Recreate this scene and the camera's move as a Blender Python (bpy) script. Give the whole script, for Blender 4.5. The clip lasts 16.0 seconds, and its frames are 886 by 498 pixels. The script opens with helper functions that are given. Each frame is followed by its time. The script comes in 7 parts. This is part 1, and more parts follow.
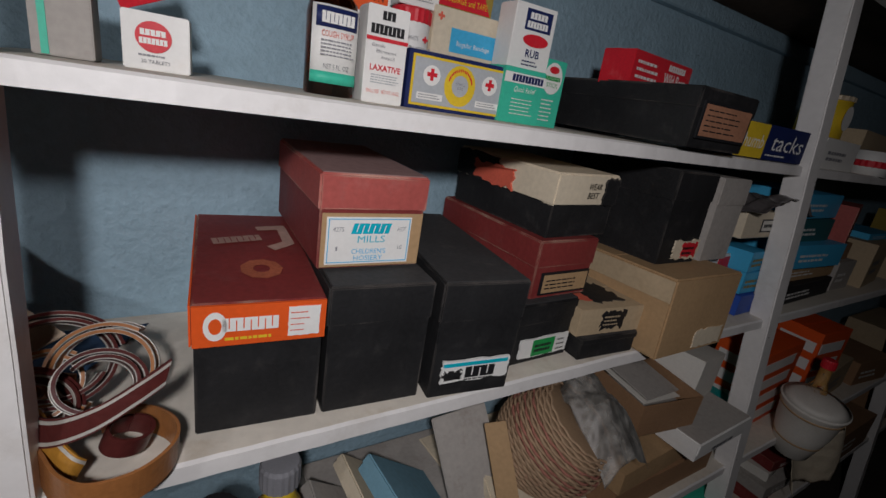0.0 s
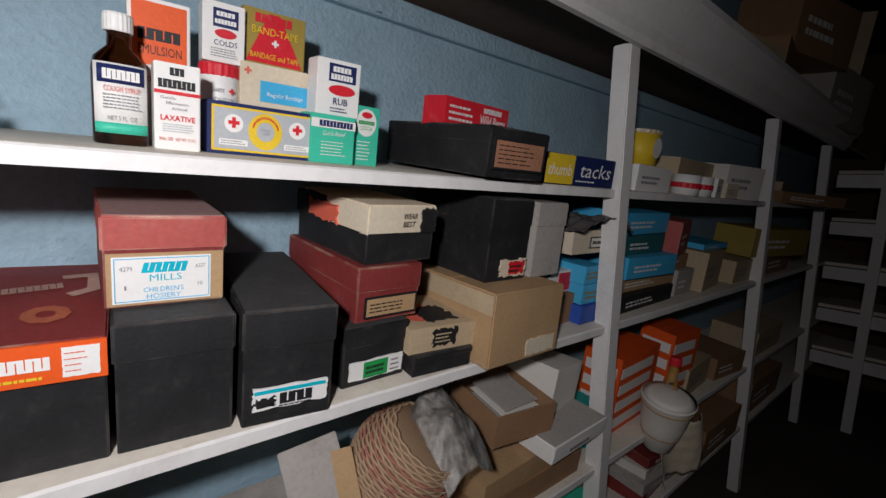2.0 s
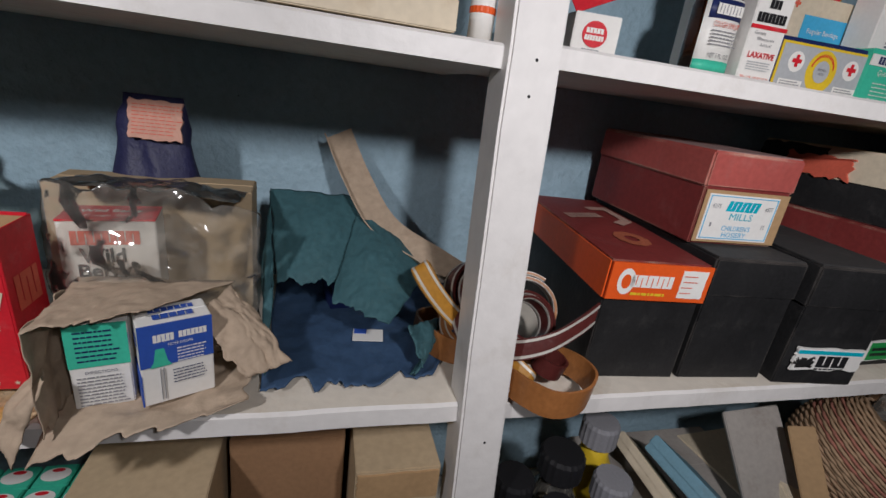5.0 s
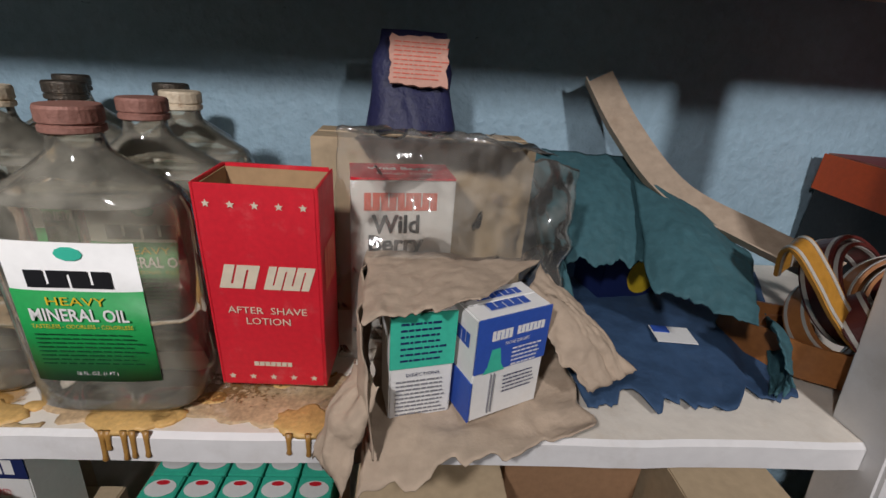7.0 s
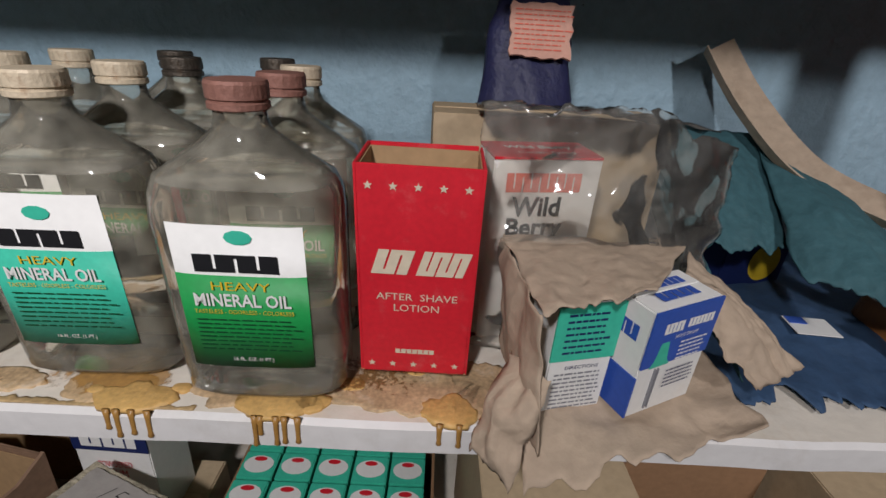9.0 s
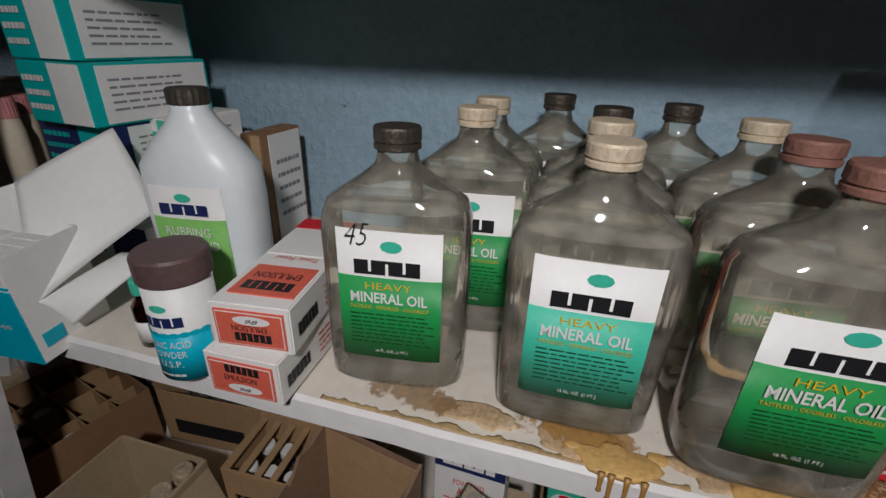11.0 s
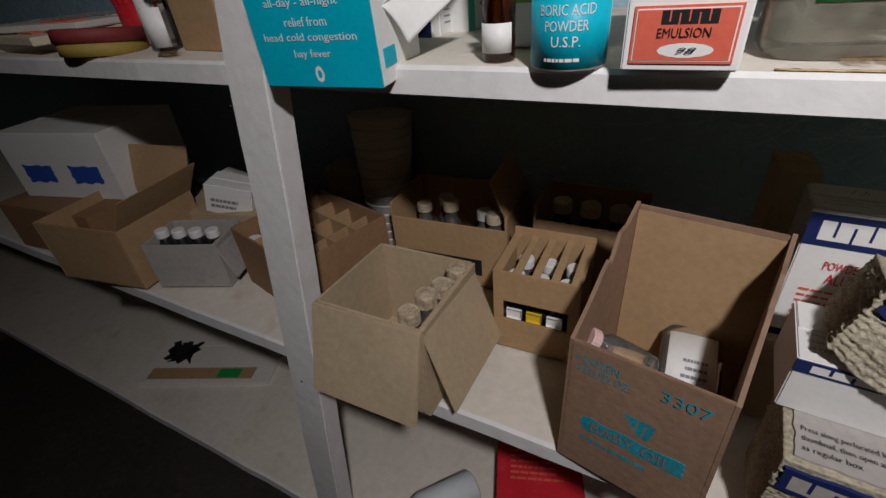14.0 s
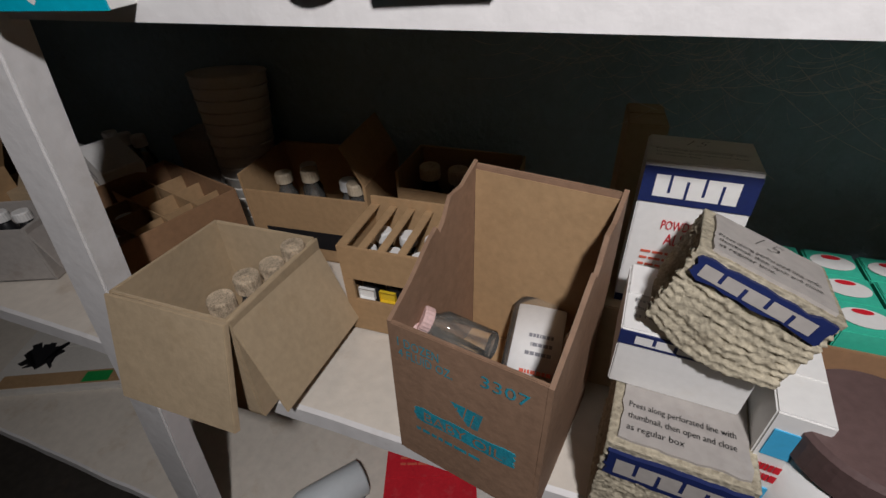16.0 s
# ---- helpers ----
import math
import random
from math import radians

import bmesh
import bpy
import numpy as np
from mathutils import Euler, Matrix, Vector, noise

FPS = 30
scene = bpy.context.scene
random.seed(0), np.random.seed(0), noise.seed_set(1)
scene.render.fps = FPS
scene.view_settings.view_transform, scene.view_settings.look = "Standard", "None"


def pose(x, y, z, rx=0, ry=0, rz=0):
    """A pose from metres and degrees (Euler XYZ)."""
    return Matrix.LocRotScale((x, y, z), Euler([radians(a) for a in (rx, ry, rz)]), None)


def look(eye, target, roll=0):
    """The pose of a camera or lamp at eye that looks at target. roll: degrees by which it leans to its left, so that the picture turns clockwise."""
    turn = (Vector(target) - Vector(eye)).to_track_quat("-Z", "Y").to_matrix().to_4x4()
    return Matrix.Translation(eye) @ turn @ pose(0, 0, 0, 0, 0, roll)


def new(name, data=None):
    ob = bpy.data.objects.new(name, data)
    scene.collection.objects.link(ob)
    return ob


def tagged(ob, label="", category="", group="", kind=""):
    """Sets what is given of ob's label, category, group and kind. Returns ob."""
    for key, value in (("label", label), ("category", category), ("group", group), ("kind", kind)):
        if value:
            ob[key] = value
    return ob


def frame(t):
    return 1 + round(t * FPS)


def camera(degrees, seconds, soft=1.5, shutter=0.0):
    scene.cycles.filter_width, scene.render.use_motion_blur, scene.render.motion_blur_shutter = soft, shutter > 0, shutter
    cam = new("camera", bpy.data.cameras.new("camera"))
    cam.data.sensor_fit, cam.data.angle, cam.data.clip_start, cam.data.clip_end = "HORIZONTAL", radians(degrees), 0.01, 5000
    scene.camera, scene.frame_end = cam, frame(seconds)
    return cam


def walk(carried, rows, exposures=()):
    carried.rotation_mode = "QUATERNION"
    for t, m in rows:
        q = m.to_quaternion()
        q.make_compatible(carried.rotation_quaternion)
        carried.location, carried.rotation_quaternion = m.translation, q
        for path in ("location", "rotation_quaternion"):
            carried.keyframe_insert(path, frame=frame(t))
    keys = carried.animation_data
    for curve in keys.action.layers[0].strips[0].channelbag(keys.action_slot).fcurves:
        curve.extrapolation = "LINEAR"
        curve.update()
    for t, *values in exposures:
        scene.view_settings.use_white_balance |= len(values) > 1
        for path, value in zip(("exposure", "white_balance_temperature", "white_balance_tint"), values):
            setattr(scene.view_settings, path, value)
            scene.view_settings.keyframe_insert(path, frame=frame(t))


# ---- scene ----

cam = camera(89.4, 16.0, soft=1.5)
PATH = [
    (0, (-0.0646, -0.4097, 1.3060), (1.7170, 2.3817, 0.5359), 5.80),
    (0.5, (-0.0136, -0.4726, 1.3077), (1.9924, 2.1998, 0.6736), 4.80),
    (1, (0.0204, -0.5049, 1.3026), (2.1182, 2.1080, 0.7246), 3.50),
    (1.5, (0.0425, -0.5355, 1.3094), (2.2389, 2.0128, 0.8130), 3.20),
    (2, (0.0408, -0.5525, 1.3094), (2.2321, 2.0111, 0.8793), 2.80),
    (2.5, (0.0136, -0.5474, 1.3043), (2.1131, 2.0859, 0.8283), 3.70),
    (3, (-0.0238, -0.5304, 1.2992), (1.9686, 2.1794, 0.7994), 3.30),
    (3.5, (-0.0799, -0.5015, 1.2805), (1.7272, 2.3188, 0.6906), 4.60),
    (4, (-0.1649, -0.4573, 1.2652), (1.3124, 2.5262, 0.5818), 5.80),
    (4.5, (-0.2516, -0.4148, 1.2567), (0.9367, 2.6860, 0.5240), 5.90),
    (5, (-0.3383, -0.3689, 1.2465), (0.5474, 2.8169, 0.4560), 6.00),
    (5.2, (-0.3723, -0.3502, 1.2397), (0.4165, 2.8543, 0.4237), 6.00),
    (7.3, (-0.5253, -0.2176, 1.1836), (-0.3213, 3.0158, 0.1551), 3.50),
    (7.5, (-0.5338, -0.2074, 1.1785), (-0.3366, 3.0158, 0.1143), 3.40),
    (8, (-0.5474, -0.1955, 1.1785), (-0.3672, 3.0277, 0.1143), 3.20),
    (8.2, (-0.5491, -0.1989, 1.1802), (-0.3791, 3.0226, 0.1041), 3.20),
    (10.3, (-0.7327, -0.2227, 1.2057), (-1.1730, 2.9291, 0.0089), 3.20),
    (10.5, (-0.7565, -0.2210, 1.2091), (-1.3056, 2.9223, 0.0361), 3.20),
    (11, (-0.8228, -0.2227, 1.2074), (-1.6507, 2.8679, 0.0548), 3.40),
    (11.5, (-0.8721, -0.2312, 1.2023), (-1.9584, 2.7761, 0.0446), 3.40),
    (12, (-0.9146, -0.2346, 1.1921), (-2.1811, 2.7013, 0.0361), 3.60),
    (12.5, (-0.9503, -0.2414, 1.1836), (-2.3290, 2.6554, 0.0565), 4.20),
    (13, (-0.9741, -0.2516, 1.1734), (-2.4327, 2.6044, 0.0463), 4.40),
    (13.5, (-1.0013, -0.2771, 1.1156), (-2.5364, 2.4548, -0.2019), 1.40),
    (14, (-1.0013, -0.2924, 1.0323), (-2.4395, 2.3494, -0.5555), -2.10),
    (14.5, (-0.9860, -0.2941, 0.9830), (-2.4225, 2.3800, -0.5487), -2.40),
    (15, (-0.9775, -0.2839, 0.9864), (-2.3392, 2.4123, -0.5742), -2.60),
    (15.5, (-0.9571, -0.2635, 0.9898), (-2.2185, 2.4701, -0.5895), -2.40),
    (16, (-0.9316, -0.2108, 0.9983), (-1.9601, 2.5262, -0.7391), -0.50),
]
walk(cam, [(t, look(eye, target, roll)) for t, eye, target, roll in PATH],
     exposures=[(0, -0.2), (0.8, 0.3), (1.5, 0.55), (2.5, 0.6), (3.5, 0.2), (4.5, -0.05), (5.2, 0.1), (7.5, 0.25), (8.2, 0.25), (10.5, -0.1), (12.6, -0.15), (13.5, 0.0), (14.2, 0.78), (15, 0.92), (16, 0.82)])

# ---- world and lamps ----
world = bpy.data.worlds.new("cellar_dark")
scene.world = world
world.use_nodes = True
world.node_tree.nodes["Background"].inputs[0].default_value = (0.6, 0.7, 1.0, 1)
world.node_tree.nodes["Background"].inputs[1].default_value = 0.0003


def stand_in_lamp(name, eye, target, energy, size, spread):
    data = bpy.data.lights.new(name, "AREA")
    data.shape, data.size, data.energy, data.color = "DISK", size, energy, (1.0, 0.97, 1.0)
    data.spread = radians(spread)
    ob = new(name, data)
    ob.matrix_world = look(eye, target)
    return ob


# Two fixed lamps, added in place of one light carried with the camera.
stand_in_lamp("stand_in_lamp", (-0.17, -0.64, 1.465), (0.41, 0.2, 1.15), 3.15, 0.06, 138)
stand_in_lamp("stand_in_lamp", (-0.75, -0.57, 1.49), (-0.92, 0.2, 0.98), 2.5, 0.06, 134)

# ---- materials ----
MATS = {}


def mat(name, col, rough=0.7, var=0.18, scale=60.0, bump=0.15, metal=0.0, dirt=0.0, dirt_col=(0.16, 0.11, 0.07), spec=0.35, wear=None):
    """A surface with fine grain, broad blotches and, if asked, stains."""
    if name in MATS:
        return MATS[name]
    m = bpy.data.materials.new(name)
    m.use_nodes = True
    nt = m.node_tree
    b = nt.nodes["Principled BSDF"]
    b.inputs["Roughness"].default_value, b.inputs["Metallic"].default_value = rough, metal
    b.inputs["Specular IOR Level"].default_value = spec
    tc = nt.nodes.new("ShaderNodeTexCoord")
    fine, broad = nt.nodes.new("ShaderNodeTexNoise"), nt.nodes.new("ShaderNodeTexNoise")
    fine.inputs["Scale"].default_value, broad.inputs["Scale"].default_value = scale * 5, scale * 0.4
    fine.inputs["Detail"].default_value, broad.inputs["Detail"].default_value = 5, 6
    nt.links.new(tc.outputs["Object"], fine.inputs["Vector"])
    nt.links.new(tc.outputs["Object"], broad.inputs["Vector"])
    add = nt.nodes.new("ShaderNodeMath")
    add.operation = "ADD"
    nt.links.new(fine.outputs["Fac"], add.inputs[0])
    nt.links.new(broad.outputs["Fac"], add.inputs[1])
    mr = nt.nodes.new("ShaderNodeMapRange")
    mr.inputs["From Min"].default_value, mr.inputs["From Max"].default_value = 0.6, 1.4
    mr.inputs["To Min"].default_value, mr.inputs["To Max"].default_value = 1 - var, 1 + var
    nt.links.new(add.outputs[0], mr.inputs["Value"])
    mul = nt.nodes.new("ShaderNodeVectorMath")
    mul.operation = "SCALE"
    mul.inputs[0].default_value = col
    nt.links.new(mr.outputs["Result"], mul.inputs["Scale"])
    out = mul.outputs[0]
    if dirt:
        spots = nt.nodes.new("ShaderNodeTexNoise")
        spots.inputs["Scale"].default_value, spots.inputs["Detail"].default_value = scale * 0.9, 8
        spots.inputs["Roughness"].default_value = 0.7
        nt.links.new(tc.outputs["Object"], spots.inputs["Vector"])
        r = nt.nodes.new("ShaderNodeMapRange")
        r.inputs["From Min"].default_value, r.inputs["From Max"].default_value = 0.55, 0.75
        r.inputs["To Max"].default_value = dirt
        nt.links.new(spots.outputs["Fac"], r.inputs["Value"])
        mix = nt.nodes.new("ShaderNodeMixRGB")
        mix.inputs["Color2"].default_value = (*dirt_col, 1)
        nt.links.new(r.outputs["Result"], mix.inputs["Fac"])
        nt.links.new(out, mix.inputs["Color1"])
        out = mix.outputs[0]
    if wear:
        bev, geo, dot = nt.nodes.new("ShaderNodeBevel"), nt.nodes.new("ShaderNodeNewGeometry"), nt.nodes.new("ShaderNodeVectorMath")
        bev.samples = 4
        bev.inputs["Radius"].default_value = 0.003
        dot.operation = "DOT_PRODUCT"
        nt.links.new(bev.outputs[0], dot.inputs[0])
        nt.links.new(geo.outputs["Normal"], dot.inputs[1])
        rub = nt.nodes.new("ShaderNodeMapRange")
        rub.inputs["From Min"].default_value, rub.inputs["From Max"].default_value = 0.99, 0.86
        nt.links.new(dot.outputs["Value"], rub.inputs["Value"])
        patchy, keep = nt.nodes.new("ShaderNodeMapRange"), nt.nodes.new("ShaderNodeMath")
        patchy.inputs["From Min"].default_value, patchy.inputs["From Max"].default_value = 0.42, 0.62
        nt.links.new(broad.outputs["Fac"], patchy.inputs["Value"])
        keep.operation = "MULTIPLY"
        nt.links.new(rub.outputs["Result"], keep.inputs[0])
        nt.links.new(patchy.outputs["Result"], keep.inputs[1])
        mixw = nt.nodes.new("ShaderNodeMixRGB")
        mixw.inputs["Color2"].default_value = (*wear, 1)
        nt.links.new(keep.outputs[0], mixw.inputs["Fac"])
        nt.links.new(out, mixw.inputs["Color1"])
        out = mixw.outputs[0]
    nt.links.new(out, b.inputs["Base Color"])
    rr = nt.nodes.new("ShaderNodeMapRange")
    rr.inputs["To Min"].default_value, rr.inputs["To Max"].default_value = max(rough - 0.12, 0.05), min(rough + 0.12, 1)
    nt.links.new(broad.outputs["Fac"], rr.inputs["Value"])
    nt.links.new(rr.outputs["Result"], b.inputs["Roughness"])
    if bump:
        bp = nt.nodes.new("ShaderNodeBump")
        bp.inputs["Strength"].default_value, bp.inputs["Distance"].default_value = bump, 0.002
        nt.links.new(add.outputs[0], bp.inputs["Height"])
        nt.links.new(bp.outputs[0], b.inputs["Normal"])
    MATS[name] = m
    return m


def clear(name, col, rough=0.03, ior=1.47, trans=1.0, var=0.0):
    m = bpy.data.materials.new(name)
    m.use_nodes = True
    b = m.node_tree.nodes["Principled BSDF"]
    b.inputs["Base Color"].default_value = (*col, 1)
    b.inputs["Roughness"].default_value, b.inputs["IOR"].default_value = rough, ior
    b.inputs["Transmission Weight"].default_value = trans
    n = m.node_tree.nodes.new("ShaderNodeTexNoise")
    n.inputs["Scale"].default_value = 90
    r = m.node_tree.nodes.new("ShaderNodeMapRange")
    r.inputs["From Min"].default_value = 0.5
    r.inputs["To Min"].default_value, r.inputs["To Max"].default_value = rough, rough + 0.12
    m.node_tree.links.new(n.outputs["Fac"], r.inputs["Value"])
    m.node_tree.links.new(r.outputs["Result"], b.inputs["Roughness"])
    return m


def thin(name, tint, dust_glow, rough, veil=(0.80, 0.78, 0.72)):
    """Thin clear glass or film: lets light through, gleams at its edges, with a patchy pale veil: dusty on film,
    painted-in brightness on the oil bottles.
    """
    m = bpy.data.materials.new(name)
    m.use_nodes = True
    nt = m.node_tree
    nt.nodes.clear()
    out = nt.nodes.new("ShaderNodeOutputMaterial")
    clr, dif, gls = nt.nodes.new("ShaderNodeBsdfTransparent"), nt.nodes.new("ShaderNodeBsdfDiffuse"), nt.nodes.new("ShaderNodeBsdfGlossy")
    clr.inputs["Color"].default_value, dif.inputs["Color"].default_value = (*tint, 1), (*veil, 1)
    gls.inputs["Roughness"].default_value = rough
    n, r = nt.nodes.new("ShaderNodeTexNoise"), nt.nodes.new("ShaderNodeMapRange")
    tc = nt.nodes.new("ShaderNodeTexCoord")
    nt.links.new(tc.outputs["Object"], n.inputs["Vector"])
    n.inputs["Scale"].default_value, n.inputs["Detail"].default_value = 45, 6
    r.inputs["From Min"].default_value, r.inputs["From Max"].default_value = 0.35, 0.7
    r.inputs["To Min"].default_value, r.inputs["To Max"].default_value = dust_glow * 0.5, dust_glow * 1.7
    nt.links.new(n.outputs["Fac"], r.inputs["Value"])
    m1, m2, fr = nt.nodes.new("ShaderNodeMixShader"), nt.nodes.new("ShaderNodeMixShader"), nt.nodes.new("ShaderNodeFresnel")
    fr.inputs["IOR"].default_value = 1.5
    nt.links.new(r.outputs["Result"], m1.inputs["Fac"])
    nt.links.new(clr.outputs[0], m1.inputs[1])
    nt.links.new(dif.outputs[0], m1.inputs[2])
    nt.links.new(fr.outputs[0], m2.inputs["Fac"])
    nt.links.new(m1.outputs[0], m2.inputs[1])
    nt.links.new(gls.outputs[0], m2.inputs[2])
    nt.links.new(m2.outputs[0], out.inputs["Surface"])
    return m


def wall_paint():
    m = mat("blue_wall_paint", (0.30, 0.43, 0.51), 0.62, 0.14, 22, 0.5)
    nt = m.node_tree
    b = nt.nodes["Principled BSDF"]
    tc = nt.nodes["Texture Coordinate"]
    vor, warp = nt.nodes.new("ShaderNodeTexNoise"), nt.nodes.new("ShaderNodeTexNoise")
    mp = nt.nodes.new("ShaderNodeMapping")
    mp.inputs["Scale"].default_value = (1, 1, 2.6)
    nt.links.new(tc.outputs["Object"], mp.inputs["Vector"])
    vor.inputs["Scale"].default_value, vor.inputs["Detail"].default_value, vor.inputs["Roughness"].default_value = 13, 10, 0.72
    nt.links.new(mp.outputs[0], vor.inputs["Vector"])
    r = nt.nodes.new("ShaderNodeMapRange")
    r.inputs["From Min"].default_value, r.inputs["From Max"].default_value = 0.665, 0.70
    nt.links.new(vor.outputs["Fac"], r.inputs["Value"])
    old = b.inputs["Base Color"].links[0].from_socket
    mix = nt.nodes.new("ShaderNodeMixRGB")
    mix.inputs["Color2"].default_value = (0.035, 0.035, 0.035, 1)
    nt.links.new(r.outputs["Result"], mix.inputs["Fac"])
    nt.links.new(old, mix.inputs["Color1"])
    nt.links.new(mix.outputs[0], b.inputs["Base Color"])
    bp = next(n for n in nt.nodes if n.type == "BUMP")
    bp.inputs["Distance"].default_value, bp.inputs["Strength"].default_value = 0.006, 0.55
    return m


def stain(name, col, scale, low, rough=0.5):
    """Soaked-in stain with an uneven outline that thins out towards its rim."""
    m = mat(name, col, rough, 0.4, 50, 0.2, dirt=0.5, dirt_col=tuple(c * 0.4 for c in col))
    nt = m.node_tree
    b, tc, out = nt.nodes["Principled BSDF"], nt.nodes["Texture Coordinate"], nt.nodes["Material Output"]
    mp, gr, n = nt.nodes.new("ShaderNodeMapping"), nt.nodes.new("ShaderNodeTexGradient"), nt.nodes.new("ShaderNodeTexNoise")
    mp.inputs["Location"].default_value, mp.inputs["Scale"].default_value = (-1, -1, 0), (2, 2, 0)
    gr.gradient_type = "SPHERICAL"
    nt.links.new(tc.outputs["Generated"], mp.inputs["Vector"])
    nt.links.new(mp.outputs[0], gr.inputs["Vector"])
    n.inputs["Scale"].default_value, n.inputs["Detail"].default_value, n.inputs["Roughness"].default_value = scale, 8, 0.68
    nt.links.new(tc.outputs["Object"], n.inputs["Vector"])
    wide = nt.nodes.new("ShaderNodeMath")
    wide.operation = "MULTIPLY_ADD"
    wide.inputs[1].default_value = 0.5
    nt.links.new(gr.outputs["Fac"], wide.inputs[0])
    nt.links.new(n.outputs["Fac"], wide.inputs[2])
    r = nt.nodes.new("ShaderNodeMapRange")
    r.inputs["From Min"].default_value, r.inputs["From Max"].default_value = low, low + 0.07
    r.inputs["To Max"].default_value = 0.62
    nt.links.new(wide.outputs[0], r.inputs["Value"])
    clr, mx = nt.nodes.new("ShaderNodeBsdfTransparent"), nt.nodes.new("ShaderNodeMixShader")
    nt.links.new(r.outputs["Result"], mx.inputs["Fac"])
    nt.links.new(clr.outputs[0], mx.inputs[1])
    nt.links.new(b.outputs[0], mx.inputs[2])
    nt.links.new(mx.outputs[0], out.inputs["Surface"])
    return m


WALL = wall_paint()
WHITE = mat("white_shelf_paint", (0.74, 0.72, 0.70), 0.42, 0.07, 14, 0.35, dirt=0.35, dirt_col=(0.42, 0.36, 0.29))
TOPS = mat("dusty_cream_shelf_top", (0.72, 0.66, 0.57), 0.6, 0.10, 16, 0.35, dirt=0.5, dirt_col=(0.45, 0.31, 0.17))
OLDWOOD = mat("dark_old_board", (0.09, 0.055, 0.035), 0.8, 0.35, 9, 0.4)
BLACKB = mat("black_paper_board", (0.014, 0.014, 0.015), 0.62, 0.35, 40, 0.25, dirt=0.35, dirt_col=(0.06, 0.057, 0.054), wear=(0.085, 0.075, 0.068))
BLACKTOP = mat("dusty_black_board", (0.042, 0.042, 0.043), 0.75, 0.3, 30, 0.2, dirt=0.4, dirt_col=(0.14, 0.13, 0.12))
MAROON = mat("maroon_board", (0.20, 0.030, 0.028), 0.6, 0.22, 30, 0.2, dirt=0.3, dirt_col=(0.25, 0.12, 0.11), wear=(0.42, 0.30, 0.22))
ROSE = mat("faded_rose_board", (0.40, 0.085, 0.072), 0.65, 0.2, 30, 0.2, dirt=0.35, dirt_col=(0.40, 0.2, 0.18), wear=(0.55, 0.42, 0.32))
DUSTROSE = mat("dusty_rose_top", (0.27, 0.17, 0.16), 0.85, 0.2, 20, 0.2, dirt=0.4, dirt_col=(0.33, 0.26, 0.24))
ORANGE = mat("orange_print", (0.75, 0.10, 0.015), 0.5, 0.1, 40, 0.1)
KRAFT = mat("kraft_board", (0.42, 0.27, 0.14), 0.75, 0.14, 30, 0.2, dirt=0.4, dirt_col=(0.28, 0.17, 0.08))
BROWNB = mat("brown_corrugated", (0.30, 0.17, 0.09), 0.75, 0.16, 30, 0.25, dirt=0.4, dirt_col=(0.2, 0.11, 0.06))
TAN = mat("tan_board", (0.47, 0.36, 0.23), 0.72, 0.13, 28, 0.2, dirt=0.4, dirt_col=(0.34, 0.24, 0.13))
PAPERBAG = mat("brown_paper", (0.44, 0.34, 0.25), 0.85, 0.2, 22, 0.6, dirt=0.5, dirt_col=(0.25, 0.17, 0.11))
GREYB = mat("grey_board", (0.40, 0.37, 0.34), 0.8, 0.14, 26, 0.2, dirt=0.4)
CREAM = mat("cream_board", (0.66, 0.57, 0.43), 0.7, 0.12, 26, 0.15, dirt=0.45, dirt_col=(0.45, 0.33, 0.2))
PAPER = mat("aged_white_paper", (0.72, 0.69, 0.63), 0.6, 0.07, 30, 0.1, dirt=0.3, dirt_col=(0.55, 0.46, 0.34))
LABELW = mat("white_label", (0.78, 0.77, 0.74), 0.5, 0.05, 40, 0.05, dirt=0.2, dirt_col=(0.6, 0.52, 0.42))
INK = mat("black_ink", (0.015, 0.015, 0.017), 0.5, 0.2, 60, 0)
NAVY = mat("navy_ink", (0.012, 0.022, 0.10), 0.5, 0.15, 60, 0)
BLUEI = mat("blue_ink", (0.03, 0.09, 0.42), 0.5, 0.12, 60, 0)
SKYI = mat("sky_blue_ink", (0.06, 0.42, 0.70), 0.5, 0.1, 50, 0)
CYAN = mat("cyan_ink", (0.0, 0.42, 0.56), 0.45, 0.1, 50, 0.05)
TEAL = mat("teal_ink", (0.0, 0.42, 0.40), 0.5, 0.12, 50, 0.05)
MINT = mat("mint_ink", (0.05, 0.50, 0.34), 0.5, 0.12, 50, 0.05)
GREEN = mat("green_ink", (0.015, 0.30, 0.07), 0.5, 0.12, 50, 0.05, dirt=0.25, dirt_col=(0.03, 0.15, 0.05))
LIME = mat("light_green_ink", (0.22, 0.52, 0.13), 0.5, 0.1, 50, 0.05)
DEEPGREEN = mat("deep_green_ink", (0.008, 0.07, 0.025), 0.5, 0.2, 60, 0)
RED = mat("red_ink", (0.62, 0.018, 0.032), 0.5, 0.14, 50, 0.05, dirt=0.22, dirt_col=(0.62, 0.30, 0.28))
SALMON = mat("salmon_ink", (0.68, 0.13, 0.08), 0.55, 0.12, 50, 0.05)
YELLOW = mat("yellow_ink", (0.72, 0.50, 0.03), 0.5, 0.1, 50, 0.05)
SILVER = mat("grey_print", (0.42, 0.44, 0.46), 0.5, 0.1, 50, 0)
OLIVE = mat("olive_print", (0.33, 0.24, 0.05), 0.6, 0.15, 50, 0.1)
GREYT = mat("grey_ink", (0.25, 0.25, 0.27), 0.6, 0.1, 60, 0)
DARKCAP = mat("dark_metal_cap", (0.09, 0.075, 0.06), 0.45, 0.3, 80, 0.4, 0.6, dirt=0.5, dirt_col=(0.16, 0.09, 0.04))
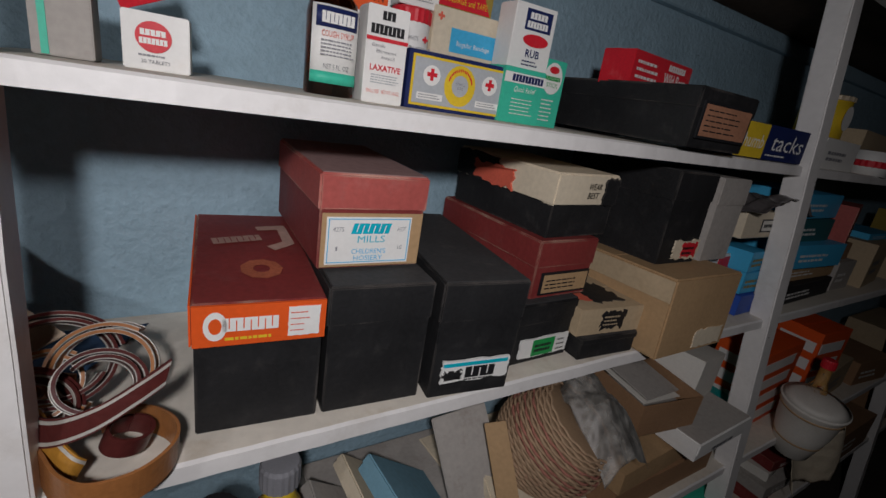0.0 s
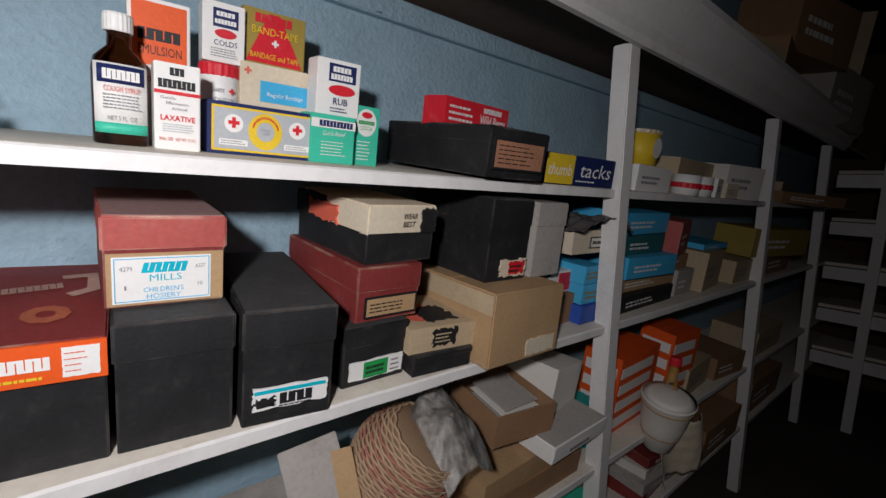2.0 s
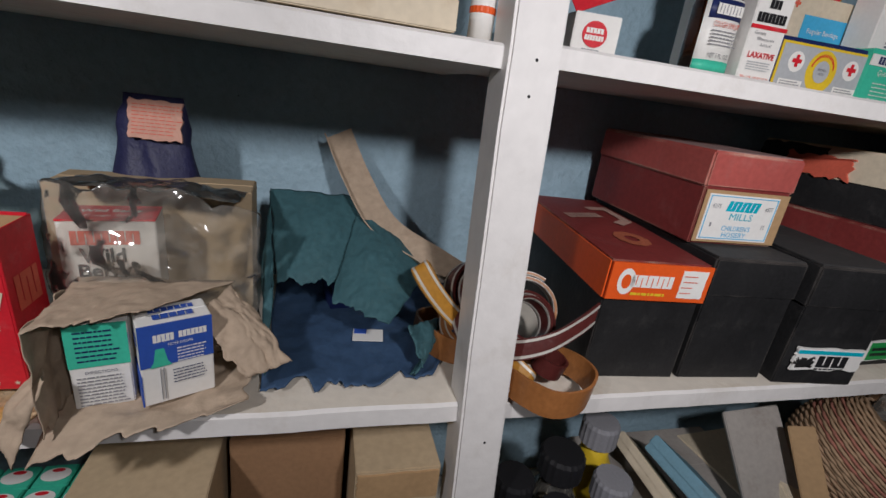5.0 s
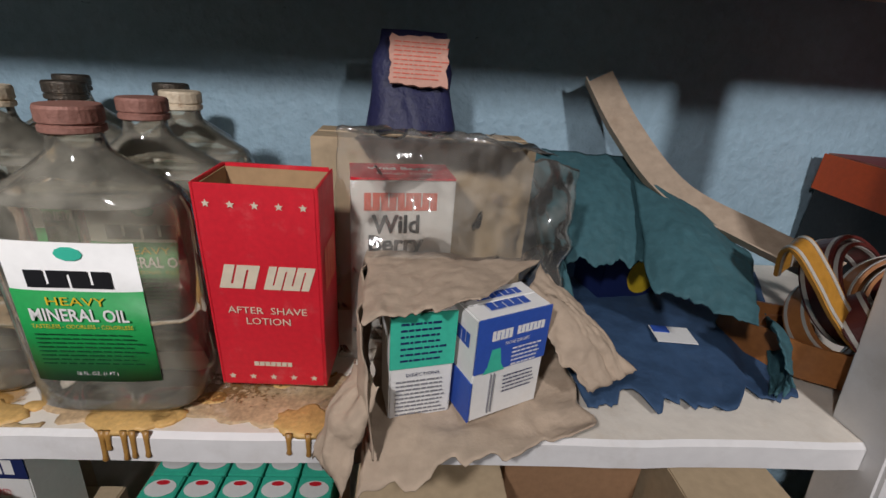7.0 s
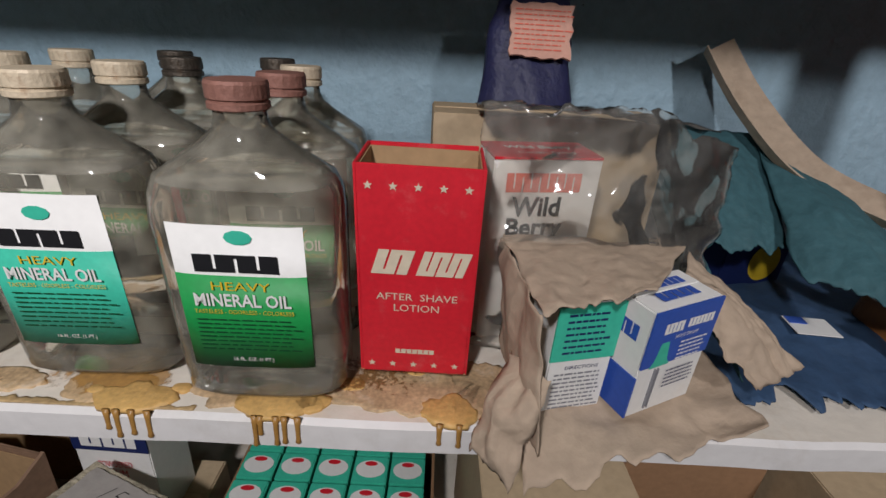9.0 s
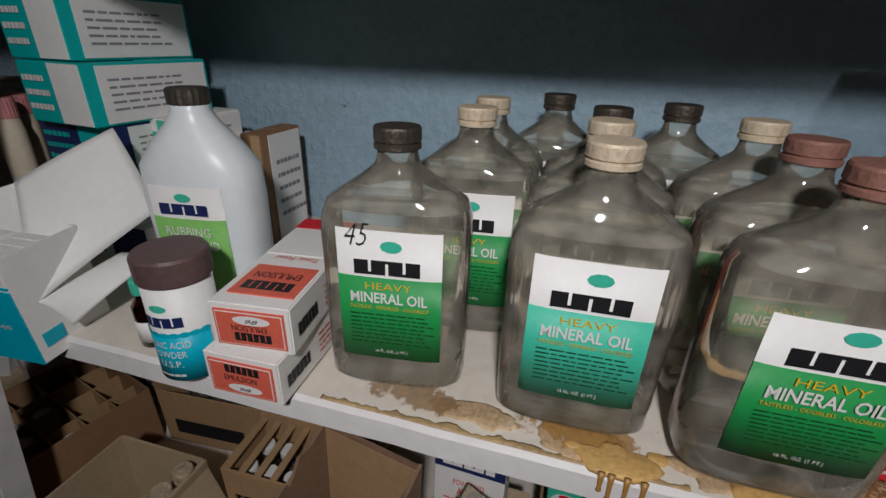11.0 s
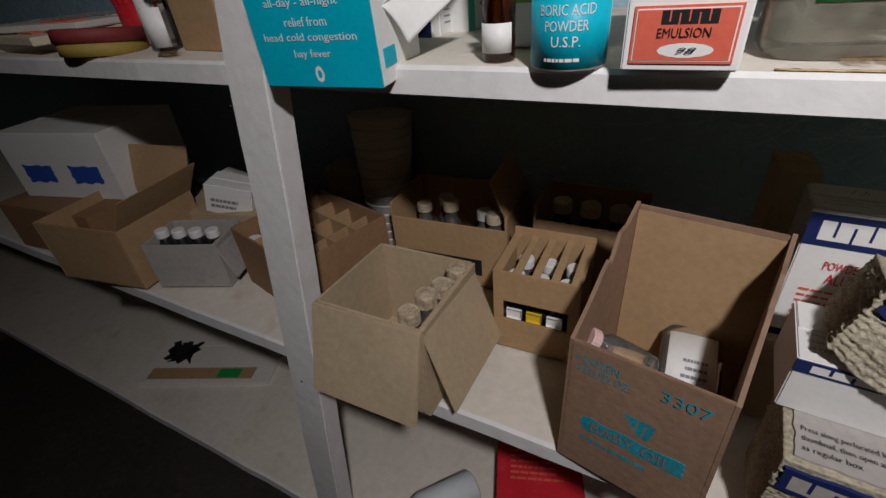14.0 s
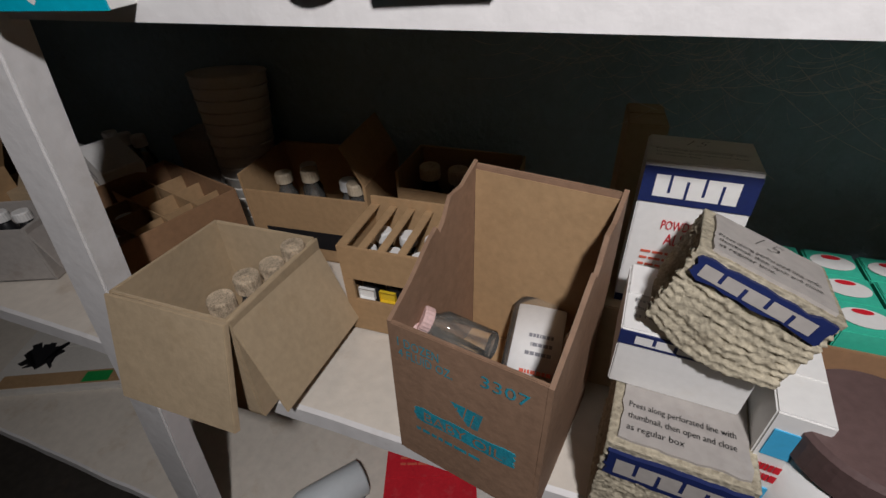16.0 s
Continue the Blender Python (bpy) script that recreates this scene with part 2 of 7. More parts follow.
REDCAP = mat("rust_red_cap", (0.27, 0.13, 0.10), 0.6, 0.25, 80, 0.3, 0.2, dirt=0.5, dirt_col=(0.12, 0.06, 0.04))
WHITECAP = mat("rusty_white_cap", (0.60, 0.50, 0.36), 0.5, 0.2, 80, 0.3, 0.1, dirt=0.8, dirt_col=(0.25, 0.10, 0.03))
LEATHER = mat("tan_leather", (0.35, 0.14, 0.045), 0.4, 0.2, 40, 0.2, dirt=0.3, dirt_col=(0.18, 0.06, 0.02))
DKLEATHER = mat("dark_brown_leather", (0.09, 0.02, 0.018), 0.35, 0.2, 40, 0.2)
GOLDL = mat("ochre_leather", (0.42, 0.20, 0.03), 0.4, 0.2, 40, 0.2)
SILVERT = mat("silver_trim", (0.55, 0.53, 0.48), 0.4, 0.1, 60, 0.1, 0.3)
CLOTH = mat("teal_blue_oilcloth", (0.045, 0.12, 0.14), 0.75, 0.2, 30, 0.5, dirt=0.3, dirt_col=(0.10, 0.17, 0.17))
CLOTHB = mat("navy_blue_oilcloth", (0.035, 0.075, 0.15), 0.75, 0.2, 30, 0.4, dirt=0.3, dirt_col=(0.07, 0.11, 0.17))
NAVYBAG = mat("navy_paper_bag", (0.02, 0.022, 0.07), 0.5, 0.25, 40, 0.5)
WICKER = mat("straw_wicker", (0.40, 0.27, 0.17), 0.8, 0.25, 60, 0.4, dirt=0.4, dirt_col=(0.35, 0.12, 0.09))
PUTTY = mat("caked_plaster", (0.42, 0.37, 0.27), 0.95, 0.55, 60, 1.0, dirt=0.8, dirt_col=(0.14, 0.11, 0.07))
OCHRE = mat("dried_ochre_spill", (0.60, 0.37, 0.13), 0.45, 0.3, 60, 0.3, dirt=0.5, dirt_col=(0.42, 0.22, 0.06))
DRIP = mat("dried_brown_drip", (0.36, 0.19, 0.05), 0.35, 0.35, 80, 0.3, dirt=0.4, dirt_col=(0.2, 0.09, 0.03))
STAIN = mat("tea_brown_stain", (0.50, 0.35, 0.20), 0.6, 0.45, 70, 0.1, dirt=0.8, dirt_col=(0.62, 0.52, 0.40))
FLOORM = mat("cellar_floor_concrete", (0.07, 0.06, 0.05), 0.9, 0.3, 10, 0.4, dirt=0.5)
BROWNP = mat("mauve_brown_lid", (0.12, 0.075, 0.07), 0.5, 0.2, 40, 0.2)
GLASS = thin("clear_glass", (1.0, 0.99, 0.95), 0.085, 0.04)
# Warm pale veil paints in the light that the oil gathers.
OILGLASS = thin("oil_filled_glass", (1.0, 0.985, 0.94), 0.135, 0.04, (0.95, 0.89, 0.72))
OILTOP = thin("oil_surface", (0.80, 0.80, 0.76), 0.12, 0.05)
AMBER = clear("brown_glass", (0.10, 0.02, 0.005), 0.03)
MILKY = mat("frosted_plastic", (0.72, 0.77, 0.78), 0.35, 0.05, 20, 0.05)
FILM = thin("dusty_plastic_film", (0.97, 0.96, 0.94), 0.075, 0.09)
WEB = mat("cobweb_thread", (0.66, 0.64, 0.60), 0.9, 0.1, 30, 0)

# ---- building helpers ----


def mesh_of(name, verts, faces, material, smooth=False):
    me = bpy.data.meshes.new(name)
    me.from_pydata([tuple(v) for v in verts], [], faces)
    me.materials.append(material)
    if smooth:
        for p in me.polygons:
            p.use_smooth = True
    me.update()
    return me


def bm_mesh(name, bm, material, smooth=False):
    me = bpy.data.meshes.new(name)
    bm.to_mesh(me)
    bm.free()
    me.materials.append(material)
    if smooth:
        for p in me.polygons:
            p.use_smooth = True
    return me


def piece(name, me, parent=None, m=None, label=""):
    ob = new(name, me)
    if parent:
        ob.parent = parent
    if m is not None:
        ob.matrix_basis = m
    return tagged(ob, label)


def thing(name, m, label, category, group="", kind=""):
    ob = new(name)
    ob.empty_display_size = 0.02
    ob.matrix_world = m
    return tagged(ob, label, category, group, kind)


def block(w, d, h, x=0, y=0, z=0, bevel=0.0012, jitter=0.0, seed=0):
    """A box with softened, slightly uneven edges, its near left lower corner at x, y, z."""
    rnd = random.Random(seed)
    bm = bmesh.new()
    bmesh.ops.create_cube(bm, size=1)
    for v in bm.verts:
        v.co = Vector((x + (v.co.x + 0.5) * w, y + (v.co.y + 0.5) * d, z + (v.co.z + 0.5) * h))
        if jitter:
            v.co += Vector([rnd.uniform(-jitter, jitter) for _ in range(3)])
    if bevel:
        bmesh.ops.bevel(bm, geom=bm.edges[:], offset=min(bevel, w / 4, d / 4, h / 4), segments=2, affect="EDGES")
    return bm


def tube_bm(rings, n=24, power=2.0, cap=True):
    """Loft of superellipse rings (z, half width, half depth, power, x, y)."""
    bm = bmesh.new()
    loops = []
    for r in rings:
        z, hw, hd = r[:3]
        pw = r[3] if len(r) > 3 else power
        ox, oy = (r[4], r[5]) if len(r) > 5 else (0, 0)
        lp = []
        for i in range(n):
            a = 2 * math.pi * i / n
            c, s = math.cos(a), math.sin(a)
            lp.append(bm.verts.new((ox + hw * math.copysign(abs(c) ** (2 / pw), c), oy + hd * math.copysign(abs(s) ** (2 / pw), s), z)))
        loops.append(lp)
    for a, b in zip(loops, loops[1:]):
        for i in range(n):
            bm.faces.new((a[i], a[(i + 1) % n], b[(i + 1) % n], b[i]))
    if cap:
        bm.faces.new(loops[0][::-1])
        bm.faces.new(loops[-1])
    return bm


def face_of(side, w, d, h):
    """Frame of a box's face: x to the right, y up, z outwards."""
    if side == "front":
        return Matrix(((1, 0, 0, 0), (0, 0, -1, 0), (0, 1, 0, 0), (0, 0, 0, 1)))
    if side == "top":
        return Matrix.Translation((0, 0, h))
    if side == "right":
        return Matrix(((0, 0, 1, w), (1, 0, 0, 0), (0, 1, 0, 0), (0, 0, 0, 1)))
    return Matrix(((0, 0, -1, 0), (-1, 0, 0, d), (0, 1, 0, 0), (0, 0, 0, 1)))


def patch(parent, f, x, y, w, h, material, name="label_panel", lift=0.0004, label="", rough=0.0, seed=1):
    """A thin printed panel or pasted label on a face; rough: torn edges."""
    rnd = random.Random(seed)
    n = 10 if rough else 1
    pts = []
    for (ax, ay), (bx, by) in (((0, 0), (w, 0)), ((w, 0), (w, h)), ((w, h), (0, h)), ((0, h), (0, 0))):
        for i in range(n):
            k = i / n
            pts.append((x + ax + (bx - ax) * k + rnd.uniform(-rough, rough), y + ay + (by - ay) * k + rnd.uniform(-rough, rough)))
    k = len(pts)
    lift += 0.0003
    verts = [(a, b, lift) for a, b in pts] + [(a, b, -0.0003) for a, b in pts]
    faces = [tuple(range(k))] + [(i, i + k, (i + 1) % k + k, (i + 1) % k) for i in range(k)]
    return piece(name, mesh_of(name, verts, faces, material), parent, f, label)


def disc(parent, f, x, y, rx, ry, material, lift=0.0006, inner=0.0, name="printed_roundel", n=28):
    verts = [(x + rx * math.cos(2 * math.pi * i / n), y + ry * math.sin(2 * math.pi * i / n), lift) for i in range(n)]
    if inner:
        verts += [(x + rx * inner * math.cos(2 * math.pi * i / n), y + ry * inner * math.sin(2 * math.pi * i / n), lift) for i in range(n)]
        faces = [(i, (i + 1) % n, (i + 1) % n + n, i + n) for i in range(n)]
    else:
        faces = [tuple(range(n))]
    return piece(name, mesh_of(name, verts, faces, material), parent, f)


def words(parent, f, body, x, y, w, h, material, lift=0.0008, slant=0.0, bold=0.0, flip=False):
    """Lettering that fills the box x, y, w, h of a face."""
    cu = bpy.data.curves.new("lettering", "FONT")
    cu.body, cu.size, cu.shear, cu.offset = body, 1.0, slant, bold
    cu.resolution_u = 2
    tmp = new("tmp", cu)
    me = bpy.data.meshes.new_from_object(tmp)
    bpy.data.objects.remove(tmp)
    bpy.data.curves.remove(cu)
    co = np.array([v.co[:] for v in me.vertices])
    lo, hi = co.min(0), co.max(0)
    for v in me.vertices:
        a, b = (v.co.x - lo[0]) / (hi[0] - lo[0]), (v.co.y - lo[1]) / (hi[1] - lo[1])
        if flip:
            a, b = 1 - a, 1 - b
        v.co = (x + a * w, y + b * h, lift + 0.0004)
    me.materials.clear()
    me.materials.append(material)
    me.name = "lettering"
    return piece("lettering", me, parent, f)


def bend(ob, r):
    """Lays flat print round an upright cylinder of radius r."""
    for v in ob.data.vertices:
        a, out = v.co.x / r, v.co.z
        v.co.x, v.co.z = (r + out) * math.sin(a), (r + out) * math.cos(a) - r
    return ob


def bars(parent, f, x, y, w, h, rows, material, fill=0.9, lift=0.0008, seed=3, thick=0.5):
    """Small print that cannot be read: rows of short bars."""
    rnd = random.Random(seed)
    lift += 0.0004
    verts, faces = [], []
    rh = h / rows
    for r in range(rows):
        cx, end = x, x + w * rnd.uniform(fill - 0.12, fill + 0.1)
        yy = y + h - (r + 1) * rh + rh * (1 - thick) / 2
        while cx < end - w * 0.03:
            ln = min(w * rnd.uniform(0.05, 0.17), end - cx)
            i = len(verts)
            verts += [(cx, yy, lift), (cx + ln, yy, lift), (cx + ln, yy + rh * thick, lift), (cx, yy + rh * thick, lift)]
            faces.append((i, i + 1, i + 2, i + 3))
            cx += ln + w * 0.025
    return piece("small_print", mesh_of("small_print", verts, faces, material), parent, f)


def emblem(parent, f, x, y, w, h, n, material, lift=0.0011, slant=0.0):
    """A trade mark as one plain winding band: slabs joined by turns below and above."""
    verts, faces, s = [], [], w / n
    for k in range(n):
        a, b, i = x + k * s, x + (k + 1) * s - s * 0.17, len(verts)
        for q in (0, h * 0.2, h * 0.8, h):
            verts += [(a + slant * q, y + q, lift), (b + slant * q, y + q, lift)]
        faces += [(i, i + 1, i + 3, i + 2), (i + 2, i + 3, i + 5, i + 4), (i + 4, i + 5, i + 7, i + 6)]
        if k:
            faces.append((i - 7, i, i + 2, i - 5) if k % 2 else (i - 3, i + 4, i + 6, i - 1))
    return piece("printed_emblem", mesh_of("printed_emblem", verts, faces, material), parent, f)


def cross(parent, f, x, y, s, material, lift=0.0009):
    t = s / 3
    pts = [(-t / 2, -s / 2), (t / 2, -s / 2), (t / 2, -t / 2), (s / 2, -t / 2), (s / 2, t / 2), (t / 2, t / 2), (t / 2, s / 2), (-t / 2, s / 2), (-t / 2, t / 2), (-s / 2, t / 2), (-s / 2, -t / 2), (-t / 2, -t / 2)]
    verts = [(x + a, y + b, lift) for a, b in pts]
    return piece("printed_cross", mesh_of("printed_cross", verts, [(0, 1, 2, 11), (11, 2, 3, 4, 5, 8, 9, 10), (8, 5, 6, 7)], material), parent, f)


TILT = 5.5   # the old boards rise towards the wall, in degrees
RISE = 0.055


def at(x, y, z, yaw=0.0, slope=0.5, roll=0.0):
    """A place on a rising board; slope: what a thing leans forward beyond the board."""
    return Matrix.Translation((x, y, z + RISE * max(y, 0))) @ pose(0, 0, 0, slope + TILT, 0, 0) @ pose(0, 0, 0, 0, roll, yaw)


def shoebox(name, m, w, d, h, lid_h, base, lid, label, top=None, front=None, category="box", group=""):
    """A lidded board box: tray, lid with overhanging rim, its own top sheet."""
    t = thing(name, m, label, category, group)
    piece("tray", bm_mesh("tray", block(w - 0.004, d - 0.004, h - 0.004, 0.002, 0.002, 0, 0.0015, 0.0002, len(name)), base), t)
    lid_ob = piece("lid", bm_mesh("lid", block(w, d, lid_h, 0, 0, h - lid_h, 0.0022, 0.0004, int(w * 1e4)), lid), t)
    if top:
        patch(lid_ob, face_of("top", w, d, h), 0.003, 0.003, w - 0.006, d - 0.006, top, "lid_top", 0.0006)
    if front:
        patch(t, face_of("front", w, d, h), 0.004, 0.003, w - 0.008, h - lid_h - 0.005, front, "front_panel", 0.0003)
    return t


def carton(name, m, w, d, h, material, label, category="carton", group="", bevel=0.001):
    t = thing(name, m, label, category, group)
    piece("body", bm_mesh("body", block(w, d, h, 0, 0, 0, bevel, 0.0002, int(h * 1e4)), material), t)
    # closing flap line
    patch(t, face_of("top", w, d, h), 0.0015, d * 0.5, w - 0.003, d * 0.5 - 0.0015, material, "tuck_flap", 0.0005)
    return t


def open_box(name, m, w, d, h, material, label, inside=None, wall=0.003, front_drop=0.0, flaps=(), category="open box", group=""):
    """A box without a lid: floor, four thick walls, hinged flaps (side, length, angle)."""
    t = thing(name, m, label, category, group)
    piece("bottom", bm_mesh("bottom", block(w, d, wall, 0, 0, 0, 0.0005), inside or material), t)
    fd = front_drop
    piece("side_wall", bm_mesh("side_wall", block(wall, d, h, 0, 0, 0, 0.0006, 0.0002, 1), material), t)
    piece("side_wall", bm_mesh("side_wall", block(wall, d, h, w - wall, 0, 0, 0.0006, 0.0002, 2), material), t)
    piece("back_wall", bm_mesh("back_wall", block(w - 2 * wall, wall, h, wall, d - wall, 0, 0.0006, 0.001, 3), material), t)
    piece("front_wall", bm_mesh("front_wall", block(w - 2 * wall, wall, h - fd, wall, 0, 0, 0.0006, 0.0, 4), material), t)
    for side, ln, ang in flaps:
        if side == "front":
            mm = Matrix.Translation((0, 0, h - fd)) @ pose(0, 0, 0, ang, 0, 0)
            bm = block(w, wall, ln, 0, 0, 0, 0.0006, 0.0015, 5)
        elif side == "back":
            mm = Matrix.Translation((0, d - wall, h)) @ pose(0, 0, 0, -ang, 0, 0)
            bm = block(w, wall, ln, 0, 0, 0, 0.0006, 0.0015, 6)
        elif side == "left":
            mm = Matrix.Translation((0, 0, h)) @ pose(0, 0, 0, 0, -ang, 0)
            bm = block(wall, d, ln, 0, 0, 0, 0.0006, 0.0015, 7)
        else:
            mm = Matrix.Translation((w - wall, 0, h)) @ pose(0, 0, 0, 0, ang, 0)
            bm = block(wall, d, ln, 0, 0, 0, 0.0006, 0.0015, 8)
        piece("flap", bm_mesh("flap", bm, material), t, mm)
    return t


def sheet(fn, nu, nv, material, thick=0.0008, smooth=True, hole=None, ragged=None):
    """A crumpled sheet from a map (u, v) -> place, given thickness."""
    bm = bmesh.new()
    def edge(u):
        if not ragged:
            return 1.0
        s, k = ragged
        return 1 + k * (noise.noise((u * 7, s, 0)) + 0.4 * noise.noise((u * 19, s, 4)) + 0.15 * noise.noise((u * 50, s, 8)))
    g = [[bm.verts.new(fn(i / nu, j / nv * edge(i / nu))) for j in range(nv + 1)] for i in range(nu + 1)]
    for i in range(nu):
        for j in range(nv):
            if hole and hole((i + 0.5) / nu, (j + 0.5) / nv):
                continue
            bm.faces.new((g[i][j], g[i + 1][j], g[i + 1][j + 1], g[i][j + 1]))
    for v in [v for v in bm.verts if not v.link_faces]:
        bm.verts.remove(v)
    bm.normal_update()
    front, rim = bm.faces[:], [e for e in bm.edges if e.is_boundary]
    twin = {v: bm.verts.new(v.co - v.normal * thick) for v in bm.verts[:]}
    for fc in front:
        bm.faces.new([twin[v] for v in reversed(fc.verts)])
    for e in rim:
        a, b = e.verts
        if e.link_loops[0].vert is not a:
            a, b = b, a
        bm.faces.new((b, a, twin[a], twin[b]))
    return bm_mesh("sheet", bm, material, smooth)


def ribbon(points, width, material, thick=0.002, axis=None, n=60):
    """A strap along a smooth line; axis: the way its width lies, blended point by point."""
    pts = [Vector(p) for p in points]
    ax = [Vector(a).normalized() for a in axis]
    out = []
    m = len(pts) - 1
    for i in range(n + 1):
        s = i / n * m
        k = min(int(s), m - 1)
        f = s - k
        p0, p1, p2, p3 = pts[max(k - 1, 0)], pts[k], pts[k + 1], pts[min(k + 2, m)]
        c = 0.5 * ((2 * p1) + (p2 - p0) * f + (2 * p0 - 5 * p1 + 4 * p2 - p3) * f * f + (3 * p1 - p0 - 3 * p2 + p3) * f ** 3)
        out.append((c, ax[k].lerp(ax[k + 1], f).normalized()))
    bm = bmesh.new()
    rows = []
    for i, (c, a) in enumerate(out):
        t = (out[min(i + 1, n)][0] - out[max(i - 1, 0)][0]).normalized()
        nn = t.cross(a).normalized() * thick / 2
        rows.append([bm.verts.new(c + a * width / 2 * sx + nn * sy) for sx, sy in ((-1, -1), (1, -1), (1, 1), (-1, 1))])
    for a, b in zip(rows, rows[1:]):
        for i in range(4):
            bm.faces.new((a[i], a[(i + 1) % 4], b[(i + 1) % 4], b[i]))
    bm.faces.new(rows[0][::-1])
    bm.faces.new(rows[-1])
    bmesh.ops.recalc_face_normals(bm, faces=bm.faces[:])
    return bm_mesh("strap", bm, material)


# ---- structure ----
X0, X1, WY = -3.1, 4.6, 0.305
U_Z, M_Z, L_Z, B_Z = 1.335, 1.0, 0.672, 0.33


def slab(name, w, d, h, x, y, z, material, label, category, kind="structure", bevel=0.002):
    ob = piece(name, bm_mesh(name, block(w, d, h, x, y, z, bevel), material))
    return tagged(ob, label, category, "", kind)


slab("floor", X1 - X0, 3.2, 0.1, X0, -2.8, -0.1, FLOORM, "dark dirty concrete cellar floor", "floor")
slab("ceiling", X1 - X0, 3.2, 0.1, X0, -2.8, 2.45, OLDWOOD, "dark old boarded cellar ceiling", "ceiling")
back = slab("wall_back", X1 - X0, 0.15, 2.45, X0, WY, 0, WALL, "rough blue-painted cellar wall with black peeling cracks", "wall")
slab("wall_front", X1 - X0, 0.15, 2.45, X0, -2.95, 0, OLDWOOD, "dark plain cellar wall", "wall")
slab("wall_left", 0.15, 3.2, 2.45, X0 - 0.15, -2.8, 0, OLDWOOD, "dark plain cellar wall", "wall")
slab("wall_right", 0.15, 3.2, 2.45, X1, -2.8, 0, OLDWOOD, "dark plain cellar wall", "wall")
slab("trim", X1 - X0, 0.02, 0.034, X0, WY - 0.02, 1.662, WALL, "blue-painted ledge strip along the wall", "trim")

shelving = thing("wall_shelving", pose(0, 0, 0), "white-painted built-in wooden wall shelving with dusty boards", "shelving", kind="structure")
POSTS = [-1.385, -0.203, 1.052, 2.26, 3.30]
for i, px in enumerate(POSTS):
    rnd = random.Random(i)
    bm = block(0.046, 0.044, 1.66, px, -0.014, 0, 0.0025)
    bmesh.ops.subdivide_edges(bm, edges=[e for e in bm.edges if abs(e.verts[0].co.z - e.verts[1].co.z) > 1], cuts=24)
    for v in bm.verts:
        if i == 0:   # this post leans and is thinner
            v.co.y = -0.014 + (v.co.y + 0.014) * 0.6
            v.co.x = px + (v.co.x - px) * 1.05 - 0.004 + 0.036 * min(max((v.co.z - 0.35) / 0.63, 0), 1) * 0.7 + 0.14 * max(v.co.z - 0.98, 0)
        if i > 1:    # the farther posts stand out of plumb
            v.co.x -= 0.045 * (i - 1) * (v.co.z - 1.0)
        v.co.x += 0.0012 * math.sin(v.co.z * 9 + i) + 0.0012 * noise.noise((v.co.x * 20, v.co.y * 20, v.co.z * 14))
        v.co.y += 0.0012 * noise.noise((v.co.x * 20 + 5, v.co.y * 20, v.co.z * 14))
    post = piece("post", bm_mesh("post", bm, WHITE, False), shelving)
    for z in (0.63, 0.97, 1.29, 1.31):
        n = tube_bm([(0, 0.0014, 0.0014), (0.0006, 0.001, 0.001)], 8)
        piece("nail_head", bm_mesh("nail_head", n, INK), post, Matrix.Translation((px + 0.014 + 0.016 * rnd.random(), -0.0142, z + rnd.uniform(-0.012, 0.012))) @ pose(0, 0, 0, 90))


def board(x0, x1, z, name="shelf_board", y0=0.0, top=TOPS, thick=0.020, rise=0.031):
    """A board with a wavy worn front edge, painted edge and a dusty cream top sheet."""
    n = max(8, int((x1 - x0) / 0.025))
    verts, faces = [], []
    for i in range(n + 1):
        x = x0 + (x1 - x0) * i / n
        e = 0.0015 * noise.noise((x * 12, z * 7, 0)) + 0.001 * noise.noise((x * 50, z, 3))
        verts += [(x, y0 + e, z - thick), (x, y0 + e - 0.0005, z - 0.003), (x, y0 + e + 0.003, z), (x, WY - 0.002, z + rise), (x, WY - 0.002, z - thick + rise)]
    for i in range(n):
        a, b = i * 5, i * 5 + 5
        for k in range(5):
            faces.append((a + k, b + k, b + (k + 1) % 5, a + (k + 1) % 5))
    faces += [tuple(range(5))[::-1], tuple(range(n * 5, n * 5 + 5))]
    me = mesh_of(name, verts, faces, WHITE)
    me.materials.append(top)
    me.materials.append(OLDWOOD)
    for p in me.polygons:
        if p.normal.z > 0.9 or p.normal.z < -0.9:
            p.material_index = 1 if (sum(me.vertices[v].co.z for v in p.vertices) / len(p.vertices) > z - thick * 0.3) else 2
    return piece(name, me, shelving)


edges = [X0] + POSTS + [X1]
for a, b in zip(edges, edges[1:]):
    lo, b = (a if a == X0 else a + 0.023), (b if b == X1 else b + 0.023)
    low = L_Z if a < -0.3 else 0.615
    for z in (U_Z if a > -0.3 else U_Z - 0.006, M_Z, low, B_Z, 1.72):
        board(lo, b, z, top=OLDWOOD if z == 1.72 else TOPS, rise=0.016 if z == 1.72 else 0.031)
# ledge along the top with a stepped moulding
prof = [(-0.016, 1.655), (-0.03, 1.655), (-0.034, 1.672), (-0.05, 1.685), (-0.055, 1.71), (-0.075, 1.735), (-0.09, 1.765), (-0.09, 1.785), (-0.016, 1.785)]
verts = [(x, y, z) for x in (X0, 3.5) for y, z in prof]
k = len(prof)
piece("cornice", mesh_of("cornice", verts, [(i, (i + 1) % k, (i + 1) % k + k, i + k) for i in range(k)] + [tuple(range(k))[::-1], tuple(range(k, 2 * k))], WHITE), shelving, None, "white stepped moulding")

